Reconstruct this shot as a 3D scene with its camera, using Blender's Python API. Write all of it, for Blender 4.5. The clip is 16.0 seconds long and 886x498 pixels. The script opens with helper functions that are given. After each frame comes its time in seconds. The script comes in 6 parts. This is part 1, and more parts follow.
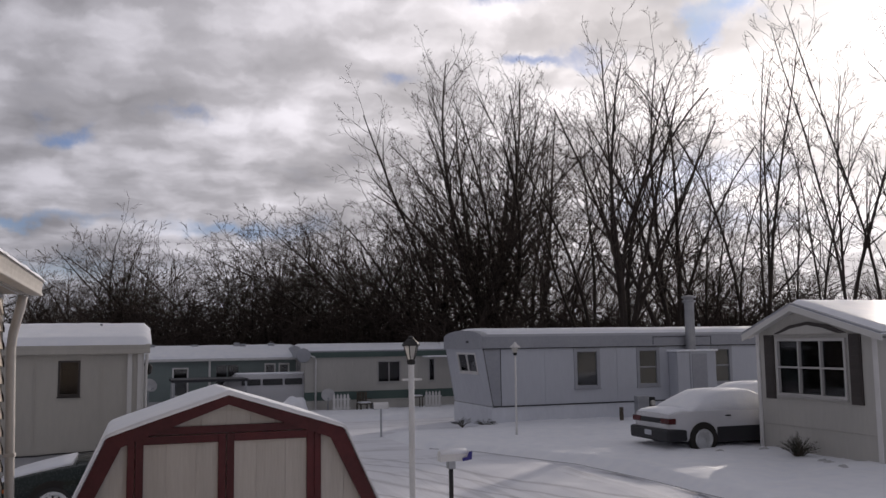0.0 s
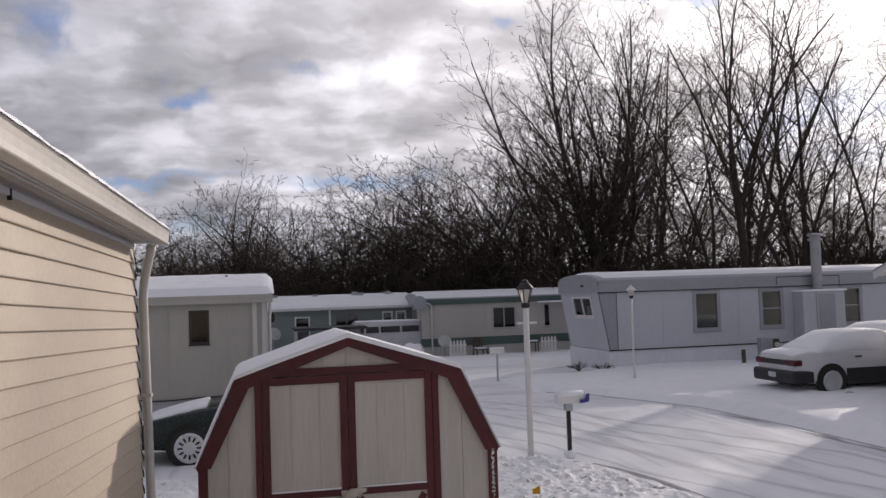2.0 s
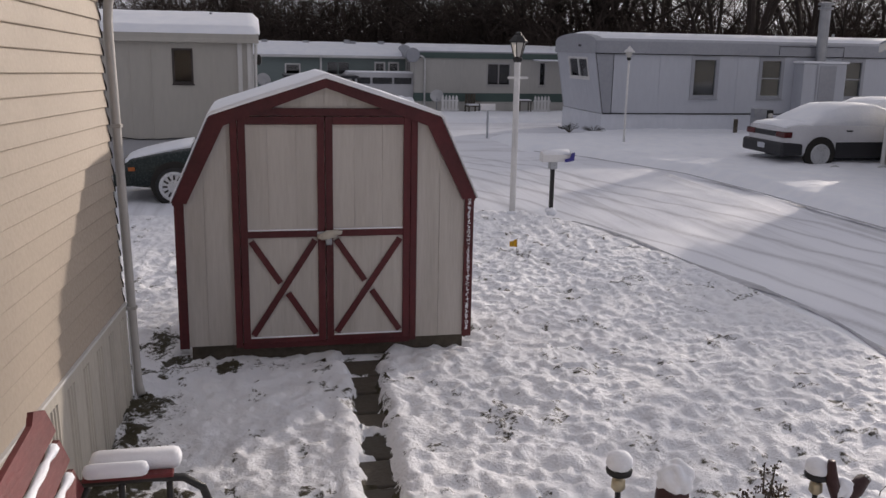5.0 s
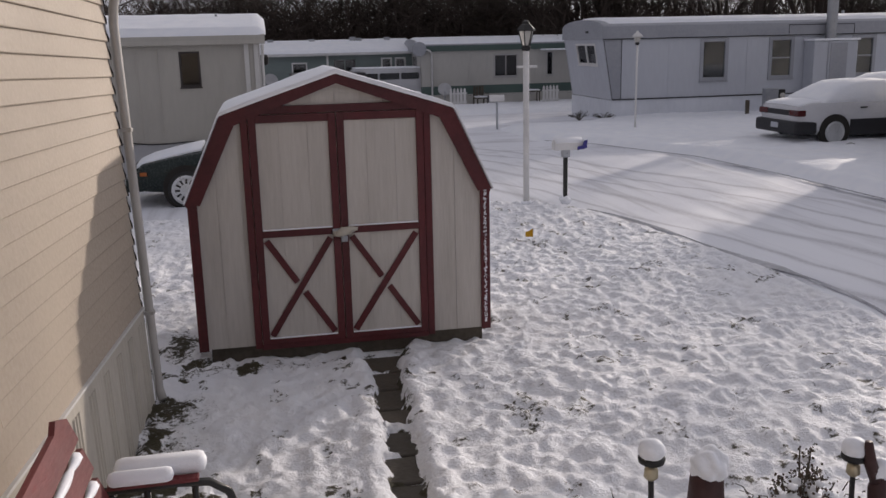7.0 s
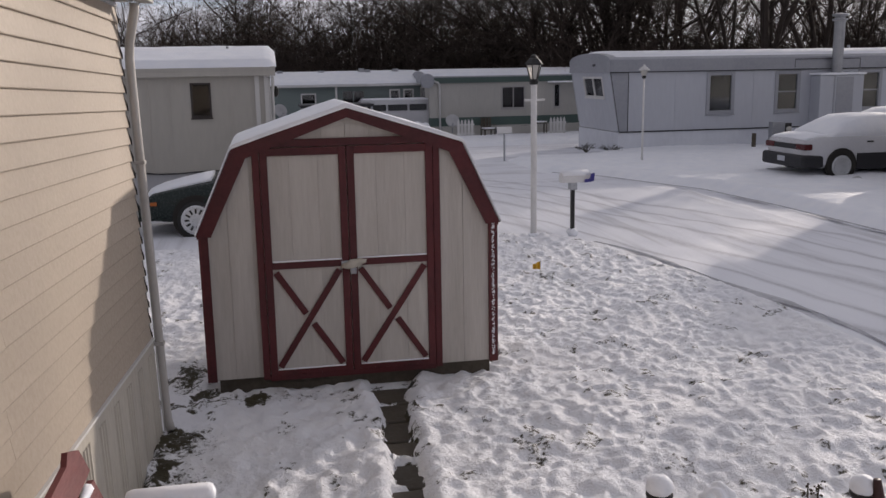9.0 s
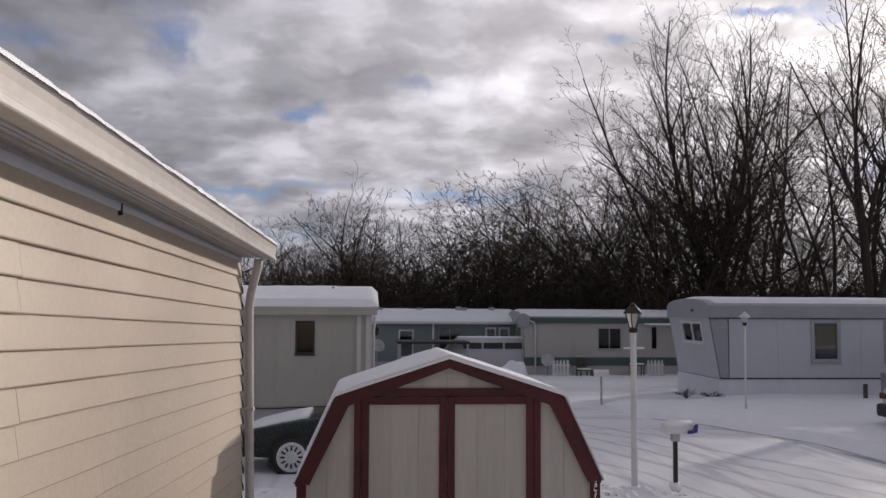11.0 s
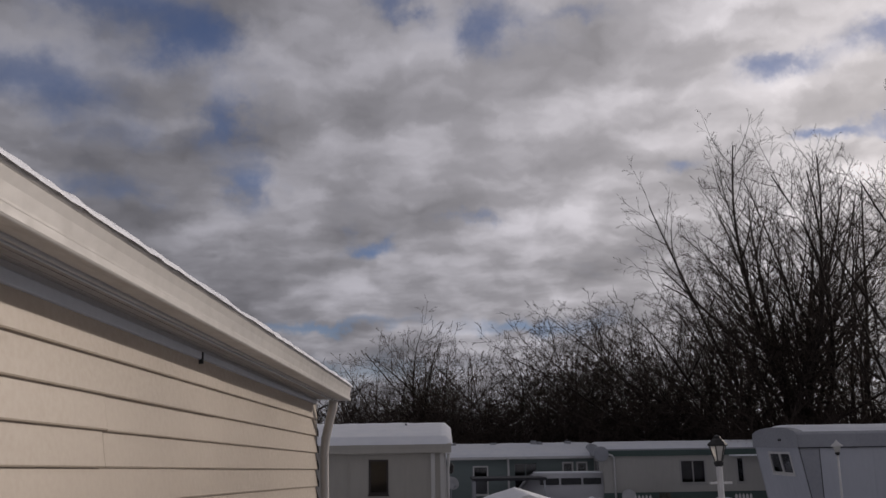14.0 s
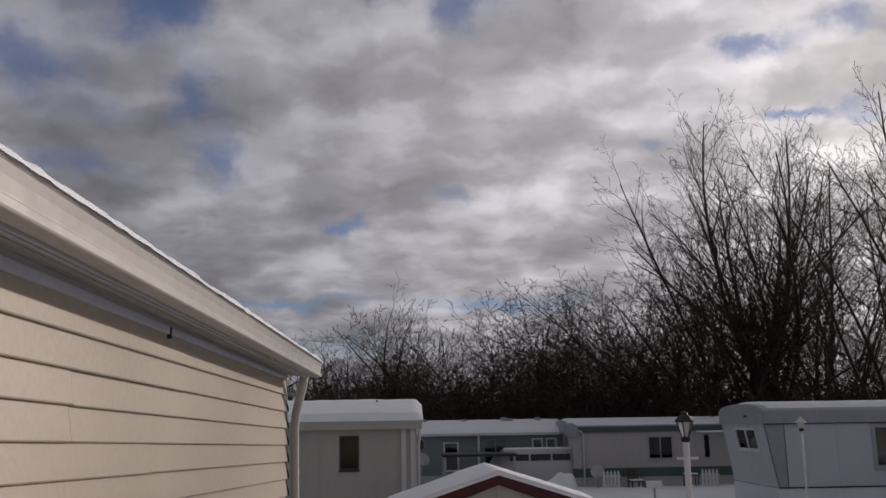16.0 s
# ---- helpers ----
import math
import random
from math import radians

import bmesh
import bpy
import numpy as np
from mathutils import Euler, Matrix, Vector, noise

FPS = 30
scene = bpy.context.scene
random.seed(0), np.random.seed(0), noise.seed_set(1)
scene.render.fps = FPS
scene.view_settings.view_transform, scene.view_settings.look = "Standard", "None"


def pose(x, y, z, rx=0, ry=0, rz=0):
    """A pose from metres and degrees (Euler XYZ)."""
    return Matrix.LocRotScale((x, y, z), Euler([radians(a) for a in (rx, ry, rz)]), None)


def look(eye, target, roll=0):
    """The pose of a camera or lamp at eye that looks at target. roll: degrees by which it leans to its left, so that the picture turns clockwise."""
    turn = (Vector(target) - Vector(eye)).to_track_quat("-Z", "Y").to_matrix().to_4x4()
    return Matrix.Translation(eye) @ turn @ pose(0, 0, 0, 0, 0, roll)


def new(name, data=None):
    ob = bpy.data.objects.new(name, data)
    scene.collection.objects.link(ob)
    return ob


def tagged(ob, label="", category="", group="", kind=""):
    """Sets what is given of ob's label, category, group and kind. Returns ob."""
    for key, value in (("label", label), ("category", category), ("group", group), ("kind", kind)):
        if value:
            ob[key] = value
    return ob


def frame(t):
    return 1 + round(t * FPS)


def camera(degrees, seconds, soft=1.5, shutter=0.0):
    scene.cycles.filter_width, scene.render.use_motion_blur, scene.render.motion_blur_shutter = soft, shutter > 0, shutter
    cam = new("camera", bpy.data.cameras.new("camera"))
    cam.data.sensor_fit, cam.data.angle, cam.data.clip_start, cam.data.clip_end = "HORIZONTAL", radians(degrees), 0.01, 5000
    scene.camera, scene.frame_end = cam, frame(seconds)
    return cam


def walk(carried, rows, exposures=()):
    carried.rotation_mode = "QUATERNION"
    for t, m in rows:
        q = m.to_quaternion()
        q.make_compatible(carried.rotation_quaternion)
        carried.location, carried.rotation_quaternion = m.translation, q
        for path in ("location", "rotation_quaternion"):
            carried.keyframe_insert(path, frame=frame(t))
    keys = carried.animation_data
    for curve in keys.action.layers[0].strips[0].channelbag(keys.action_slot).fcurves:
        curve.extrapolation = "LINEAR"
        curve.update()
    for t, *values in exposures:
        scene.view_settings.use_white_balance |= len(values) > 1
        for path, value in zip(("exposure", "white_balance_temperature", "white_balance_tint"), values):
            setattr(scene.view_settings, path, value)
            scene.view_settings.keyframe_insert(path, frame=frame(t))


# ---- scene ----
cam = camera(52.7, 16.0)
PATH = [
    (0, (0.03, 0.155, 2.663), (0.681, 2.035, 2.87), -0.8),
    (0.5, (0.039, 0.161, 2.663), (0.554, 2.082, 2.868), -1.2),
    (1, (0.03, 0.186, 2.661), (0.478, 2.125, 2.858), -1.5),
    (1.5, (0.036, 0.17, 2.657), (0.443, 2.119, 2.847), -1.8),
    (2, (0.045, 0.181, 2.613), (0.454, 2.137, 2.709), -1.9),
    (2.5, (0.048, 0.18, 2.575), (0.432, 2.14, 2.471), -1.0),
    (3, (0.052, 0.168, 2.539), (0.415, 2.116, 2.267), -0.4),
    (3.5, (0.055, 0.179, 2.521), (0.399, 2.102, 2.096), -0.1),
    (4, (-0.003, 0.224, 2.518), (0.424, 2.129, 2.084), -1.6),
    (4.5, (0.036, 0.282, 2.515), (0.482, 2.177, 2.056), -1.2),
    (5, (0.176, 0.323, 2.527), (0.587, 2.23, 2.086), 1.1),
    (7.5, (0.161, 0.403, 2.494), (0.555, 2.309, 2.033), -2.1),
    (8, (0.164, 0.394, 2.493), (0.609, 2.284, 2.013), -1.5),
    (10.5, (0.078, 0.332, 2.644), (0.275, 2.322, 2.624), 0.4),
    (11, (0.066, 0.33, 2.67), (0.242, 2.318, 2.803), 0.3),
    (11.5, (0.058, 0.32, 2.693), (0.174, 2.295, 2.983), -0.2),
    (12, (0.059, 0.312, 2.706), (0.121, 2.272, 3.1), 0.2),
    (12.5, (0.056, 0.309, 2.71), (0.098, 2.259, 3.153), 0.1),
    (13, (0.052, 0.314, 2.709), (0.09, 2.268, 3.135), -0.1),
    (13.5, (0.044, 0.33, 2.707), (0.074, 2.284, 3.133), -0.6),
    (14, (0.043, 0.33, 2.705), (0.065, 2.284, 3.13), -0.9),
    (14.5, (0.046, 0.334, 2.702), (0.07, 2.29, 3.115), -1.0),
    (15, (0.046, 0.344, 2.699), (0.093, 2.308, 3.07), -1.1),
    (15.5, (0.046, 0.342, 2.7), (0.103, 2.307, 3.067), -1.0),
    (16, (0.047, 0.34, 2.699), (0.131, 2.303, 3.074), -0.9),
]
EXPOSURES = [(0,0.22,6500,14.5),(1.5,0.40,6500,14.5),(3.0,0.84,6500,14),(4.0,0.70,6500,14),(8.2,0.62,6500,14),(10.5,0.70,6500,14.5),(11.0,0.37,6500,14.8),(11.5,0.30,6500,15),(12.2,-0.25,6500,14.5),(14.5,-0.3,6500,14.5),(16,-0.15,6500,14.5)]
walk(cam, [(t, look(eye, aim, lean)) for t, eye, aim, lean in PATH], EXPOSURES)

# ---- light ----
SUN_AZ, SUN_EL = 48.2, 14.2
sun_way = Vector((math.sin(radians(SUN_AZ)) * math.cos(radians(SUN_EL)), math.cos(radians(SUN_AZ)) * math.cos(radians(SUN_EL)), math.sin(radians(SUN_EL))))
sun = new("sun", bpy.data.lights.new("sun", "SUN"))
sun.data.energy, sun.data.angle, sun.data.color = 2.5, radians(1.2), (1.0, 0.90, 0.79)
sun.matrix_world = look((0, 0, 30), Vector((0, 0, 30)) - sun_way)


class Nodes:
    """Short hand for node trees."""

    def __init__(self, tree):
        self.tree = tree
        tree.nodes.clear()

    def add(self, kind, _out=0, _set=None, **links):
        n = self.tree.nodes.new(kind)
        o = _set or {}
        if "operation" in o:
            n.operation = o["operation"]
        if "use_clamp" in o:
            n.use_clamp = o["use_clamp"]
        if "data_type" in o:
            n.data_type = o["data_type"]
        if "interpolation_type" in o:
            n.interpolation_type = o["interpolation_type"]
        if "attribute_name" in o:
            n.attribute_name = o["attribute_name"]
        if "sky_type" in o:
            n.sky_type, n.sun_disc, n.sun_elevation, n.sun_rotation = o["sky_type"], False, o["sun_elevation"], o["sun_rotation"]
            n.altitude, n.air_density, n.dust_density = 200.0, 1.0, 1.0
        for k, v in links.items():
            k = int(k[1:]) if k[0] == "i" and k[1:].isdigit() else k.replace("_", " ")
            s = n.inputs[k]
            if isinstance(v, bpy.types.NodeSocket):
                self.tree.links.new(v, s)
            else:
                s.default_value = v
        return n.outputs[_out]

    def math(self, op, a, b=0.0, clamp=False):
        return self.add("ShaderNodeMath", _set={"operation": op, "use_clamp": clamp}, i0=a, i1=b)

    def mix(self, f, a, b):
        return self.add("ShaderNodeMix", _out=2, _set={"data_type": "RGBA"}, i0=f, i6=a, i7=b)

    def ramp(self, v, lo, hi, a=0.0, b=1.0):
        return self.add("ShaderNodeMapRange", i0=v, i1=lo, i2=hi, i3=a, i4=b)

    def noise(self, vec, scale, detail=4.0, rough=0.55, out=0, distort=0.0):
        return self.add("ShaderNodeTexNoise", _out=out, Vector=vec, Scale=scale, Detail=detail, Roughness=rough, Distortion=distort)


world = bpy.data.worlds.new("sky")
scene.world = world
world.use_nodes = True
w = Nodes(world.node_tree)
way = w.add("ShaderNodeTexCoord")
warp = w.noise(way, 11.0, 5.0, 0.62, out=1)
off = w.add("ShaderNodeVectorMath", _set={"operation": "MULTIPLY_ADD"}, i0=warp, i1=(0.17, 0.17, 0.085), i2=(-0.085, -0.085, -0.0425))
bent = w.add("ShaderNodeVectorMath", _set={"operation": "ADD"}, i0=way, i1=off)


def az_el(v):
    s = w.tree.nodes.new("ShaderNodeSeparateXYZ")
    w.tree.links.new(v, s.inputs[0])
    a = w.math("MULTIPLY", w.math("ARCTAN2", s.outputs[0], s.outputs[1]), 57.2958)
    e = w.math("MULTIPLY", w.math("ARCSINE", w.math("MINIMUM", w.math("MAXIMUM", s.outputs[2], -1.0), 1.0)), 57.2958)
    return a, e, s


b_az, b_el, _ = az_el(bent)
t_az, t_el, flat = az_el(way)


def spot(az, el, sa, se, a=None, e=None):
    """A soft oval in the sky: 1 in its middle, 0 far away."""
    u = w.math("DIVIDE", w.math("SUBTRACT", a or b_az, az), sa)
    v = w.math("DIVIDE", w.math("SUBTRACT", e or b_el, el), se)
    d = w.math("ADD", w.math("MULTIPLY", u, u), w.math("MULTIPLY", v, v))
    return w.math("EXPONENT", w.math("MULTIPLY", d, -1.0))


# gaps where the blue shows: azimuth, elevation, half widths, depth
GAPS = [(-25, 21.3, 5.0, 2.2, 0.9), (-16, 24.8, 4.2, 1.9, 0.9), (-13.4, 20.2, 2.1, 2.1, 0.8), (-12, 16.2, 2.0, 1.7, 0.8), (-20.5, 15.4, 3.4, 1.2, 0.6), (-20, 18.5, 3.0, 1.2, 0.4),
        (-2.9, 27.6, 2.2, 1.2, 0.8), (3.4, 26.0, 3.2, 2.0, 0.85), (-4.2, 12.9, 1.7, 0.75, 1.0), (2.4, 14.3, 1.3, 0.6, 0.6), (23.2, 22.2, 2.8, 0.9, 1.0),
        (28.6, 22.8, 1.8, 1.2, 0.9), (-7, 7.15, 5.0, 0.42, 0.9), (6.2, 7.3, 5.0, 0.6, 1.0), (25.6, 17.1, 2.0, 0.45, 1.0), (35.3, 18.2, 1.3, 1.3, 0.9),
        (38.0, 19.6, 2.2, 0.8, 0.9), (36.5, 10.3, 5.0, 1.5, 0.6), (39.5, 6.8, 6.0, 1.1, 0.45), (29.3, 17.4, 2.0, 0.5, 0.7), (16, 17.0, 1.2, 0.5, 0.6),
        (32.5, 8.6, 4.0, 1.1, 0.5), (-5.0, 4.6, 7.0, 0.8, 0.7), (-22, 26.5, 5.0, 1.8, 0.8), (10, 27.0, 3.0, 0.8, 0.6), (-8, 30, 5.0, 1.5, 0.8), (22, 31, 6.0, 2.0, 0.7)]
gap = 0.0
for az, el, sa, se, deep in GAPS:
    gap = w.math("ADD", gap, w.math("MULTIPLY", spot(az, el, sa, se), deep))
# cloud layer on a flat ceiling, its heaps lit from the sun's side
low = w.math("ADD", w.math("MAXIMUM", flat.outputs[2], 0.0), 0.20)
deck = w.add("ShaderNodeCombineXYZ", i0=w.math("DIVIDE", flat.outputs[0], low), i1=w.math("DIVIDE", flat.outputs[1], low), i2=0.0)
deck = w.add("ShaderNodeVectorMath", _set={"operation": "ADD"}, i0=deck, i1=w.add("ShaderNodeVectorMath", _set={"operation": "MULTIPLY"}, i0=warp, i1=(0.16, 0.16, 0.0)))
toward = w.add("ShaderNodeVectorMath", _set={"operation": "ADD"}, i0=deck, i1=(0.075, 0.067, 0.0))
puff = w.noise(deck, 2.5, 4.0, 0.48)
puff_near = w.noise(toward, 2.5, 4.0, 0.48)
relief = w.ramp(w.math("SUBTRACT", puff, puff_near), -0.16, 0.16)
fine = w.noise(deck, 7.5, 5.0, 0.55)
broad = w.noise(deck, 0.8, 2.0, 0.5)
# away from the gaps named above the blue shows by chance
chance = w.ramp(puff, 0.40, 0.28)
behind = w.ramp(flat.outputs[1], 0.25, -0.1)
blue = w.math("ADD", gap, w.math("MULTIPLY", chance, w.math("ADD", w.math("MULTIPLY", behind, 0.8), 0.22)))
edge = w.math("ADD", blue, w.math("MULTIPLY", w.math("SUBTRACT", fine, 0.5), 0.55))
clear = w.add("ShaderNodeMapRange", _set={"interpolation_type": "SMOOTHSTEP"}, i0=edge, i1=0.08, i2=1.15, i3=0.0, i4=0.86)
glow = spot(SUN_AZ, 14.0, 13.0, 8.0, t_az, t_el)
wide = spot(SUN_AZ, 17.0, 42.0, 26.0, t_az, t_el)
body = w.math("ADD", w.math("MULTIPLY", w.ramp(puff, 0.32, 0.68), 0.42), w.math("ADD", w.math("MULTIPLY", w.ramp(fine, 0.30, 0.70), 0.14), w.math("MULTIPLY", relief, 0.44)))
base = w.math("ADD", w.math("ADD", w.math("MULTIPLY", body, 2.6), w.math("MULTIPLY", w.ramp(body, 0.45, 0.85), 1.0)), w.math("ADD", w.math("MULTIPLY", w.ramp(broad, 0.35, 0.65), 0.5), 1.35))
lit = w.math("ADD", w.math("MULTIPLY", base, w.math("ADD", 0.70, w.math("MULTIPLY", wide, 1.95))), w.math("MULTIPLY", glow, 3.0))
tone = w.mix(w.math("MULTIPLY", wide, 0.9, True), (0.96, 0.97, 1.07, 1), (1.06, 1.0, 0.94, 1))
cloud = w.add("ShaderNodeVectorMath", _set={"operation": "SCALE"}, i0=tone, Scale=lit)
sky = w.add("ShaderNodeTexSky", _set={"sky_type": "NISHITA", "sun_elevation": radians(SUN_EL), "sun_rotation": radians(SUN_AZ)})
deeper = w.add("ShaderNodeVectorMath", _set={"operation": "MULTIPLY"}, i0=sky, i1=(0.38, 0.46, 0.69))
deeper = w.add("ShaderNodeVectorMath", _set={"operation": "MINIMUM"}, i0=deeper, i1=(3.6, 4.8, 7.2))
heaven = w.mix(clear, cloud, deeper)
# hills and haze below the skyline
ground_tint = w.ramp(t_el, -2.0, 0.5)
under = w.mix(ground_tint, (3.0, 3.0, 3.2, 1), heaven)
shine = w.add("ShaderNodeBackground", Color=under, Strength=0.105)
w.tree.links.new(shine, w.tree.nodes.new("ShaderNodeOutputWorld").inputs[0])


# ---- materials ----
def material(name):
    m = bpy.data.materials.new(name)
    m.use_nodes = True
    return m, Nodes(m.node_tree)


def finish(n, color, rough, bump=None, strength=0.3, distance=0.01, **more):
    links = dict(Base_Color=color, Roughness=rough, **more)
    if bump is not None:
        links["Normal"] = n.add("ShaderNodeBump", Strength=strength, Distance=distance, Height=bump)
    s = n.add("ShaderNodeBsdfPrincipled", **links)
    n.tree.links.new(s, n.tree.nodes.new("ShaderNodeOutputMaterial").inputs[0])


def surface(name, a, b, grain=20.0, patch=1.5, rough=0.6, relief=0.3, depth=0.01, stretch=(1, 1, 1), vary=0.12, metal=0.0, rough_vary=0.12, specular=0.4):
    """A painted, wooden, metal or earthen surface: colour a, worn to b, at two scales; pieces vary a little in value."""
    m, n = material(name)
    pos = n.add("ShaderNodeNewGeometry")
    vec = n.add("ShaderNodeVectorMath", _set={"operation": "MULTIPLY"}, i0=pos, i1=stretch)
    small, big = n.noise(vec, grain, 5.0, 0.6), n.noise(vec, patch, 3.0, 0.55)
    f = n.math("ADD", n.math("MULTIPLY", n.ramp(big, 0.35, 0.68), 0.6), n.math("MULTIPLY", n.ramp(small, 0.38, 0.72), 0.4))
    col = n.mix(f, (*a, 1), (*b, 1))
    rnd = n.add("ShaderNodeObjectInfo", _out=5)
    col = n.add("ShaderNodeHueSaturation", Color=col, Value=n.ramp(rnd, 0, 1, 1 - vary, 1 + vary))
    finish(n, col, n.ramp(small, 0.3, 0.7, max(0.02, rough - rough_vary), min(1, rough + rough_vary)), small, relief, depth, Metallic=metal, Specular_IOR_Level=specular)
    return m


def snow_surface(name, a, b, grain=60.0, patch=3.0, relief=0.5, depth=0.012):
    m, n = material(name)
    pos = n.add("ShaderNodeNewGeometry")
    small, mid, big = n.noise(pos, grain, 4.0, 0.6), n.noise(pos, 14.0, 4.0, 0.55), n.noise(pos, patch, 3.0, 0.5)
    col = n.mix(n.ramp(big, 0.35, 0.7), (*a, 1), (*b, 1))
    h = n.math("ADD", n.math("MULTIPLY", small, 0.35), mid)
    finish(n, col, 0.62, h, relief, depth, Specular_IOR_Level=0.25)
    return m


SNOW = snow_surface("snow", (0.86, 0.87, 0.90), (0.80, 0.82, 0.87))
SIDING = surface("cream_vinyl", (0.405, 0.342, 0.272), (0.37, 0.311, 0.247), 40, 0.9, 0.45, 0.12, 0.003, (0.15, 1, 1), 0.025)
TRIM_WHITE = surface("white_trim_metal", (0.62, 0.61, 0.59), (0.54, 0.53, 0.51), 30, 1.2, 0.4, 0.1, 0.004, vary=0.04)
GUTTER = surface("weathered_gutter", (0.47, 0.45, 0.42), (0.38, 0.36, 0.335), 18, 1.6, 0.5, 0.08, 0.003, (1, 0.7, 1), vary=0.03)
SOFFIT = surface("grey_soffit", (0.42, 0.41, 0.40), (0.34, 0.33, 0.32), 30, 1.0, 0.6, 0.1, 0.004, vary=0.03)
TRIM_PALE = surface("pale_bluish_trim", (0.50, 0.52, 0.55), (0.43, 0.45, 0.48), 30, 1.2, 0.4, 0.1, 0.004, vary=0.04)
# the soffit grey with warm light bounced off the siding mixed into its colour
SOFFIT_BOUNCE = surface("grey_soffit_warm_bounce", (0.40, 0.37, 0.34), (0.33, 0.30, 0.28), 30, 1.0, 0.6, 0.1, 0.004, vary=0.03)
SKIRT = surface("beige_skirting", (0.50, 0.46, 0.39), (0.40, 0.37, 0.32), 24, 1.0, 0.5, 0.15, 0.004, (2, 2, 0.3), vary=0.03)
RED = surface("red_barn_paint", (0.092, 0.012, 0.015), (0.055, 0.009, 0.011), 28, 3.0, 0.5, 0.35, 0.004, vary=0.12)
SHED_WHITE = surface("aged_white_paint", (0.52, 0.49, 0.455), (0.40, 0.37, 0.335), 22, 2.2, 0.6, 0.35, 0.005, (3, 3, 0.25), vary=0.05)
# near black that stands in for the shade inside gaps and hollows
DARK = surface("dark_gap_shade", (0.02, 0.018, 0.016), (0.03, 0.027, 0.024), 20, 2, 0.9)
WOOD_OLD = surface("old_damp_wood", (0.10, 0.085, 0.065), (0.05, 0.04, 0.03), 20, 3, 0.8)
HOME_BEIGE = surface("beige_home_siding", (0.45, 0.43, 0.385), (0.385, 0.365, 0.33), 12, 0.6, 0.5, 0.15, 0.004, (1, 1, 0.2), vary=0.03)
PALE_SKIRT = surface("frosted_white_skirting", (0.66, 0.68, 0.73), (0.54, 0.56, 0.61), 8, 0.8, 0.5, 0.2, 0.006, (1, 1, 0.4), vary=0.03)
HOME_WHITE = surface("white_home_siding", (0.48, 0.50, 0.545), (0.42, 0.435, 0.48), 10, 0.5, 0.45, 0.15, 0.004, (1, 1, 0.2), vary=0.04)
HOME_GREY = surface("grey_metal_fascia", (0.34, 0.35, 0.38), (0.26, 0.27, 0.30), 12, 0.6, 0.4, 0.2, 0.004, vary=0.04)
HOME_CREAM = surface("cream_home_siding", (0.46, 0.445, 0.415), (0.39, 0.38, 0.355), 10, 0.5, 0.5, 0.15, 0.004, (1, 1, 0.2), vary=0.03)
HOME_TEAL = surface("teal_home_siding", (0.185, 0.225, 0.218), (0.15, 0.188, 0.184), 10, 0.6, 0.5, 0.2, 0.006, (0.2, 0.2, 2), vary=0.03)
STRIPE = surface("green_painted_band", (0.075, 0.115, 0.10), (0.06, 0.09, 0.085), 12, 0.8, 0.5, vary=0.03)
GREY_SKIRT = surface("pale_skirting", (0.47, 0.47, 0.48), (0.38, 0.38, 0.39), 14, 0.8, 0.6, 0.2, 0.006, (2, 2, 0.4), vary=0.03)
SHUTTER = surface("brown_shutter", (0.055, 0.045, 0.042), (0.04, 0.033, 0.03), 20, 2, 0.5)
FRAME = surface("window_frame_paint", (0.42, 0.41, 0.40), (0.35, 0.34, 0.33), 30, 2, 0.45)
CURTAIN = surface("pale_curtain_and_reflection", (0.36, 0.34, 0.30), (0.27, 0.255, 0.23), 6, 2, 0.9, 0.5, 0.03, (14, 14, 0.2))
ROOM = surface("dim_room_wall", (0.16, 0.15, 0.14), (0.12, 0.11, 0.10), 6, 0.8, 0.9)
POST_WHITE = surface("white_post_paint", (0.70, 0.69, 0.68), (0.58, 0.57, 0.56), 30, 3, 0.45, vary=0.05)
BLACK_METAL = surface("black_metal", (0.022, 0.022, 0.023), (0.035, 0.033, 0.03), 40, 5, 0.42, 0.2, 0.003, metal=0.3)
GALV = surface("galvanised_metal", (0.38, 0.39, 0.41), (0.28, 0.29, 0.31), 30, 3, 0.38, 0.15, 0.003, metal=0.6)
RUBBER = surface("tyre_rubber", (0.02, 0.02, 0.021), (0.035, 0.034, 0.033), 40, 6, 0.85)
ALLOY = surface("wheel_alloy", (0.62, 0.63, 0.65), (0.48, 0.49, 0.50), 40, 6, 0.35, 0.1, 0.002, metal=0.6)
CAR_WHITE = surface("white_car_paint", (0.52, 0.52, 0.54), (0.46, 0.46, 0.48), 30, 1.5, 0.28, 0.05, 0.002)
CAR_GREY = surface("charcoal_cladding", (0.018, 0.018, 0.022), (0.03, 0.03, 0.034), 30, 1.5, 0.5)
CAR_GREEN = surface("dark_green_car_paint", (0.007, 0.015, 0.013), (0.014, 0.022, 0.020), 30, 1.5, 0.25, 0.05, 0.002)
TAIL = surface("red_lens", (0.085, 0.008, 0.010), (0.06, 0.007, 0.008), 30, 4, 0.2)
AMBER = surface("amber_lens", (0.45, 0.12, 0.02), (0.35, 0.10, 0.02), 30, 4, 0.2)
BENCH_RED = surface("worn_red_bench_paint", (0.144, 0.020, 0.022), (0.094, 0.016, 0.017), 24, 4, 0.5, 0.4, 0.004, (3, 0.5, 3), vary=0.1)
PAVER = surface("wet_brown_paver", (0.060, 0.050, 0.038), (0.095, 0.08, 0.062), 30, 4, 0.6, 0.5, 0.01, vary=0.2)
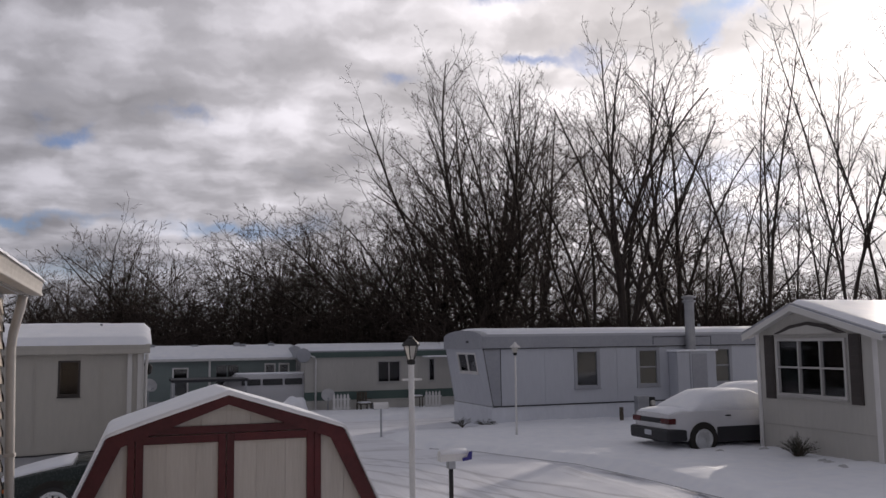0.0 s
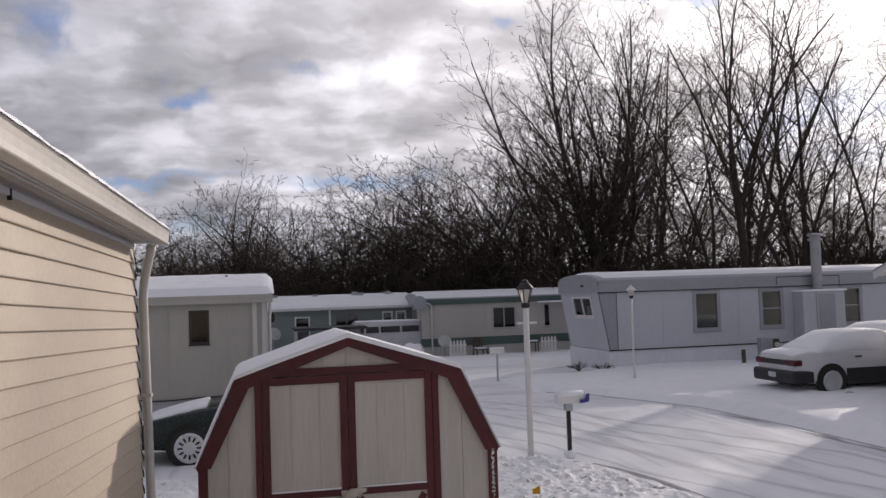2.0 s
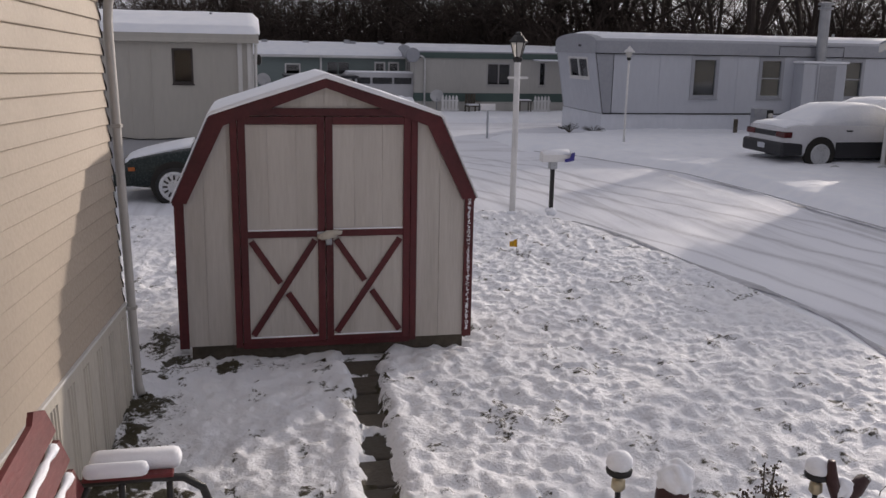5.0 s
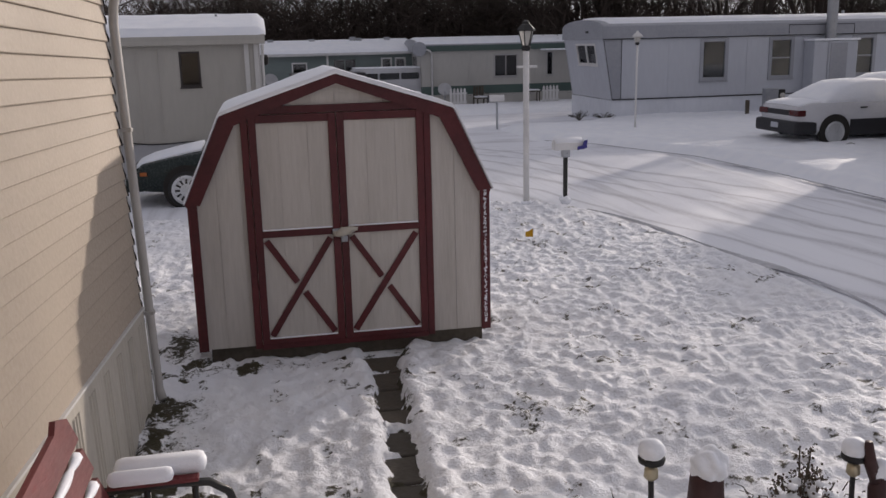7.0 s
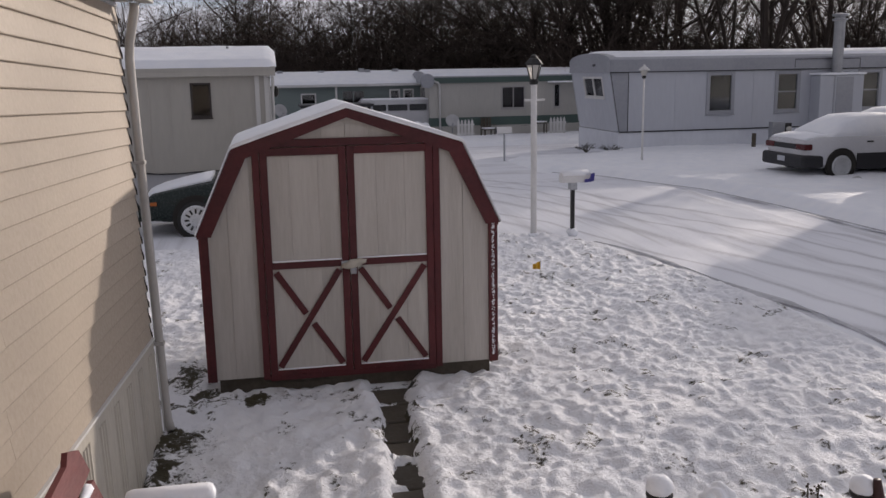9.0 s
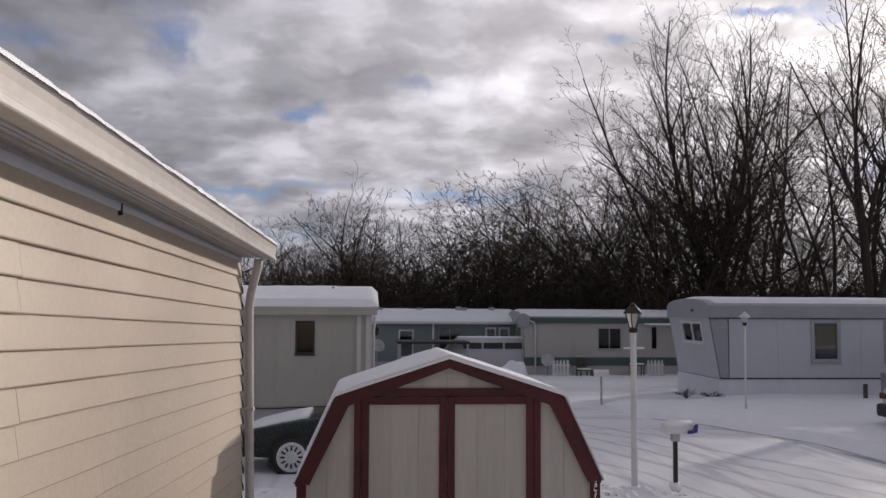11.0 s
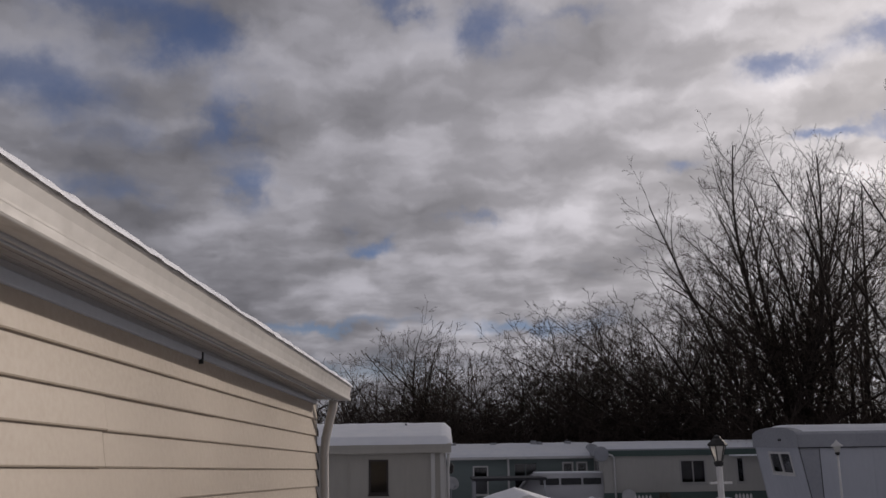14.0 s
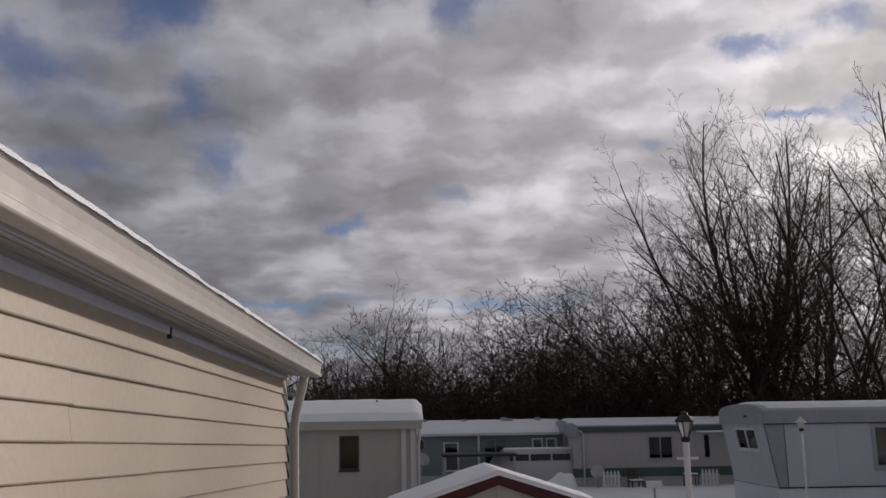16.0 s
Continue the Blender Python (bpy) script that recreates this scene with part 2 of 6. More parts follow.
BARK = surface("grey_brown_bark", (0.060, 0.049, 0.043), (0.036, 0.030, 0.027), 14, 1.0, 0.9, 0.6, 0.03, (1, 1, 0.3), vary=0.15, specular=0.1)
TWIG = surface("thin_twig_bark", (0.092, 0.073, 0.062), (0.060, 0.048, 0.041), 8, 0.4, 0.9, 0.2, vary=0.2, specular=0.1)
BRUSH = surface("dark_undergrowth", (0.062, 0.048, 0.041), (0.038, 0.030, 0.026), 8, 0.3, 0.95, 0.2, vary=0.2, specular=0.1)
SHRUB = surface("olive_shrub_leaf", (0.060, 0.046, 0.024), (0.085, 0.042, 0.028), 30, 4, 0.7, vary=0.2)
GREEN_SHRUB = surface("dark_shrub_leaf", (0.018, 0.026, 0.018), (0.03, 0.03, 0.022), 20, 3, 0.8, vary=0.2)
CERAMIC = surface("red_brown_carved_wood", (0.045, 0.016, 0.016), (0.027, 0.011, 0.011), 24, 5, 0.55)
YELLOW = surface("yellow_plastic", (0.62, 0.40, 0.03), (0.52, 0.33, 0.03), 30, 5, 0.5)
VIOLET = surface("blue_violet_plastic", (0.045, 0.04, 0.22), (0.035, 0.03, 0.16), 30, 5, 0.4)
BRASS = surface("aged_brass", (0.46, 0.40, 0.28), (0.34, 0.29, 0.20), 30, 5, 0.4, metal=0.6)
SOIL = surface("dark_soil_and_dead_leaves", (0.035, 0.030, 0.022), (0.055, 0.048, 0.03), 30, 5, 0.95, vary=0.3)

m_glass, n = material("window_glass")
gloss = n.add("ShaderNodeBsdfGlossy", Color=(0.9, 0.9, 0.92, 1), Roughness=0.03)
clearly = n.add("ShaderNodeBsdfTransparent", Color=(0.62, 0.64, 0.66, 1))
both = n.add("ShaderNodeMixShader", i0=n.add("ShaderNodeFresnel", IOR=1.6), i1=clearly, i2=gloss)
n.tree.links.new(both, n.tree.nodes.new("ShaderNodeOutputMaterial").inputs[0])
GLASS = m_glass
m_dark, n = material("tinted_car_glass")
finish(n, (0.012, 0.013, 0.015, 1), 0.06, Specular_IOR_Level=0.5)
CAR_GLASS = m_dark
m_frost, n = material("frosted_lamp_glass")
finish(n, (0.62, 0.60, 0.55, 1), 0.25, Transmission_Weight=0.25)
LAMP_GLASS = m_frost

# lawn: snow thin enough that dead grass and soil show through in places
LAWN, n = material("lumpy_lawn_snow")
pos = n.add("ShaderNodeNewGeometry")
xyz = n.tree.nodes.new("ShaderNodeSeparateXYZ")
n.tree.links.new(pos, xyz.inputs[0])
grainy, tuft, drift = n.noise(pos, 80, 4, 0.6), n.noise(pos, 19, 5, 0.62), n.noise(pos, 1.3, 3, 0.5)
bare = n.add("ShaderNodeAttribute", _out=2, _set={"attribute_name": "bare"})
seen = n.math("ADD", bare, n.math("MULTIPLY", n.math("SUBTRACT", tuft, 0.5), 1.6))
seen = n.math("ADD", seen, n.math("MULTIPLY", n.math("SUBTRACT", grainy, 0.5), 0.6))
thin = n.ramp(seen, 0.50, 0.72)
white = n.mix(n.ramp(drift, 0.35, 0.7), (0.86, 0.86, 0.88, 1), (0.80, 0.81, 0.85, 1))
grass = n.mix(grainy, (0.030, 0.026, 0.018, 1), (0.085, 0.075, 0.045, 1))
finish(n, n.mix(thin, white, grass), 0.65, n.math("ADD", n.math("MULTIPLY", grainy, 0.3), tuft), 0.8, 0.03, Specular_IOR_Level=0.2)

# roadway and open ground: packed snow, tracks and slush, leaf litter under the far woods
GROUND, n = material("packed_snow_ground")
pos = n.add("ShaderNodeNewGeometry")
xyz = n.tree.nodes.new("ShaderNodeSeparateXYZ")
n.tree.links.new(pos, xyz.inputs[0])
lane = n.add("ShaderNodeVectorMath", _set={"operation": "MULTIPLY"}, i0=pos, i1=(3.2, 0.13, 1.0))
cross = n.add("ShaderNodeVectorMath", _set={"operation": "MULTIPLY"}, i0=pos, i1=(0.16, 2.6, 1.0))
streak, streak2, spread, crumb = n.noise(lane, 1.0, 5, 0.6, distort=0.3), n.noise(cross, 0.8, 5, 0.6, distort=0.3), n.noise(pos, 0.35, 4, 0.55), n.noise(pos, 26, 4, 0.6)
turn = n.ramp(xyz.outputs[1], 17.0, 23.0)
along = n.math("ADD", n.math("MULTIPLY", streak, n.math("SUBTRACT", 1.0, turn)), n.math("MULTIPLY", streak2, turn))
worn = n.math("MULTIPLY", n.ramp(along, 0.50, 0.68), n.ramp(spread, 0.35, 0.6, 0.35, 1.0))
col = n.mix(n.ramp(spread, 0.3, 0.7), (0.80, 0.81, 0.85, 1), (0.73, 0.74, 0.79, 1))
col = n.mix(n.math("MULTIPLY", worn, 0.75), col, (0.44, 0.44, 0.46, 1))
# wheel tracks: arcs swept round a far centre, in pairs
ring = n.math("SQRT", n.math("ADD", n.math("POWER", n.math("ADD", xyz.outputs[0], 31.0), 2.0), n.math("POWER", n.math("SUBTRACT", xyz.outputs[1], 3.0), 2.0)))
ring = n.math("ADD", ring, n.math("MULTIPLY", n.noise(pos, 0.25, 2, 0.5), 1.2))
tracks = 0.0
for at, wd in ((37.9, 0.10), (39.35, 0.10), (40.1, 0.07), (41.5, 0.08), (38.5, 0.05), (40.8, 0.05)):
    d_ = n.math("DIVIDE", n.math("SUBTRACT", ring, at), wd)
    tracks = n.math("ADD", tracks, n.math("EXPONENT", n.math("MULTIPLY", n.math("MULTIPLY", d_, d_), -1.0)))
tracks = n.math("MULTIPLY", n.math("MINIMUM", tracks, 1.0), n.ramp(crumb, 0.3, 0.65, 0.35, 0.8))
col = n.mix(tracks, col, (0.40, 0.40, 0.43, 1))
litter = n.ramp(n.math("ADD", xyz.outputs[1], n.math("MULTIPLY", spread, 6.0)), 50.0, 54.0)
col = n.mix(litter, col, n.mix(crumb, (0.06, 0.045, 0.035, 1), (0.16, 0.14, 0.12, 1)))
finish(n, col, 0.6, n.math("ADD", n.math("MULTIPLY", crumb, 0.4), along), 0.45, 0.03, Specular_IOR_Level=0.25)
SLUSH = surface("dark_slush_and_asphalt", (0.52, 0.52, 0.55), (0.27, 0.27, 0.29), 12, 1.5, 0.6, 0.5, 0.02, vary=0.05)


# ---- building helpers ----
def box(bm, x0, x1, y0, y1, z0, z1, bevel=0.0):
    vs = [bm.verts.new((x, y, z)) for x in (x0, x1) for y in (y0, y1) for z in (z0, z1)]
    fs = [bm.faces.new([vs[i] for i in q]) for q in ((0, 1, 3, 2), (4, 6, 7, 5), (0, 4, 5, 1), (2, 3, 7, 6), (0, 2, 6, 4), (1, 5, 7, 3))]
    if bevel > 0:
        es = list({e for f in fs for e in f.edges})
        bmesh.ops.bevel(bm, geom=es, offset=bevel, segments=2, affect="EDGES", profile=0.5)
    return bm


def boxed(*a, bevel=0.0):
    return box(bmesh.new(), *a, bevel=bevel)


def prism(pts, depth, axis="y", at=0.0):
    """A solid from an outline: (u, v) pairs, pushed along an axis from at to at + depth."""
    bm = bmesh.new()
    put = {"y": lambda u, v, d: (u, d, v), "x": lambda u, v, d: (d, u, v), "z": lambda u, v, d: (u, v, d)}[axis]
    a = [bm.verts.new(put(u, v, at)) for u, v in pts]
    b = [bm.verts.new(put(u, v, at + depth)) for u, v in pts]
    bm.faces.new(a)
    bm.faces.new(b[::-1])
    for i in range(len(a)):
        j = (i + 1) % len(a)
        bm.faces.new((a[i], b[i], b[j], a[j]))
    bmesh.ops.recalc_face_normals(bm, faces=bm.faces)
    return bm


def tube(bm, pts, radii, sides=8, cap=True):
    """A round bar along points."""
    pts = [Vector(p) for p in pts]
    if not isinstance(radii, (list, tuple)):
        radii = [radii] * len(pts)
    rings = []
    for i, p in enumerate(pts):
        d = (pts[min(i + 1, len(pts) - 1)] - pts[max(i - 1, 0)]).normalized()
        u = d.cross(Vector((0.31, 0.95, 0.05))).normalized() if abs(d.z) > 0.7 else d.cross(Vector((0, 0, 1))).normalized()
        v = d.cross(u)
        rings.append([bm.verts.new(p + (u * math.cos(k * math.tau / sides) + v * math.sin(k * math.tau / sides)) * radii[i]) for k in range(sides)])
    for a, b in zip(rings, rings[1:]):
        for k in range(sides):
            bm.faces.new((a[k], a[(k + 1) % sides], b[(k + 1) % sides], b[k]))
    if cap:
        bm.faces.new(rings[0][::-1])
        bm.faces.new(rings[-1])
    return bm


def lathe(profile, sides=20, bm=None, center=(0, 0)):
    """A turned form from (radius, height) pairs."""
    bm = bm or bmesh.new()
    rings = [[bm.verts.new((center[0] + r * math.cos(k * math.tau / sides), center[1] + r * math.sin(k * math.tau / sides), z)) for k in range(sides)] for r, z in profile]
    for a, b in zip(rings, rings[1:]):
        for k in range(sides):
            bm.faces.new((a[k], a[(k + 1) % sides], b[(k + 1) % sides], b[k]))
    bm.faces.new(rings[0][::-1])
    bm.faces.new(rings[-1])
    return bm


def part(name, bm, mat, parent=None, label="", smooth=False, m=None):
    """Links a bmesh as one mesh object under a thing or a part."""
    me = bpy.data.meshes.new(name)
    if m is not None:
        bmesh.ops.transform(bm, matrix=m, verts=bm.verts)
    bm.to_mesh(me)
    bm.free()
    me.materials.append(mat)
    if smooth:
        me.polygons.foreach_set("use_smooth", [True] * len(me.polygons))
    ob = new(name, me)
    if parent is not None:
        ob.parent = parent
    if label:
        tagged(ob, label)
    return ob


def piece(name, data, parent, loc=(0, 0, 0)):
    """Another object on mesh data that is shared between alike pieces."""
    ob = new(name, data)
    ob.parent = parent
    ob.location = loc
    return ob


def thing(name, label, category, at=(0, 0, 0), turn=0.0, group="", kind=""):
    ob = tagged(new(name), label, category, group, kind)
    ob.matrix_world = pose(*at, 0, 0, turn)
    return ob


def raw(name, verts, faces, mat, parent=None, smooth=False):
    me = bpy.data.meshes.new(name)
    me.from_pydata(verts, [], faces)
    me.materials.append(mat)
    if smooth:
        me.polygons.foreach_set("use_smooth", [True] * len(me.polygons))
    ob = new(name, me)
    if parent is not None:
        ob.parent = parent
    return ob


def sheet(name, xs, ys, height, mat, kind="structure", label="", category="", keep=None):
    """A sheet of ground over a grid, its height by a function of arrays x, y."""
    X, Y = np.meshgrid(np.asarray(xs, float), np.asarray(ys, float))
    Z = height(X, Y)
    nx, ny = len(xs), len(ys)
    v = np.stack([X, Y, Z], -1).reshape(-1, 3)
    i = (np.arange(ny - 1)[:, None] * nx + np.arange(nx - 1)[None]).reshape(-1)
    f = np.stack([i, i + 1, i + nx + 1, i + nx], 1)
    if keep is not None:
        f = f[keep(v[f].mean(1))]
    ob = raw(name, v.tolist(), f.tolist(), mat, smooth=True)
    return tagged(ob, label, category, kind=kind)


def lumps(X, Y, scale, seed=0):
    """Cheap value noise over arrays, 0 to 1."""
    x, y = X * scale + seed * 17.3, Y * scale - seed * 9.1
    xi, yi = np.floor(x).astype(np.int64), np.floor(y).astype(np.int64)
    fx, fy = x - xi, y - yi
    fx, fy = fx * fx * (3 - 2 * fx), fy * fy * (3 - 2 * fy)

    def h(a, b):
        k = (a * 374761393 + b * 668265263 + seed * 974711) & 0x7FFFFFFF
        k = ((k ^ (k >> 13)) * 1274126177) & 0x7FFFFFFF
        return ((k ^ (k >> 16)) & 0xFFFF) / 65535.0
    return (h(xi, yi) * (1 - fx) + h(xi + 1, yi) * fx) * (1 - fy) + (h(xi, yi + 1) * (1 - fx) + h(xi + 1, yi + 1) * fx) * fy

# ---- ground ----
def fall(X, Y):
    """The land falls a little towards the woods."""
    return -0.035 * np.clip(Y - 29.0, 0, 18.0)


EDGE_Y = np.array([-30.0, 6.0, 7.5, 8.1, 9.2, 10.2, 11.4, 12.6, 13.6])
EDGE_X = np.array([5.3, 5.62, 5.72, 5.75, 5.72, 5.58, 5.38, 5.16, 4.85])


def stretched(lo, hi, fine_lo, fine_hi, step, grow=1.25):
    mid = list(np.arange(fine_lo, fine_hi, step))
    out, d, v = [], step, fine_hi
    while v < hi:
        out.append(v)
        d *= grow
        v += d
    pre, d, v = [], step, fine_lo
    while v > lo:
        d *= grow
        v -= d
        pre.append(v)
    return pre[::-1] + mid + out


def ground_height(X, Y):
    z = -0.10 + fall(X, Y) + 0.035 * (lumps(X, Y, 0.6, 3) - 0.5) + 0.02 * (lumps(X, Y, 2.3, 4) - 0.5)
    # shallow wheel ruts along the roadway
    for c in (6.5, 7.9, 8.9):
        z -= 0.015 * np.exp(-((X - c - 0.4 * np.sin(Y * 0.11)) / 0.16) ** 2) * (Y < 22)
    return z


ground = sheet("ground", stretched(-2600, 2600, -6, 24, 0.16), stretched(-2600, 2600, 2, 42, 0.16), ground_height, GROUND,
               label="snow covered ground and roadway with faint tyre tracks", category="ground")

PATH_X = lambda Y: 0.868 + 0.063 * (Y - 4.97)  # the line of paving slabs


def lawn_shape(X, Y):
    soft = lumps(X, Y, 1.1, 1) * 0.035 + lumps(X, Y, 3.1, 2) ** 1.5 * 0.030 + lumps(X, Y, 6.9, 5) ** 1.6 * 0.034 + lumps(X, Y, 12.5, 6) ** 1.4 * 0.040 + lumps(X, Y, 21.0, 7) * 0.030
    z = soft - 0.075
    side = np.abs(X - PATH_X(Y)) + (lumps(X, Y, 7.0, 8) - 0.5) * 0.07 + (lumps(X, Y, 17.0, 18) - 0.5) * 0.05 - 0.06 * np.clip(Y - 6.6, 0, 1.1)
    bridge = np.clip(1.0 - np.abs(((Y - 7.30) / 0.375 + 0.5) % 1.0) / 0.10, 0, 1) * (lumps(X, Y, 5.0, 14) > 0.42)
    trench = np.clip((0.135 - side) / 0.05, 0, 1) * (1 - 0.75 * bridge) * np.clip((7.62 - Y) / 0.1, 0, 1)
    z = z * (1 - trench) - 0.10 * trench
    z += 0.025 * np.exp(-((side - 0.20) / 0.06) ** 2) * (Y < 7.6)
    # sinks to the roadway at the rim
    rim = np.minimum(np.interp(Y, EDGE_Y, EDGE_X) - X, 14.3 - Y - 0.35 * np.clip(X - 3.2, 0, 3) ** 2 * 0.6 + (lumps(X, Y, 1.5, 9) - 0.5) * 0.3)
    return z * np.clip(rim / 0.35, 0, 1) - 0.16 * np.clip(1 - rim / 0.30, 0, 1) ** 2, rim, trench, side


xs, ys = np.arange(-4.5, 5.9, 0.026), np.concatenate([np.arange(-6, 2.4, 0.2), np.arange(2.4, 10.5, 0.026), np.arange(10.5, 14.6, 0.05)])
lawn = sheet("lawn", xs, ys, lambda X, Y: lawn_shape(X, Y)[0], LAWN, label="lumpy thin snow over the grass lawn", category="lawn",
             keep=lambda c: lawn_shape(c[:, 0], c[:, 1])[1] > -0.02)
co = np.empty(len(lawn.data.vertices) * 3)
lawn.data.vertices.foreach_get("co", co)
co = co.reshape(-1, 3)
lx, ly = co[:, 0], co[:, 1]
_, rim, trench, side = lawn_shape(lx, ly)
bare = 0.10 * lumps(lx, ly, 2.2, 11) + 0.06 * lumps(lx, ly, 9.0, 12) + 0.46 * (lumps(lx, ly, 7.5, 13) > 0.75) * (lumps(lx, ly, 1.6, 15) > 0.35)
bare += 0.80 * np.exp(-(np.clip(lx + 0.70, 0, 9) / 0.38) ** 2) * np.clip((6.9 - ly) / 0.2, 0, 1) * np.clip((ly - 4.2) / 0.8, 0, 1) * (0.35 + 0.65 * lumps(lx, ly, 3.0, 16))            # drip line along the house
bare += 0.40 * np.exp(-((ly - 7.35) / 0.20) ** 2) * ((lx > -0.6) & (lx < 0.75))                          # foot of the shed
bare += 0.75 * np.exp(-((ly - 8.0) / 0.5) ** 2 - ((lx + 0.62) / 0.16) ** 2)
bare += 0.48 * np.exp(-((ly - 3.8) / 0.55) ** 2) * (lx > 1.35) * (0.4 + 0.6 * lumps(lx, ly, 2.4, 19))                                             # flower bed
bare += 0.5 * (trench > 0.6)
lawn.data.attributes.new("bare", "FLOAT", "POINT").data.foreach_set("value", bare.astype(np.float32))


def far_yard(name, xs, ys, rim_of, label):
    def height(X, Y):
        r = rim_of(X, Y)
        z = 0.05 + lumps(X, Y, 0.8, 21) * 0.05 + lumps(X, Y, 2.6, 22) * 0.05 + lumps(X, Y, 7.0, 23) * 0.025 - 0.05 + fall(X, Y)
        return z * np.clip(r / 0.5, 0, 1) + (-0.16 + fall(X, Y)) * np.clip(1 - r / 0.45, 0, 1)
    return sheet(name, xs, ys, height, SNOW, label=label, category="yard", keep=lambda c: rim_of(c[:, 0], c[:, 1]) > -0.05)


FAR_Y = np.array([-20.0, 11.0, 14.0, 16.0, 18.3, 21.3, 23.0])
FAR_X = np.array([9.9, 9.8, 9.72, 9.65, 9.48, 8.30, 7.0])
far_yard("yard_east", np.arange(7.0, 30, 0.12), np.arange(2, 27.6, 0.12), lambda X, Y: np.minimum(X - np.interp(Y, FAR_Y, FAR_X), 26.5 - Y + 0.9 * np.clip(X - 9.6, 0, 2)), "snowy yard beside the far mobile homes")
far_yard("yard_north", np.arange(5.0, 22, 0.14), np.arange(33, 42, 0.14), lambda X, Y: np.minimum(Y - 33.6 - 0.25 * np.sin(X), X - 6.0), "snowy yard before the green striped home")
# slush line at the roadway's far rim
pts = [(float(np.interp(y, FAR_Y, FAR_X)) - 0.08 + 0.02 * math.sin(y * 0.9), float(y)) for y in np.arange(5.0, 22.6, 0.25)]
bm = bmesh.new()
prev = None
for i, (x, y) in enumerate(pts):
    wd = max(0.003, 0.026 + 0.06 * noise.noise((x, y * 0.9, 0)))
    row = [bm.verts.new((x - wd, y, -0.075)), bm.verts.new((x, y, -0.060)), bm.verts.new((x + wd, y, -0.075))]
    if prev:
        for k in (0, 1):
            bm.faces.new((prev[k], prev[k + 1], row[k + 1], row[k]))
    prev = row
tagged(part("kerb", bm, SLUSH), "dark slush line along the roadway rim", "kerb", kind="structure")
bm = bmesh.new()
prev = None
for y in np.arange(4.0, 13.4, 0.2):
    x = float(np.interp(y, EDGE_Y, EDGE_X)) + 0.05 + 0.05 * math.sin(y * 1.7)
    wd = max(0.003, 0.045 + 0.14 * noise.noise((x, y * 1.1, 4)))
    row = [bm.verts.new((x - wd, y, -0.078)), bm.verts.new((x, y, -0.062)), bm.verts.new((x + wd, y, -0.078))]
    if prev:
        for k in (0, 1):
            bm.faces.new((prev[k], prev[k + 1], row[k + 1], row[k]))
    prev = row
tagged(part("kerb", bm, SLUSH), "dark slush line along the lawn rim", "kerb", kind="structure")


# ---- the house with cream siding ----
# built square to the axes with its far corner at (WALL_X, END_Y), then turned and set to its slope below
WALL_X, END_Y, BACK_Y = -0.79, 6.72, -4.0
house = thing("house", "cream vinyl sided house with weathered gutter and snowy roof", "house", (0, 0, 0))
core = part("wall", boxed(-5.2, WALL_X - 0.03, BACK_Y, END_Y - 0.03, 0.02, 3.00), SIDING, house)
LAP = 0.1135
lap_profile = lambda y0, y1: prism([(WALL_X - 0.029, 0.0), (WALL_X + 0.008, 0.0), (WALL_X + 0.010, 0.005), (WALL_X + 0.009, 0.012), (WALL_X - 0.006, LAP + 0.004), (WALL_X - 0.029, LAP + 0.004)], y1 - y0, "y", y0)
rng = random.Random(5)
SEAMS = (2.33, 3.50, 2.77, 3.50, 2.74, 3.52, 2.70, 3.48, 2.75, 3.50, 2.72)
course = 0
z = 2.883
while z > 0.60:
    seam = END_Y - SEAMS[(course // 2) % 11]
    shift = rng.uniform(-0.006, 0.006)
    for a, b, lift in ((BACK_Y, seam - 2.9, 0.0), (seam - 2.9, seam + shift - 0.004, 0.004), (seam + shift + 0.005, END_Y, 0.0)):
        ob = part("plank", lap_profile(a + 0.001, b - 0.001), SIDING, core)
        ob.location = (lift, 0, z + rng.uniform(-0.0015, 0.0015))
    # solid dark wedge painted as the shade in the lap's open end at the corner
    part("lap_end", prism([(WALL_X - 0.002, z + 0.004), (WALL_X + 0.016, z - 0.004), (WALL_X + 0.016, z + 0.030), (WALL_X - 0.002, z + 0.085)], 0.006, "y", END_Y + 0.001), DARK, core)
    z -= LAP
    course += 1
# grey strip added for the shadow line between siding end and downspout
part("corner_post", boxed(WALL_X - 0.05, WALL_X + 0.004, END_Y + 0.008, END_Y + 0.024, 0.55, 3.0, bevel=0.004), SOFFIT, house)
for a, b, h_ in ((BACK_Y, END_Y - 2.585, 0.0), (END_Y - 2.575, END_Y, 0.003)):
    part("frieze_board", boxed(WALL_X - 0.02, WALL_X + 0.016, a, b, 2.985 + h_, 3.008, bevel=0.003), TRIM_PALE, house, "pale frieze strip under the soffit")
part("frieze_tab", boxed(WALL_X + 0.004, WALL_X + 0.022, END_Y - 2.588, END_Y - 2.580, 2.972, 3.006), BLACK_METAL, house, "small dark loose tab")
part("shadow_gap", boxed(WALL_X - 0.02, WALL_X + 0.006, BACK_Y, END_Y, 3.009, 3.021), SOFFIT, house)
# skirting with pressed ribs
TOP = 0.715
skirt = part("skirting", boxed(WALL_X - 0.02, WALL_X + 0.016, BACK_Y, END_Y, -0.1, TOP), SKIRT, house, "beige ribbed skirting panel")
y = END_Y - 0.12
while y > 2.0:
    for d in (0.0, 0.05, 0.10):
        part("rib", prism([(WALL_X + 0.0165, y - d - 0.017), (WALL_X + 0.026, y - d - 0.010), (WALL_X + 0.026, y - d + 0.004), (WALL_X + 0.0165, y - d + 0.012)], 0.74, "z", -0.09), SKIRT, skirt)
    y -= 0.335
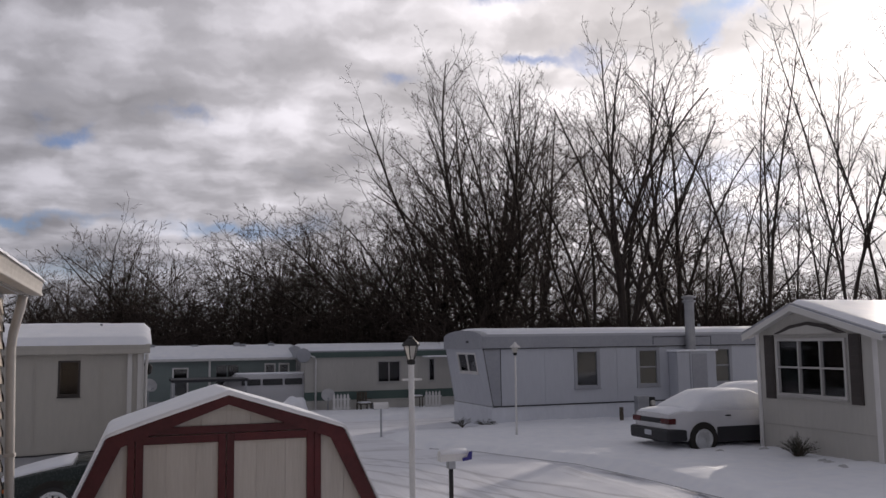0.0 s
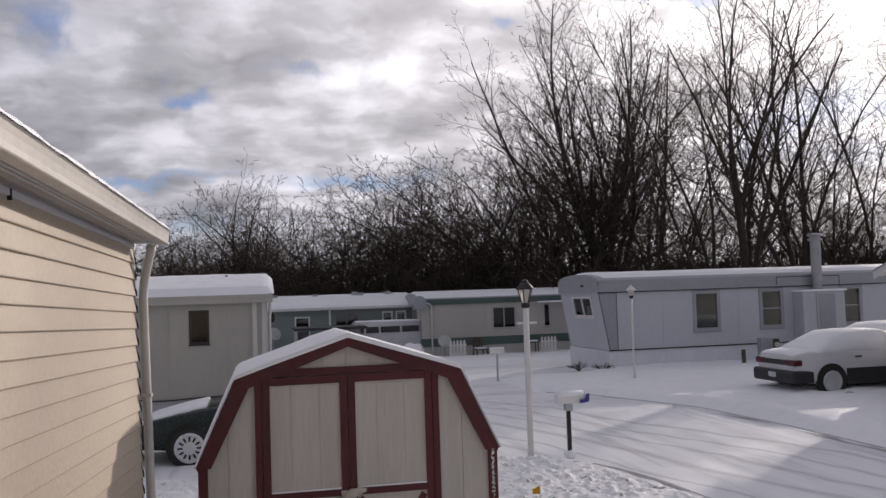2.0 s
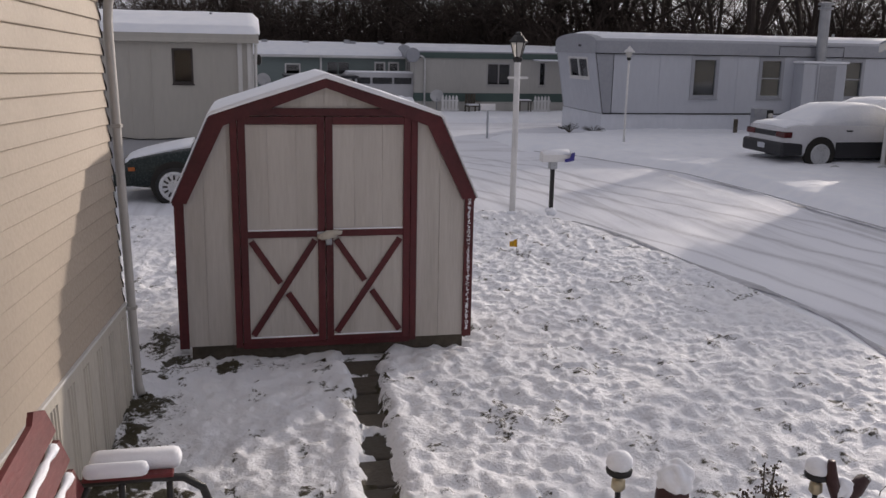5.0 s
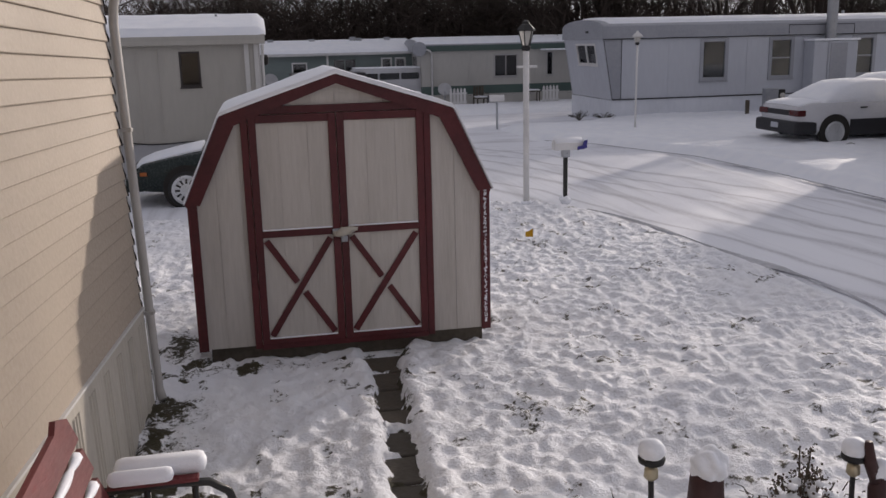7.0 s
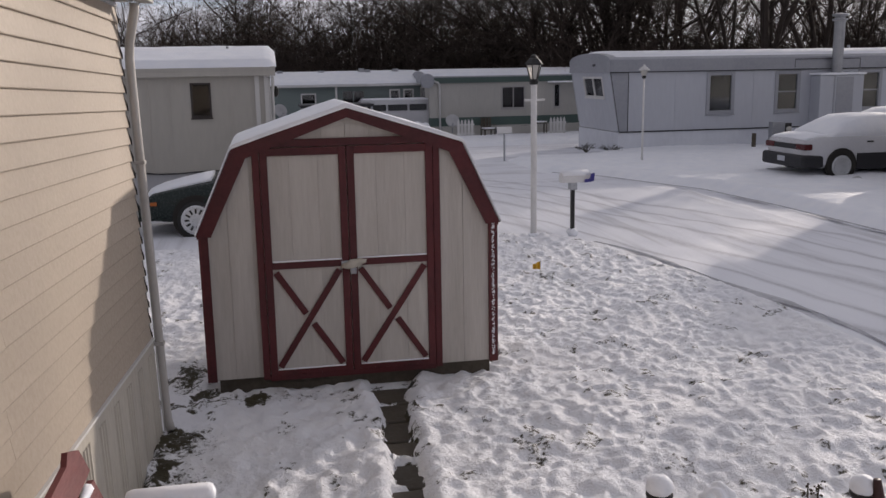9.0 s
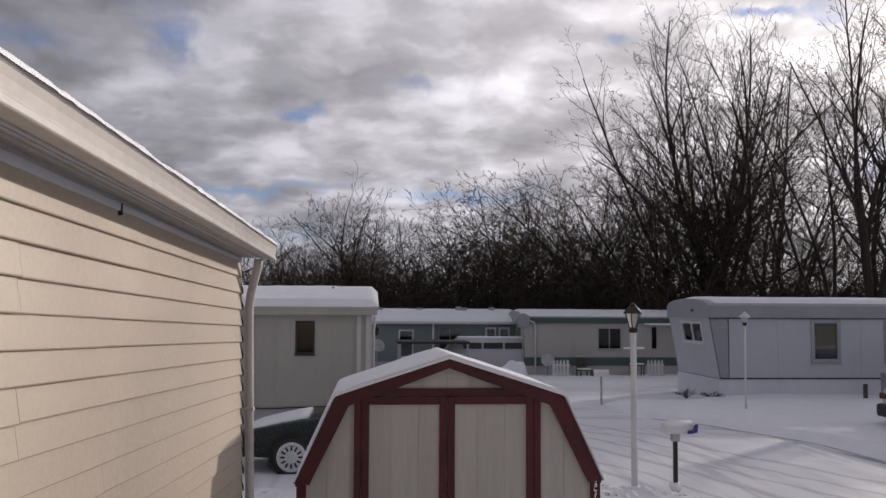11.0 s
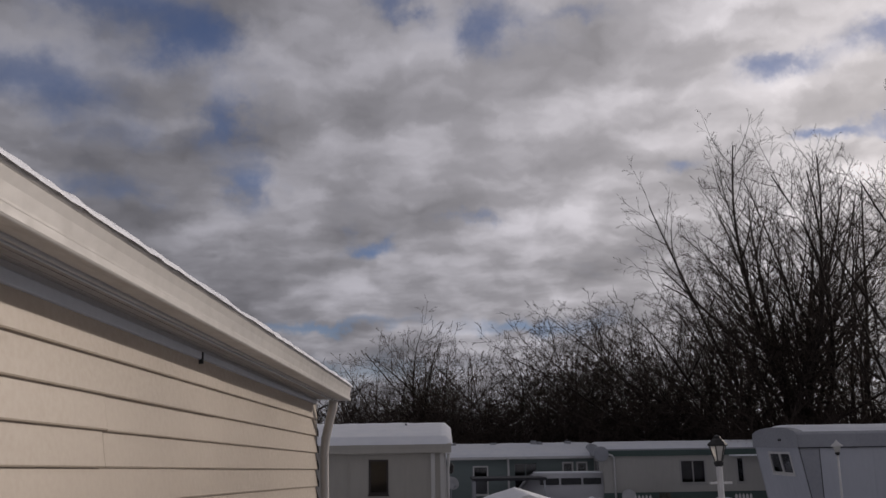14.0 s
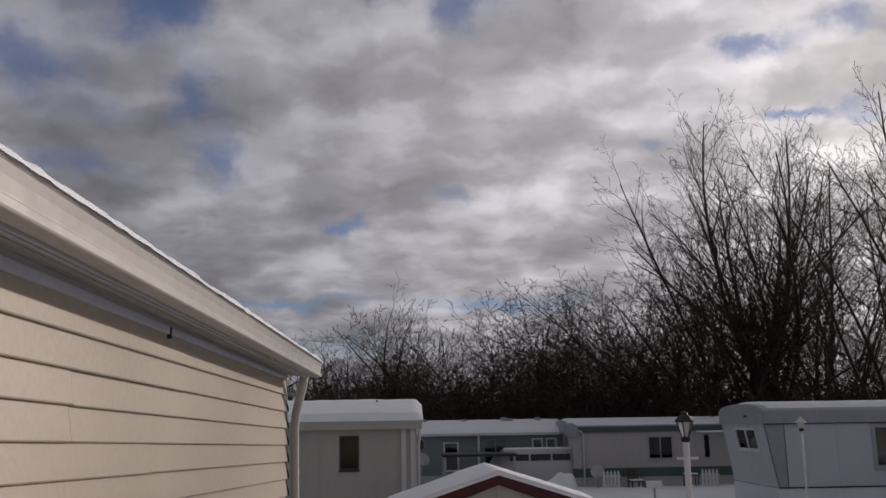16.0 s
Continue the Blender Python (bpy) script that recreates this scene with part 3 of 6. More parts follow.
part("skirting_cap", boxed(WALL_X, WALL_X + 0.030, BACK_Y, END_Y + 0.004, TOP + 0.001, TOP + 0.016, bevel=0.003), TRIM_WHITE, house, "white cap strip on the skirting")
# soffit in two strips with a pale joint between, fascia and gutter
part("soffit", boxed(WALL_X - 0.3, WALL_X + 0.098, BACK_Y, END_Y + 0.02, 3.022, 3.034), SOFFIT_BOUNCE, house, "grey soffit strip tinted with warm siding bounce")
part("soffit", boxed(WALL_X + 0.106, WALL_X + 0.165, BACK_Y, END_Y + 0.02, 3.024, 3.036), SOFFIT, house, "dark grey soffit strip")
part("soffit_joint", boxed(WALL_X + 0.097, WALL_X + 0.107, BACK_Y, END_Y + 0.02, 3.017, 3.030, bevel=0.002), TRIM_PALE, house)
for o_ in (0.03, 0.065):
    part("soffit_groove", boxed(WALL_X + o_, WALL_X + o_ + 0.004, BACK_Y, END_Y + 0.02, 3.0195, 3.0215), SOFFIT_BOUNCE, house)
part("fascia", boxed(WALL_X + 0.148, WALL_X + 0.160, BACK_Y, END_Y + 0.02, 3.008, 3.115, bevel=0.003), SOFFIT, house)
g = [(WALL_X + dx, 3.0 + dz) for dx, dz in ((0.162, 0.014), (0.226, 0.010), (0.238, 0.010), (0.243, 0.014), (0.243, 0.026), (0.236, 0.030), (0.236, 0.036), (0.240, 0.070), (0.246, 0.098), (0.252, 0.104), (0.252, 0.113), (0.238, 0.113), (0.238, 0.100), (0.230, 0.060), (0.226, 0.022), (0.162, 0.024))]
gutter = part("gutter", prism(g, END_Y + 0.03 - BACK_Y, "y", BACK_Y), GUTTER, house, "weathered pale metal gutter")
part("gutter_end", prism(g[:11] + [(WALL_X + 0.162, 3.113)], 0.004, "y", END_Y + 0.031), GUTTER, gutter)
bm = bmesh.new()
tube(bm, [(WALL_X + 0.125, END_Y + 0.0, 3.012), (WALL_X + 0.120, END_Y + 0.005, 2.97), (WALL_X + 0.085, END_Y + 0.04, 2.86), (WALL_X + 0.058, END_Y + 0.055, 2.76), (WALL_X + 0.046, END_Y + 0.058, 2.66), (WALL_X + 0.045, END_Y + 0.058, 2.5), (WALL_X + 0.045, END_Y + 0.058, 0.20), (WALL_X + 0.050, END_Y + 0.045, 0.10), (WALL_X + 0.075, END_Y + 0.0, 0.03)], 0.031, 10)
pipe = part("downspout", bm, GUTTER, house, "pale metal downspout with elbows", smooth=True)
for zz in (1.95, 0.66):
    part("downspout_strap", boxed(WALL_X - 0.01, WALL_X + 0.080, END_Y + 0.025, END_Y + 0.091, zz, zz + 0.025, bevel=0.003), GUTTER, pipe)
bm = bmesh.new()
tube(bm, [(WALL_X + 0.020, END_Y + 0.03, 0.60), (WALL_X + 0.026, END_Y + 0.03, 0.02)], 0.006, 6)
part("ground_wire", bm, TRIM_WHITE, house, "thin white ground wire")
# roof and its snow
part("roof", prism([(WALL_X + 0.20, 3.106), (WALL_X + 0.20, 3.120), (-4.2, 3.66), (-4.2, 3.60)], END_Y + 0.05 - BACK_Y, "y", BACK_Y), HOME_GREY, house)
X, Y = np.meshgrid(np.concatenate([np.linspace(-4.2, WALL_X + 0.15, 40), np.linspace(WALL_X + 0.165, WALL_X + 0.262, 16)]), np.linspace(BACK_Y, END_Y + 0.05, 420))
drop = np.clip((X - (WALL_X + 0.225)) / 0.037, 0, 1)
Z = 3.116 + np.clip(WALL_X + 0.20 - X, 0, 9) * 0.157 + (0.018 + 0.010 * lumps(X * 0.5, Y, 11.0, 31) + 0.006 * lumps(X, Y, 30.0, 33)) * (1 - drop ** 2.5) * np.clip((END_Y + 0.05 - Y) / 0.04, 0, 1) - 0.010 * drop
v = np.stack([X + 0.010 * (lumps(X * 0, Y, 16.0, 32) - 0.5) * (drop > 0), Y, Z], -1).reshape(-1, 3)
nx_ = X.shape[1]
i = (np.arange(X.shape[0] - 1)[:, None] * nx_ + np.arange(nx_ - 1)[None]).reshape(-1)
raw("roof_snow", v.tolist(), np.stack([i, i + 1, i + nx_ + 1, i + nx_], 1).tolist(), SNOW, house, smooth=True)


def settle(ob):
    """Sets a part of the house to the slope of its old foundation: it rises towards the near end and leans a little."""
    for c in ob.children:
        if c.data:
            n_ = len(c.data.vertices)
            q = np.empty(n_ * 3)
            c.data.vertices.foreach_get("co", q)
            q = q.reshape(-1, 3)
            zw = q[:, 2] + c.location.z
            q[:, 2] += (0.030 + 0.010 * np.clip((zw - 2.97) / 0.06, 0, 1)) * (END_Y - q[:, 1])
            q[:, 0] += 0.022 * (2.7 - zw)
            c.data.vertices.foreach_set("co", q.reshape(-1))
        settle(c)


settle(house)
house.matrix_world = pose(WALL_X, END_Y, 0, 0, 0, -3.6) @ Matrix.Translation((-WALL_X, -END_Y, 0))


# ---- shed ----
shed = thing("shed", "white barn shaped garden shed with red trim and snowy roof", "shed", (0, 0, 0))
FY, DEPTH = 7.53, 1.15
L, R, PK = -0.40, 1.94, 0.755
EZ, KZ, TZ, BZ = 1.33, 1.945, 2.235, 0.10
KL, KR = -0.11, 1.645
outline = [(L, BZ), (R, BZ), (R, EZ), (KR, KZ), (PK, TZ), (KL, KZ), (L, EZ)]


def roof_at(x):
    p = [(L, EZ), (KL, KZ), (PK, TZ), (KR, KZ), (R, EZ)]
    return float(np.interp(x, [a for a, _ in p], [b for _, b in p]))


part("body", prism([(L + 0.012, BZ), (R - 0.012, BZ), (R - 0.012, EZ - 0.01), (KR - 0.01, KZ - 0.02), (PK, TZ - 0.02), (KL + 0.01, KZ - 0.02), (L + 0.012, EZ - 0.01)], DEPTH, "y", FY + 0.015), DARK, shed)
cuts = sorted({L, R, KL, KR, PK} | {L + 0.19 * i for i in range(1, 13) if L + 0.19 * i < R - 0.05})
front = part("front_wall", prism([(L + 0.01, BZ + 0.01), (R - 0.01, BZ + 0.01), (R - 0.01, EZ - 0.012), (KR - 0.01, KZ - 0.02), (PK, TZ - 0.022), (KL + 0.01, KZ - 0.02), (L + 0.01, EZ - 0.012)], 0.008, "y", FY + 0.006), SHED_WHITE, shed)
planks = [L + 0.19 * i for i in range(13)]
planks[-1] = R
for a, b in zip(planks, planks[1:]):
    xs_ = [a + 0.003] + [q for q in (KL, PK, KR) if a + 0.01 < q < b - 0.01] + [b - 0.003]
    part("plank", prism([(a + 0.0012, BZ), (b - 0.0012, BZ)] + [(q, roof_at(q) - 0.012) for q in xs_[::-1]], 0.010, "y", FY - 0.004), SHED_WHITE, front)
for s, x0 in ((-1, L), (1, R)):
    wall = part("side_wall", boxed(x0 - 0.006, x0 + 0.006, FY, FY + DEPTH, BZ, EZ - 0.01), SHED_WHITE, shed)
    for k in range(5):
        part("plank", boxed(x0 + (-0.016 if s < 0 else 0.006), x0 + (-0.006 if s < 0 else 0.016), FY + 0.05 + k * 0.2, FY + 0.246 + k * 0.2, BZ, EZ - 0.01), SHED_WHITE, wall)
part("back_wall", prism([(L + 0.01, BZ), (R - 0.01, BZ), (R - 0.01, EZ - 0.012), (KR, KZ - 0.02), (PK, TZ - 0.022), (KL, KZ - 0.02), (L + 0.01, EZ - 0.012)], 0.012, "y", FY + DEPTH + 0.016), SHED_WHITE, shed)
part("floor_skid", boxed(L + 0.05, R - 0.02, FY + 0.03, FY + DEPTH, -0.05, BZ, bevel=0.006), WOOD_OLD, shed, "damp dark wooden skid")
EL, ER = (L - 0.055, EZ - 0.03), (R + 0.055, EZ - 0.03)
KLo, KRo, TOP = (KL - 0.035, KZ + 0.035), (KR + 0.035, KZ + 0.035), (PK, TZ + 0.035)


def slab(a, b, t, y0, y1):
    """A roof panel between two points of the outline, t thick upwards."""
    d = Vector((b[0] - a[0], b[1] - a[1]))
    nrm = Vector((-d.y, d.x)).normalized() * t
    if nrm.y < 0:
        nrm = -nrm
    return prism([a, b, (b[0] + nrm.x, b[1] + nrm.y), (a[0] + nrm.x, a[1] + nrm.y)], y1 - y0, "y", y0)


ring = [EL, KLo, TOP, KRo, ER]
for a, b in zip(ring, ring[1:]):
    part("roof_panel", slab(a, b, 0.014, FY - 0.06, FY + DEPTH + 0.08), HOME_GREY, shed)
# snow on the roof: thick on the flat slopes, thin on the steep ones
prof = [(EL[0] - 0.004, EL[1] + 0.004, 0.012), (KLo[0] - 0.012, KLo[1] - 0.01, 0.012), (KLo[0] + 0.02, KLo[1] + 0.004, 0.018)]
for f in (0.3, 0.6, 0.85):
    prof.append((KLo[0] + (PK - KLo[0]) * f, KLo[1] + (TOP[1] - KLo[1]) * f, 0.024))
prof.append((PK, TOP[1] + 0.0, 0.026))
for f in (0.15, 0.4, 0.7):
    prof.append((PK + (KRo[0] - PK) * f, TOP[1] + (KRo[1] - TOP[1]) * f, 0.022))
prof += [(KRo[0] - 0.02, KRo[1] + 0.004, 0.018), (KRo[0] + 0.012, KRo[1] - 0.01, 0.018), (ER[0] + 0.004, ER[1] + 0.004, 0.010)]
px, pz, pt = (np.array(q) for q in zip(*prof))
NU, NV = 120, 60
u = np.linspace(0, 1, NU)
dist = np.concatenate([[0], np.cumsum(np.hypot(np.diff(px), np.diff(pz)))])
sx, sz, st = (np.interp(u * dist[-1], dist, q) for q in (px, pz, pt))
yy = np.concatenate([[FY - 0.070, FY - 0.078], np.linspace(FY - 0.058, FY + DEPTH + 0.075, NV - 3), [FY + DEPTH + 0.084]])
hh = np.concatenate([[0.0, 0.75], np.ones(NV - 3), [0.0]])
SX, SY = np.meshgrid(sx, yy)
SZ = np.meshgrid(sz, yy)[0] + st[None] * hh[:, None] * (0.8 + 0.5 * lumps(SX, SY, 5.0, 41)) + 0.015 * (hh[:, None] > 0.1)
v = np.stack([SX, SY - 0.008 * (hh[:, None] > 0.3) * lumps(SX, SY * 0, 8.0, 42) * (SY < FY), SZ], -1).reshape(-1, 3)
i = (np.arange(NV - 1)[:, None] * NU + np.arange(NU - 1)[None]).reshape(-1)
raw("roof_snow", v.tolist(), np.stack([i, i + 1, i + NU + 1, i + NU], 1).tolist(), SNOW, shed, smooth=True)


def board(name, a, b, wid, y0=FY - 0.026, th=0.020, label="", mat=RED, parent=shed):
    """A flat board between two points of the front."""
    d = Vector((b[0] - a[0], b[1] - a[1])).normalized()
    q = Vector((-d.y, d.x)) * wid / 2
    return part(name, prism([(a[0] - q.x, a[1] - q.y), (b[0] - q.x, b[1] - q.y), (b[0] + q.x, b[1] + q.y), (a[0] + q.x, a[1] + q.y)], th, "y", y0), mat, parent, label)


# rake boards follow the roof outline
off = 0.055
rk = [(EL[0] + 0.035, EL[1] - 0.01), (KL + 0.015, KZ - 0.015), (PK, TZ - 0.01), (KR - 0.015, KZ - 0.015), (ER[0] - 0.035, ER[1] - 0.01)]
inner = [(EL[0] + 0.115, EL[1] - 0.01), (KL + 0.070, KZ - 0.045), (PK, TZ - 0.040), (KR - 0.070, KZ - 0.045), (ER[0] - 0.115, ER[1] - 0.01)]
outer = [EL, KLo, TOP, KRo, ER]
for k in range(4):
    part("rake_board", prism([outer[k], outer[k + 1], inner[k + 1], inner[k]], 0.022, "y", FY - 0.054), RED, shed)
DL, DR = 0.005, 1.497
part("header_board", boxed(KL + 0.05, KR - 0.05, FY - 0.030, FY - 0.004, 1.975, 2.035, bevel=0.003), RED, shed)
part("corner_board", boxed(L - 0.020, L + 0.035, FY - 0.028, FY - 0.004, BZ - 0.01, EZ, bevel=0.003), RED, shed)
part("corner_board", boxed(R - 0.035, R + 0.022, FY - 0.028, FY - 0.004, BZ - 0.01, EZ, bevel=0.003), RED, shed, "red corner board flecked with snow")
part("corner_board", boxed(L - 0.040, L - 0.016, FY - 0.028, FY + 0.05, BZ - 0.01, EZ, bevel=0.003), RED, shed)
part("corner_board", boxed(R + 0.016, R + 0.042, FY - 0.028, FY + 0.05, BZ - 0.01, EZ, bevel=0.003), RED, shed)
part("eave_board", boxed(L - 0.05, L - 0.018, FY - 0.03, FY + DEPTH, EZ - 0.055, EZ - 0.005), RED, shed)
part("eave_board", boxed(R + 0.018, R + 0.05, FY - 0.03, FY + DEPTH, EZ - 0.055, EZ - 0.005), RED, shed)
for a, b in ((DL, DL + 0.055), (DR - 0.055, DR)):
    part("door_jamb", boxed(a, b, FY - 0.028, FY - 0.004, BZ - 0.02, 1.975, bevel=0.003), RED, shed)
part("sill", boxed(DL + 0.055, DR - 0.055, FY - 0.026, FY - 0.004, BZ - 0.035, BZ + 0.012, bevel=0.003), RED, shed)
mid = 0.742
for k, (a, b) in enumerate(((DL + 0.060, mid - 0.004), (mid + 0.004, DR - 0.060))):
    y0 = FY - 0.020
    door = part("door", boxed(a, b, y0 + 0.006, FY - 0.004, BZ + 0.016, 1.970), SHED_WHITE, shed, "white plank door with red cross bracing")
    n_pl = 3
    for q in range(n_pl):
        part("plank", boxed(a + (b - a) * q / n_pl + 0.0008, a + (b - a) * (q + 1) / n_pl - 0.0008, y0 - 0.002, y0 + 0.006, BZ + 0.016, 1.970, bevel=0.001), SHED_WHITE, door)
    Y0 = y0 - 0.020
    bd = lambda x0, x1, z0, z1: part("rail", boxed(x0, x1, Y0, y0 - 0.003, z0, z1, bevel=0.003), RED, door)
    bd(a, a + 0.058, BZ + 0.016, 1.970)
    bd(b - 0.058, b, BZ + 0.016, 1.970)
    bd(a + 0.058, b - 0.058, 1.908, 1.970)
    bd(a + 0.058, b - 0.058, 1.000, 1.055)
    bd(a + 0.058, b - 0.058, BZ + 0.016, BZ + 0.055)
    i0, i1, j0, j1 = a + 0.062, b - 0.062, BZ + 0.062, 0.992
    board("brace", (i0 + 0.02, j0 + 0.02), (i1 - 0.02, j1 - 0.02), 0.050, Y0 + 0.001, 0.016, parent=door)
    mx, mz = (i0 + i1) / 2, (j0 + j1) / 2
    board("brace", (i0 + 0.02, j1 - 0.02), (mx - 0.03, mz + 0.045), 0.050, Y0 + 0.002, 0.015, parent=door)
    board("brace", (mx + 0.03, mz - 0.045), (i1 - 0.02, j0 + 0.02), 0.050, Y0 + 0.002, 0.015, parent=door)
    for z0 in (BZ + 0.055, 1.055):
        bm = boxed(a + 0.06, b - 0.06, Y0 + 0.002, y0 - 0.003, z0, z0 + 0.012, bevel=0.004)
        part("ledge_snow", bm, SNOW, door, "thin snow on a rail", smooth=True)
# hasp, padlock and a rag tied round them
bm = boxed(mid - 0.07, mid + 0.10, FY - 0.050, FY - 0.042, 1.005, 1.045, bevel=0.003)
hasp = part("hasp", bm, GALV, shed, "grey metal hasp")
bm = boxed(mid - 0.005, mid + 0.05, FY - 0.075, FY - 0.052, 0.935, 0.99, bevel=0.008)
part("padlock", bm, GALV, hasp)
bm = bmesh.new()
bmesh.ops.create_icosphere(bm, subdivisions=3, radius=1.0)
for vv in bm.verts:
    k = 1 + 0.45 * noise.noise(vv.co * 2.3)
    vv.co = Vector((mid + 0.03 + vv.co.x * 0.095 * k, FY - 0.060 + vv.co.y * 0.022 * k, 1.02 + vv.co.z * 0.035 * k + vv.co.x * 0.02))
part("rag", bm, SKIRT, hasp, "grey rag tied round the hasp", smooth=True)
# flecks of snow that stuck to the right edge
bm = bmesh.new()
rng = random.Random(3)
for _ in range(260):
    zz = rng.uniform(0.15, 1.33) if rng.random() < 0.985 else rng.uniform(1.33, 1.95)
    xx = R + rng.uniform(-0.01, 0.012) if zz < EZ else float(np.interp(zz, [EZ, KZ], [R + 0.03, KR + 0.02])) - rng.uniform(0.0, 0.05)
    s_ = rng.uniform(0.003, 0.0075)
    bmesh.ops.create_icosphere(bm, subdivisions=1, radius=s_, matrix=Matrix.Translation((xx, FY - (0.030 if zz < EZ else 0.056), zz)))
tagged(part("snow_fleck", bm, SNOW, shed, "snow flecks stuck on the red edge", smooth=True), kind="stuff")

# paving slabs from the door
for k in range(10):
    yc = 7.30 - k * 0.375
    wob = 0.02 * math.sin(k * 2.4)
    bm = boxed(-0.20, 0.20, -0.172, 0.172, -0.16, -0.075, bevel=0.010)
    slab_ob = part("paving_slab", bm, PAVER)
    slab_ob.matrix_world = pose(PATH_X(yc) + wob, yc, 0, 0, 0, 4 * math.sin(k * 3.1))
    tagged(slab_ob, "wet brown square paving slab sunk in the snow", "paving slab", "slabs of the garden path")


# ---- mobile homes ----
def facade(face, at):
    """A frame for a facade: u along it, v up, w outward. face: the way that it looks."""
    if face == "south":      # looks to -y, u runs along +x
        return Matrix.Translation((0, at, 0)) @ Matrix(((1, 0, 0, 0), (0, 0, -1, 0), (0, 1, 0, 0), (0, 0, 0, 1)))
    if face == "north":
        return Matrix.Translation((0, at, 0)) @ Matrix(((1, 0, 0, 0), (0, 0, 1, 0), (0, 1, 0, 0), (0, 0, 0, 1)))
    if face == "west":       # looks to -x, u runs along +y
        return Matrix.Translation((at, 0, 0)) @ Matrix(((0, 0, -1, 0), (1, 0, 0, 0), (0, 1, 0, 0), (0, 0, 0, 1)))
    return Matrix.Translation((at, 0, 0)) @ Matrix(((0, 0, 1, 0), (1, 0, 0, 0), (0, 1, 0, 0), (0, 0, 0, 1)))


def panel(name, m, u0, u1, v0, v1, w0, w1, mat, parent, label="", bevel=0.0):
    bm = box(bmesh.new(), u0, u1, v0, v1, w0, w1, bevel)
    bmesh.ops.transform(bm, matrix=m, verts=bm.verts)
    bmesh.ops.recalc_face_normals(bm, faces=bm.faces)
    return part(name, bm, mat, parent, label)


def wall(m, u0, u1, v0, v1, openings, mat, parent, thick=0.10, label=""):
    """A wall with openings that go through it: (u0, u1, v0, v1) each."""
    us = sorted({u0, u1, *[o[0] for o in openings], *[o[1] for o in openings]})
    vs = sorted({v0, v1, *[o[2] for o in openings], *[o[3] for o in openings]})
    bm = bmesh.new()
    for a, b in zip(us, us[1:]):
        for c, d in zip(vs, vs[1:]):
            if not any(o[0] <= a and b <= o[1] and o[2] <= c and d <= o[3] for o in openings):
                box(bm, a, b, c, d, -thick, 0.0)
    bmesh.ops.remove_doubles(bm, verts=bm.verts, dist=1e-5)
    bmesh.ops.transform(bm, matrix=m, verts=bm.verts)
    bmesh.ops.recalc_face_normals(bm, faces=bm.faces)
    return part("wall", bm, mat, parent, label)


def window(m, u0, u1, v0, v1, parent, cols=1, rows=1, frame_mat=None, fw=0.05, proud=0.025, curtain=0.0, label=""):
    frame_mat = frame_mat or FRAME
    bm = bmesh.new()
    for a in ((u0 - 0.015, u0 + fw, v0 - 0.015, v1 + 0.015), (u1 - fw, u1 + 0.015, v0 - 0.015, v1 + 0.015), (u0 + fw, u1 - fw, v0 - 0.015, v0 + fw), (u0 + fw, u1 - fw, v1 - fw, v1 + 0.015)):
        box(bm, a[0], a[1], a[2], a[3], -0.06, proud, 0.006)
    bmesh.ops.transform(bm, matrix=m, verts=bm.verts)
    bmesh.ops.recalc_face_normals(bm, faces=bm.faces)
    win = part("window", bm, frame_mat, parent, label)
    iu0, iu1, iv0, iv1 = u0 + fw, u1 - fw, v0 + fw, v1 - fw
    for i in range(1, cols):
        c = iu0 + (iu1 - iu0) * i / cols
        panel("mullion", m, c - 0.022, c + 0.022, iv0, iv1, -0.05, proud - 0.004, frame_mat, win)
    for j in range(1, rows):
        c = iv0 + (iv1 - iv0) * j / rows
        panel("rail", m, iu0, iu1, c - 0.020, c + 0.020, -0.05, proud - 0.007, frame_mat, win)
    for i in range(cols):
        for j in range(rows):
            p = panel("pane", m, iu0 + (iu1 - iu0) * i / cols + 0.004, iu0 + (iu1 - iu0) * (i + 1) / cols - 0.004, iv0 + (iv1 - iv0) * j / rows + 0.004, iv0 + (iv1 - iv0) * (j + 1) / rows - 0.004, -0.030, -0.024, GLASS, win)
            p.visible_shadow = False
    panel("sill", m, u0 - 0.03, u1 + 0.03, v0 - 0.045, v0 - 0.016, -0.02, proud + 0.025, frame_mat, win, bevel=0.006)
    if curtain:
        c = panel("curtain", m, u0 + fw, u0 + fw + (u1 - u0 - 2 * fw) * curtain, v0 + 0.03, v1 - 0.02, -0.082, -0.074, CURTAIN, win, "pale curtain or reflection sheet behind the glass")
    return win


def seams(m, us, v0, v1, parent, mat, skip=()):
    for u in us:
        if not any(a - 0.05 < u < b + 0.05 for a, b in skip):
            panel("batten", m, u - 0.012, u + 0.012, v0, v1, 0.0, 0.010, mat, parent)


def roof_cover(name, x0, x1, y0, y1, height, mat, parent, nx=60, ny=24, seed=51, lump=0.02, label=""):
    """A sheet of snow on a roof, lumpy, and its rim turned down."""
    X, Y = np.meshgrid(np.linspace(x0, x1, nx), np.linspace(y0, y1, ny))
    rim = np.minimum.reduce([X - x0, x1 - X, Y - y0, y1 - Y])
    Z = height(X, Y) + np.minimum(1, rim / 0.10) * (0.06 + lump * (lumps(X, Y, 1.3, seed) + lumps(X, Y, 4.0, seed + 1))) - 0.05 * (rim < 0.001)
    i = (np.arange(ny - 1)[:, None] * nx + np.arange(nx - 1)[None]).reshape(-1)
    ob = raw(name, np.stack([X, Y, Z], -1).reshape(-1, 3).tolist(), np.stack([i, i + 1, i + nx + 1, i + nx], 1).tolist(), mat, parent, smooth=True)
    return tagged(ob, label) if label else ob


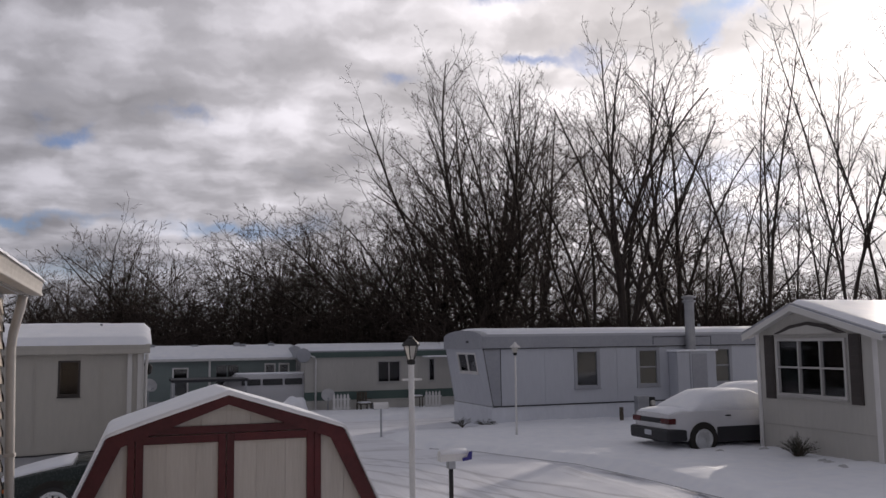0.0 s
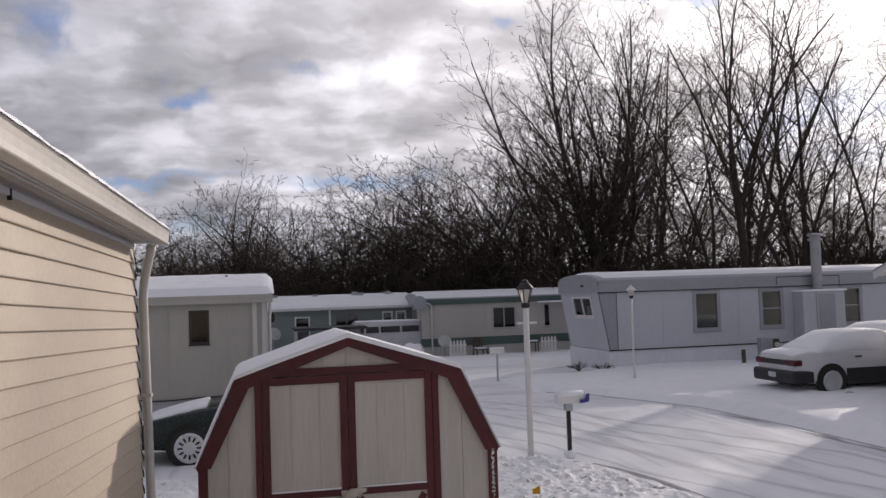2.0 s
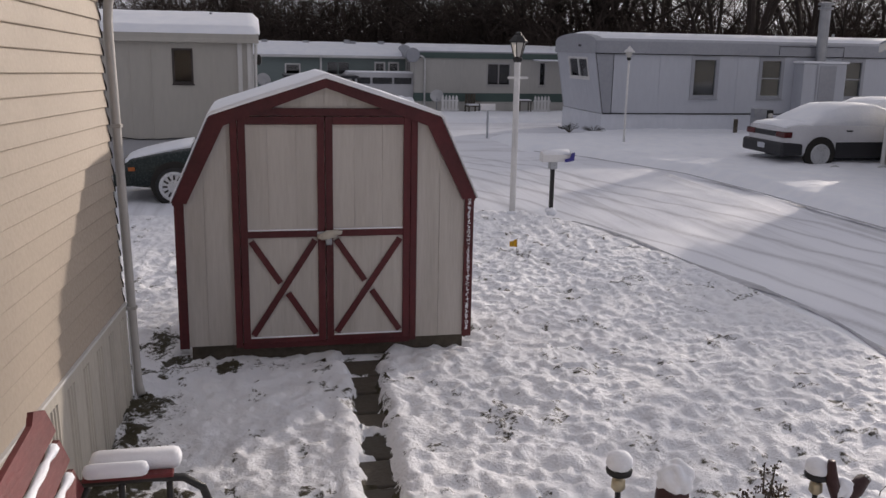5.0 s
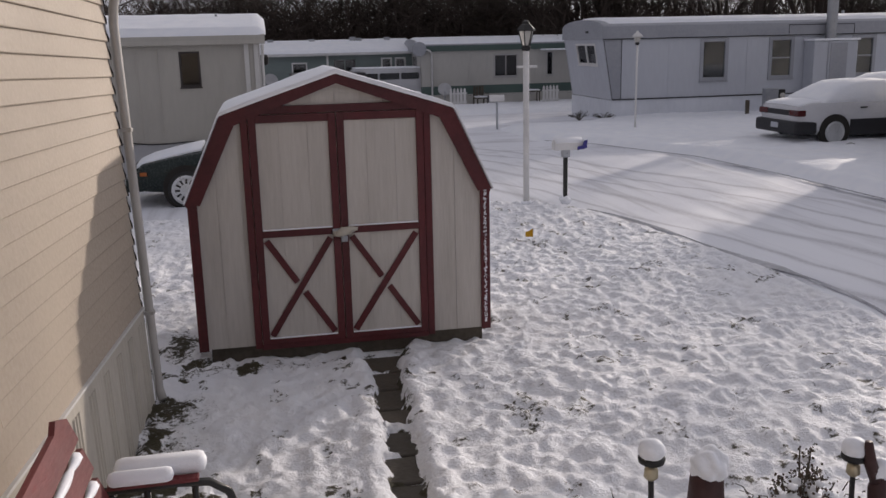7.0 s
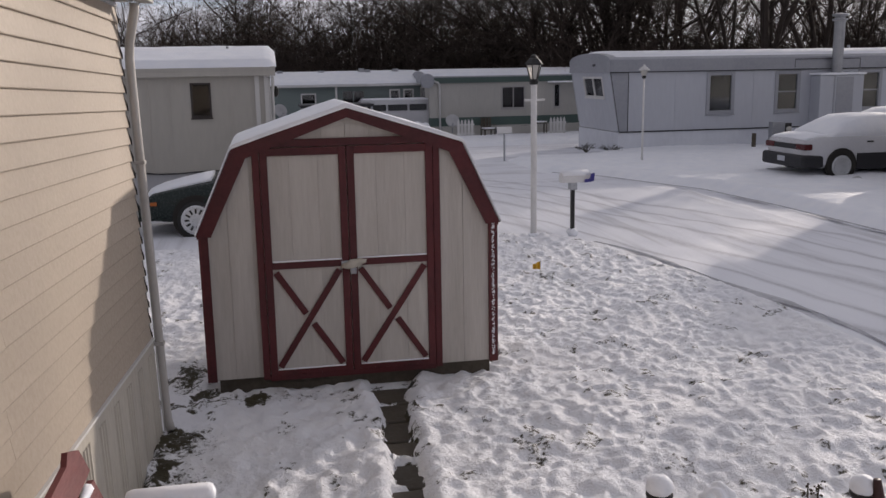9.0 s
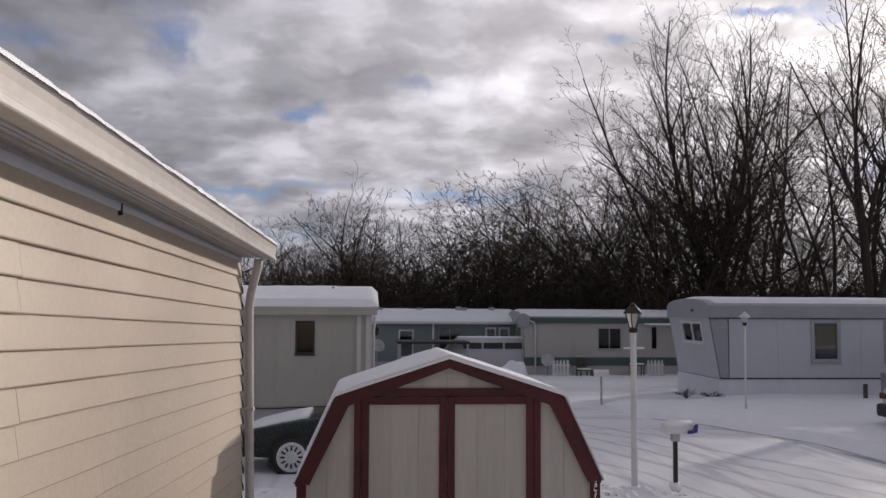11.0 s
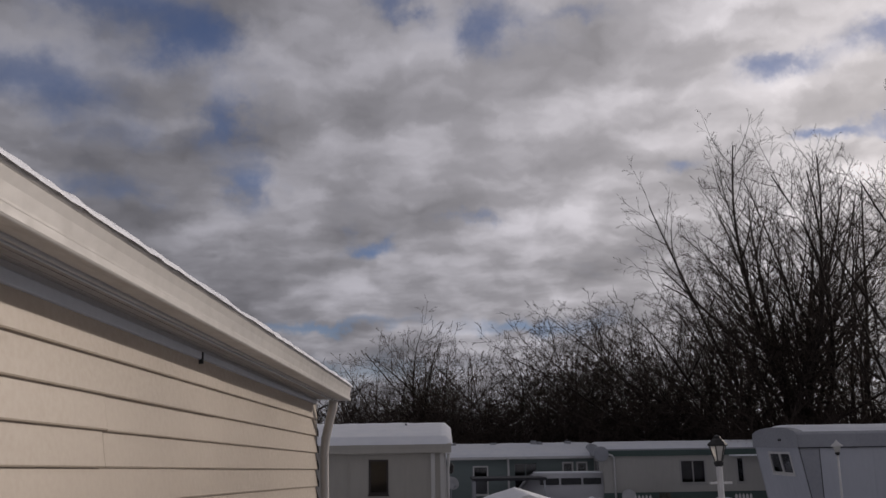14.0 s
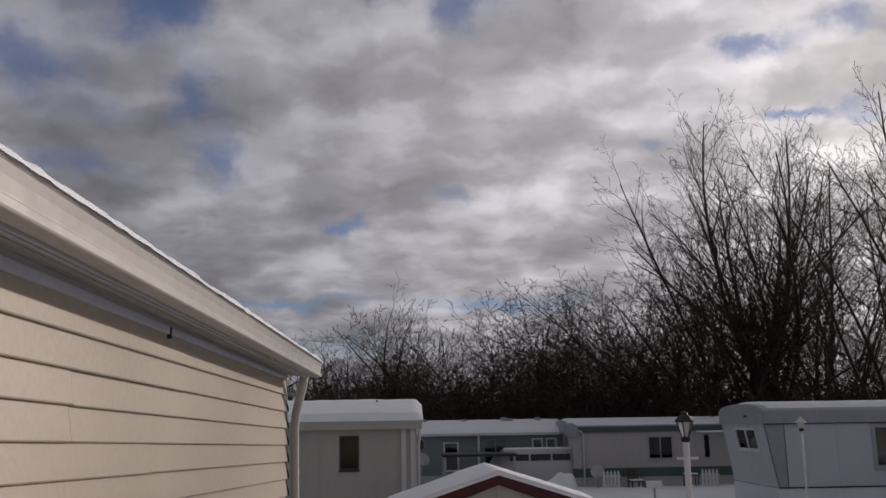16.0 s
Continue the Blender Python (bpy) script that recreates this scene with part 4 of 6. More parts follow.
def shell(parent, x0, x1, y0, y1, z0, z1):
    """A dim room inside: floor, back of the rooms and ceiling board."""
    part("floor", boxed(x0 + 0.11, x1 - 0.11, y0 + 0.11, y1 - 0.11, z0, z0 + 0.04), ROOM, parent)
    part("ceiling_board", boxed(x0 + 0.02, x1 - 0.02, y0 + 0.02, y1 - 0.02, z1 - 0.04, z1), ROOM, parent)
    part("room_wall", boxed(x0 + 0.11, x1 - 0.11, y0 + 1.9, y0 + 1.95, z0, z1 - 0.04), ROOM, parent)


# beige home behind the shed
home = thing("mobile_home", "beige mobile home with a thick snowy roof", "mobile home", (0, 0, 0), group="mobile homes")
x0, x1, y0, y1 = -11.5, 0.22, 19.3, 23.4
S, N_, W_, E_ = facade("south", y0), facade("north", y1), facade("west", x0), facade("east", x1)
op = (-1.33, -0.955, 1.72, 2.385)
wall(S, x0, x1, 0.60, 2.52, [op], HOME_BEIGE, home)
window(S, *op, home, 1, 1, SHUTTER, 0.025, 0.015, label="narrow dark window")
wall(E_, y0 + 0.1, y1, 0.60, 2.52, [], HOME_BEIGE, home)
wall(W_, y0 + 0.1, y1, 0.60, 2.52, [], HOME_BEIGE, home)
wall(N_, x0, x1, 0.60, 2.52, [], HOME_BEIGE, home)
shell(home, x0, x1, y0, y1, 0.60, 2.52)
seams(S, np.arange(x0 + 0.4, x1 - 0.3, 0.406), 0.62, 2.50, home, HOME_BEIGE, [op[:2]])
panel("skirting", S, x0, x1, -0.2, 0.588, -0.12, -0.03, GREY_SKIRT, home, "grey skirting panel")
panel("skirting", E_, y0 + 0.1, y1, -0.2, 0.588, -0.12, -0.03, GREY_SKIRT, home)
bm = bmesh.new()
tube(bm, [(x0 + i * 0.35, y0 - 0.03, 0.605 + 0.022 * math.sin(i * 1.3) + 0.015 * math.sin(i * 3.7)) for i in range(34)], 0.012, 6)
part("cable", bm, BLACK_METAL, home, "dark cable along the skirting", smooth=True)
for u in (-0.02, 0.17):
    panel("corner_trim", S, u - 0.045, u + 0.045, 0.58, 2.52, 0.0, 0.03, TRIM_WHITE, home, bevel=0.006)
panel("corner_trim", E_, y0 + 0.0, y0 + 0.09, 0.58, 2.52, 0.0, 0.03, TRIM_WHITE, home, bevel=0.006)
bm = bmesh.new()
tube(bm, [(0.30, y0 - 0.04, 2.50), (0.30, y0 + 0.02, 2.30), (0.285, y0 + 0.06, 2.2), (0.285, y0 + 0.06, 0.1)], 0.035, 8)
part("downspout", bm, TRIM_WHITE, home, smooth=True)
part("eave_gutter", boxed(x0 - 0.1, 0.36, y0 - 0.16, y0 - 0.04, 2.52, 2.61, bevel=0.015), HOME_BEIGE, home)
part("roof", prism([(y0 - 0.16, 2.60), (y1 + 0.16, 2.60), (y1 + 0.16, 2.68), ((y0 + y1) / 2, 3.06), (y0 - 0.16, 2.70)], x1 + 0.14 - x0 + 0.1, "x", x0 - 0.1), HOME_BEIGE, home)
roof_cover("roof_snow", x0 - 0.12, 0.39, y0 - 0.17, y1 + 0.17, lambda X, Y: 2.71 + 0.37 * (1 - np.abs(Y - (y0 + y1) / 2) / ((y1 - y0) / 2 + 0.17)) + 0.035, SNOW, home, 90, 30)
bm = bmesh.new()
tube(bm, [(-0.62, 20.9, 2.9), (-0.62, 20.9, 3.16)], 0.03, 8)
part("vent_pipe", bm, GALV, home, "small roof vent pipe")
# wall lamp on its corner
lamp = thing("wall_lamp", "small black wall lantern beside the corner", "wall lamp", (0.36, y0 + 0.55, 2.18))
part("lamp_body", lathe([(0.02, -0.10), (0.055, -0.06), (0.065, 0.06), (0.02, 0.12)], 8), BLACK_METAL, lamp)
part("bracket", boxed(-0.14, 0.0, -0.015, 0.015, 0.08, 0.11), BLACK_METAL, lamp)

# teal home far behind
home = thing("mobile_home", "teal mobile home with white trimmed windows and snowy roof", "mobile home", (0, 0, 0), group="mobile homes")
x0, x1, y0, y1 = -9.0, 7.75, 44.0, 48.2
b = -0.52
S, E_, W_, N_ = facade("south", y0), facade("east", x1), facade("west", x0), facade("north", y1)
ops = [(1.80, 2.50, 0.30, 1.62), (3.74, 4.84, -0.05, 1.75), (6.05, 6.55, 0.62, 1.75), (6.72, 7.22, 0.62, 1.75)]
wall(S, x0, x1, 0.1, 1.95, ops, HOME_TEAL, home)
for w_ in (W_, E_):
    wall(w_, y0 + 0.1, y1, 0.1, 1.95, [], HOME_TEAL, home)
wall(N_, x0, x1, 0.1, 1.95, [], HOME_TEAL, home)
shell(home, x0, x1, y0, y1, 0.1, 1.95)
window(S, *ops[0], home, 1, 2, POST_WHITE, 0.05, label="white framed sash window")
window(S, *ops[1], home, 2, 1, HOME_TEAL, 0.04, label="white framed glass door")
window(S, *ops[2], home, 1, 2, POST_WHITE, 0.06)
window(S, *ops[3], home, 1, 2, POST_WHITE, 0.06)
panel("skirting", S, x0, x1, b - 0.3, 0.09, -0.1, 0.02, GREY_SKIRT, home, "pale skirting panel")
panel("downspout", S, 3.42, 3.52, b, 1.95, 0.0, 0.08, POST_WHITE, home, bevel=0.02)
part("eave", boxed(x0 - 0.2, x1 + 0.1, y0 - 0.25, y0, 1.92, 2.03, bevel=0.01), POST_WHITE, home)
part("roof", prism([(y0 - 0.25, 2.03), (y1 + 0.25, 2.03), ((y0 + y1) / 2, 2.60)], x1 - x0 + 0.3, "x", x0 - 0.2), HOME_GREY, home)
roof_cover("roof_snow", x0 - 0.2, x1 + 0.1, y0 - 0.26, y1 + 0.26, lambda X, Y: 2.04 + 0.57 * (1 - np.abs(Y - (y0 + y1) / 2) / ((y1 - y0) / 2 + 0.26)), SNOW, home, 70, 24)
for x, h in ((0.9, 0.10), (2.9, 0.08), (5.2, 0.10), (6.6, 0.12), (4.9, 0.16)):
    bm = bmesh.new()
    box(bm, x - 0.14, x + 0.14, 45.7, 46.0, 2.5, 2.62 + h, 0.02)
    part("roof_vent", bm, GALV, home)

# cream home with a green band
home = thing("mobile_home", "cream mobile home with dark green bands and rounded roof", "mobile home", (0, 0, 0), group="mobile homes")
x0, x1, y0, y1 = 7.55, 22.0, 41.5, 45.2
S, W_, E_, N_ = facade("south", y0), facade("west", x0), facade("east", x1), facade("north", y1)
ops = [(10.98, 12.12, 0.80, 1.82), (13.52, 13.86, 0.80, 1.90)]
wall(S, x0, x1, -0.02, 2.02, ops, HOME_CREAM, home)
wop = (42.6, 43.8, 0.7, 1.85)
wall(W_, y0 + 0.1, y1, -0.02, 2.02, [wop], HOME_CREAM, home)
wall(E_, y0 + 0.1, y1, -0.02, 2.02, [], HOME_CREAM, home)
wall(N_, x0, x1, -0.02, 2.02, [], HOME_CREAM, home)
shell(home, x0, x1, y0, y1, -0.02, 2.02)
window(S, *ops[0], home, 2, 1, FRAME, 0.05, curtain=0.0, label="wide two pane window")
window(S, *ops[1], home, 1, 1, FRAME, 0.05)
window(W_, *wop, home, 2, 1, FRAME, 0.06)
seams(S, np.arange(x0 + 0.6, x1, 0.813), 0.45, 2.0, home, HOME_CREAM, [o[:2] for o in ops])
panel("band", S, x0 - 0.01, x1, 0.05, 0.44, 0.0, 0.014, STRIPE, home, "dark green painted band")
panel("band", W_, y0 + 0.015, y1, 0.05, 0.44, 0.0, 0.012, STRIPE, home)
panel("skirting", S, x0, x1, -0.9, -0.03, -0.1, -0.01, HOME_CREAM, home, "pale skirting panel")
panel("skirting", W_, y0 + 0.1, y1, -0.9, -0.03, -0.1, -0.01, HOME_CREAM, home)
panel("fascia", S, x0, x1, 2.02, 2.27, 0.0, 0.10, STRIPE, home, "dark green fascia band")
arc = [(y0 - 0.08, 2.28)] + [((y0 + y1) / 2 - math.cos(a) * ((y1 - y0) / 2 + 0.08), 2.28 + 0.30 * math.sin(a)) for a in np.linspace(0.1, math.pi - 0.1, 14)] + [(y1 + 0.08, 2.28), (y1 + 0.06, 2.02), (y0 - 0.05, 2.02)]
part("roof", prism(arc, x1 - x0 + 0.2, "x", x0 - 0.2), HOME_GREY, home)
bm = lathe([(0.02, -0.02), (0.30, -0.02), (0.33, 0.0), (0.33, 0.16), (0.30, 0.20), (0.02, 0.22)], 20)
bmesh.ops.transform(bm, matrix=pose(7.42, 41.35, 2.14, 90, 0, 0), verts=bm.verts)
part("roof_scroll", bm, HOME_GREY, home, "rounded metal roof end")
roof_cover("roof_snow", x0 - 0.2, x1, y0 - 0.09, y1 + 0.09, lambda X, Y: 2.30 + 0.30 * np.sqrt(np.clip(1 - (np.abs(Y - (y0 + y1) / 2) / ((y1 - y0) / 2 + 0.09)) ** 2, 0, 1)), SNOW, home, 60, 26, lump=0.01)
bm = bmesh.new()
tube(bm, [(7.75, 41.38, 2.12), (7.95, 41.40, 2.05), (8.02, 41.43, 1.95), (8.02, 41.43, -0.4)], 0.045, 8)
part("downspout", bm, POST_WHITE, home, smooth=True)
part("porch_roof", boxed(13.2, 15.5, 40.6, 41.46, 1.96, 2.03, bevel=0.02), SNOW, home, "snow on a small awning")

# white home with the raked end
home = thing("mobile_home", "white mobile home with raked end and grey rounded fascia", "mobile home", (0, 0, 0), group="mobile homes")
x0, x1, y0, y1 = 11.32, 27.0, 27.2, 30.9
S, N_, E_ = facade("south", y0), facade("north", y1), facade("east", x1)
ops = [(13.98, 14.92, 1.06, 2.37), (16.37, 17.24, 1.06, 2.37), (19.36, 20.22, 1.06, 2.37), (23.0, 24.0, 1.06, 2.37)]
wall(S, x0, x1, 0.56, 2.42, ops, HOME_WHITE, home)
wall(N_, x0, x1, 0.56, 2.42, [], HOME_WHITE, home)
wall(E_, y0 + 0.1, y1 - 0.1, 0.56, 2.42, [], HOME_WHITE, home)
shell(home, x0, x1, y0, y1, 0.56, 2.42)
for k, o in enumerate(ops):
    window(S, *o, home, 1, 1 if k == 0 else 2, HOME_GREY, 0.10, 0.03, curtain=1.0, label="grey framed window with pale curtain")
seams(S, [12.9, 15.6, 18.9, 21.8, 25.2], 0.58, 2.40, home, HOME_WHITE, [o[:2] for o in ops])
# raked end: leans out towards its top
bot, tip = 11.04, 10.72


def rake(v):
    return bot + (tip - bot) * (v - 0.56) / (2.42 - 0.56)


for yy_ in (y0, y1 - 0.1):
    part("cheek_panel", prism([(bot, 0.56), (x0 - 0.012, 0.56), (x0 - 0.012, 2.42), (tip, 2.42)], 0.1, "y", yy_), HOME_GREY, home, "grey wedge shaped side panel")
bm = bmesh.new()
yo = [(28.0, 29.75, 1.62, 2.28)]
cu = sorted({y0 + 0.103, y1 - 0.103, 28.0, 29.75})
cv = sorted({0.56, 2.42, 1.62, 2.28})
for a_, b_ in zip(cu, cu[1:]):
    for c_, d_ in zip(cv, cv[1:]):
        if not (a_ >= 28.0 and b_ <= 29.75 and c_ >= 1.62 and d_ <= 2.28):
            q = [(rake(c_), a_, c_), (rake(c_), b_, c_), (rake(d_), b_, d_), (rake(d_), a_, d_)]
            lo_ = [bm.verts.new(p) for p in q]
            hi_ = [bm.verts.new((p[0] + 0.08, p[1], p[2])) for p in q]
            bm.faces.new(lo_)
            bm.faces.new(hi_[::-1])
            for k in range(4):
                bm.faces.new((lo_[k], hi_[k], hi_[(k + 1) % 4], lo_[(k + 1) % 4]))
bmesh.ops.remove_doubles(bm, verts=bm.verts, dist=1e-5)
bmesh.ops.recalc_face_normals(bm, faces=bm.faces)
part("end_wall", bm, HOME_WHITE, home, "white end wall leaning outward")
lean = math.atan2(bot - tip, 2.42 - 0.56)
M = Matrix.Translation((rake(1.62) - 0.004, 0, 1.62)) @ Matrix.Rotation(-lean, 4, "Y") @ Matrix(((0, 0, -1, 0), (1, 0, 0, 0), (0, 1, 0, 0), (0, 0, 0, 1)))
window(M, 28.0, 29.75, 0.0, 0.67, home, 2, 1, POST_WHITE, 0.05, 0.02, label="white framed end window")
for a_, t_ in ((0.562, 0.03), ):
    panel("trim_strip", S, bot, x1, a_ - 0.02, a_ + 0.02, 0.0, 0.02, CAR_GREY, home, "dark strip above the skirting")
bm = bmesh.new()
tube(bm, [(bot + 0.0, y0 - 0.006, 0.56), (tip + 0.0, y0 - 0.006, 2.42)], 0.009, 6)
tube(bm, [(x0, y0 - 0.006, 0.56), (x0, y0 - 0.006, 2.42)], 0.008, 6)
part("edge_strip", bm, CAR_GREY, home, "dark edge strips")
panel("skirting", S, 11.0, x1, -0.4, 0.54, -0.1, -0.015, PALE_SKIRT, home, "white skirting panel")
panel("skirting", facade("west", 11.02), y0 + 0.1, y1, -0.4, 0.54, -0.1, 0.0, PALE_SKIRT, home)
panel("fascia", S, tip - 0.04, x1, 2.42, 2.80, -0.04, 0.05, HOME_GREY, home, "grey metal fascia")
panel("fascia_strip", S, tip - 0.04, x1, 2.405, 2.435, 0.045, 0.06, CAR_GREY, home)
arc = [(y0 - 0.05, 2.42), (y0 - 0.05, 2.78)] + [((y0 + y1) / 2 - math.cos(a) * ((y1 - y0) / 2 + 0.02), 2.80 + 0.24 * math.sin(a)) for a in np.linspace(0.15, math.pi - 0.15, 14)] + [(y1 + 0.05, 2.78), (y1 + 0.05, 2.42)]
part("roof_end", prism(arc, 0.06, "x", tip - 0.05), HOME_GREY, home, "grey rounded roof end")
part("roof", prism(arc, x1 - tip - 0.02, "x", tip + 0.012), HOME_GREY, home)
part("number_plate_blank", boxed(tip - 0.06, tip - 0.05, 28.4, 28.65, 2.62, 2.69), CAR_GREY, home, "small dark plate")
roof_cover("roof_snow", tip + 0.15, x1, y0 + 0.05, y1 - 0.05, lambda X, Y: 2.80 + 0.24 * np.sqrt(np.clip(1 - (np.abs(Y - (y0 + y1) / 2) / ((y1 - y0) / 2 + 0.02)) ** 2, 0, 1)), SNOW, home, 90, 26, lump=0.008)
bx = part("chimney_box", boxed(17.62, 19.18, y0 - 0.55, y0 - 0.004, -0.1, 2.22, bevel=0.02), HOME_WHITE, home, "boxed chimney breast")
part("batten", boxed(18.1, 18.14, y0 - 0.565, y0 - 0.552, 0.0, 2.2), HOME_GREY, bx)
part("recess_panel", boxed(18.2, 18.8, y0 - 0.566, y0 - 0.553, 0.0, 2.15), HOME_GREY, bx)
part("chimney_cap", boxed(17.56, 19.24, y0 - 0.60, y0 + 0.0, 2.225, 2.29, bevel=0.015), SNOW, bx, "snow on the chimney breast")
part("flue", lathe([(0.17, 2.29), (0.17, 3.92), (0.24, 3.93), (0.24, 3.99), (0.16, 4.0), (0.16, 4.06), (0.25, 4.07), (0.25, 4.13), (0.05, 4.17)], 16, center=(18.36, y0 - 0.28)), GALV, home, "galvanised chimney flue with cap", smooth=False)
bm = bmesh.new()
tube(bm, [(17.0, y0 - 0.06, 2.48), (17.0, y0 - 0.06, 2.74), (19.35, y0 - 0.06, 2.74), (19.35, y0 - 0.06, 2.45)], 0.012, 6)
part("conduit", bm, CAR_GREY, home)
bm = bmesh.new()
tube(bm, [(19.9, 28.6, 2.9), (19.9, 28.6, 3.2)], 0.05, 8)
part("roof_vent", bm, GALV, home)

# pale home with the bay window and shutters
home = thing("mobile_home", "pale mobile home with brown shutters and low gable", "mobile home", (0, 0, 0), group="mobile homes")
x0, x1, ya, yb = 14.5, 28.0, 14.75, 18.5
W_, S, N_, E_ = facade("west", x0), facade("south", ya), facade("north", yb), facade("east", x1)
yp = (ya + yb) / 2 + 0.32
op = (15.60, 17.78, 1.32, 2.62)
wall(W_, ya, yb, 0.62, 2.78, [op], HOME_CREAM, home)
wall(S, x0 + 0.1, x1, 0.62, 2.78, [], HOME_CREAM, home)
wall(N_, x0 + 0.1, x1, 0.62, 2.78, [], HOME_CREAM, home)
wall(E_, ya + 0.1, yb - 0.1, 0.62, 2.78, [], HOME_CREAM, home)
part("floor", boxed(x0 + 0.11, x1 - 0.11, ya + 0.11, yb - 0.11, 0.62, 0.66), ROOM, home)
part("room_wall", boxed(x0 + 2.2, x0 + 2.25, ya + 0.11, yb - 0.11, 0.66, 2.74), ROOM, home)
part("ceiling_board", boxed(x0 + 0.11, x1 - 0.11, ya + 0.11, yb - 0.11, 2.74, 2.78), ROOM, home)
# the curtain here is a pale sheet added to imitate sky reflected in the panes
window(W_, *op, home, 3, 2, FRAME, 0.05, 0.05, curtain=1.0, label="pale framed window of six panes")
shut = [(15.16, 15.50), (17.88, 18.22)]
for a_, b_ in shut:
    sh = panel("shutter", W_, a_, b_, 1.22, 2.72, 0.0, 0.03, SHUTTER, home, "brown louvred shutter", bevel=0.004)
    for k in range(14):
        panel("slat", W_, a_ + 0.04, b_ - 0.04, 1.30 + k * 0.098, 1.375 + k * 0.098, 0.031, 0.042, SHUTTER, sh)
part("gable", prism([(ya - 0.02, 2.781), (yb + 0.02, 2.781), (yp, 3.36)], 0.10, "x", x0), HOME_CREAM, home)
bm = prism([(15.55, 2.74), (17.85, 2.74), (17.3, 2.93), (16.7, 3.01), (16.1, 2.93)], 0.04, "x", x0 - 0.045)
part("window_hood", bm, SHUTTER, home, "dark arched hood over the window")
bm = prism([(15.75, 2.735), (17.65, 2.735), (17.2, 2.86), (16.7, 2.93), (16.2, 2.86)], 0.03, "x", x0 - 0.08)
part("hood_panel", bm, HOME_CREAM, home)
panel("skirting", W_, ya, yb, -0.3, 0.615, -0.1, -0.02, HOME_CREAM, home, "pale skirting panel")
panel("skirting", S, x0 + 0.1, x1, -0.3, 0.615, -0.1, -0.02, HOME_CREAM, home)
panel("skirting", N_, x0 + 0.1, x1, -0.3, 0.615, -0.1, -0.02, HOME_CREAM, home)
panel("corner_trim", W_, ya - 0.02, ya + 0.10, -0.1, 2.78, 0.0, 0.03, POST_WHITE, home, bevel=0.005)
panel("corner_trim", W_, yb - 0.10, yb + 0.02, -0.1, 2.78, 0.0, 0.03, POST_WHITE, home, bevel=0.005)
for a_, b_ in (((ya - 0.40, 2.70), (yp, 3.40)), ((yp, 3.40), (yb + 0.22, 2.74))):
    d = Vector((b_[0] - a_[0], b_[1] - a_[1])).normalized()
    q = Vector((-d.y, d.x)) * 0.10
    part("rake_board", prism([a_, b_, (b_[0] + q.x * 0.0, b_[1] - 0.15), (a_[0], a_[1] - 0.13)], 0.05, "x", x0 - 0.28), TRIM_WHITE, home)
    part("roof_panel", prism([a_, b_, (b_[0], b_[1] + 0.05), (a_[0], a_[1] + 0.05)], x1 - x0 + 0.4, "x", x0 - 0.28), HOME_GREY, home)
    part("soffit", prism([(a_[0], a_[1] - 0.10), (b_[0], b_[1] - 0.10), (b_[0], b_[1] - 0.09), (a_[0], a_[1] - 0.09)], 0.22, "x", x0 - 0.23), TRIM_WHITE, home)
roof_cover("roof_snow", x0 - 0.29, x1, ya - 0.42, yb + 0.24, lambda X, Y: np.where(Y < yp, np.interp(Y, [ya - 0.40, yp], [2.75, 3.45]), np.interp(Y, [yp, yb + 0.22], [3.45, 2.79])) + 0.0, SNOW, home, 60, 40, lump=0.01)


# ---- vehicles ----
def loft(stations, cap=True):
    """A closed skin through rings of equal length."""
    bm = bmesh.new()
    rings = [[bm.verts.new(p) for p in ring] for ring in stations]
    n_ = len(rings[0])
    for a, b in zip(rings, rings[1:]):
        for k in range(n_):
            bm.faces.new((a[k], a[(k + 1) % n_], b[(k + 1) % n_], b[k]))
    if cap:
        bm.faces.new(rings[0][::-1])
        bm.faces.new(rings[-1])
    bmesh.ops.recalc_face_normals(bm, faces=bm.faces)
    return bm


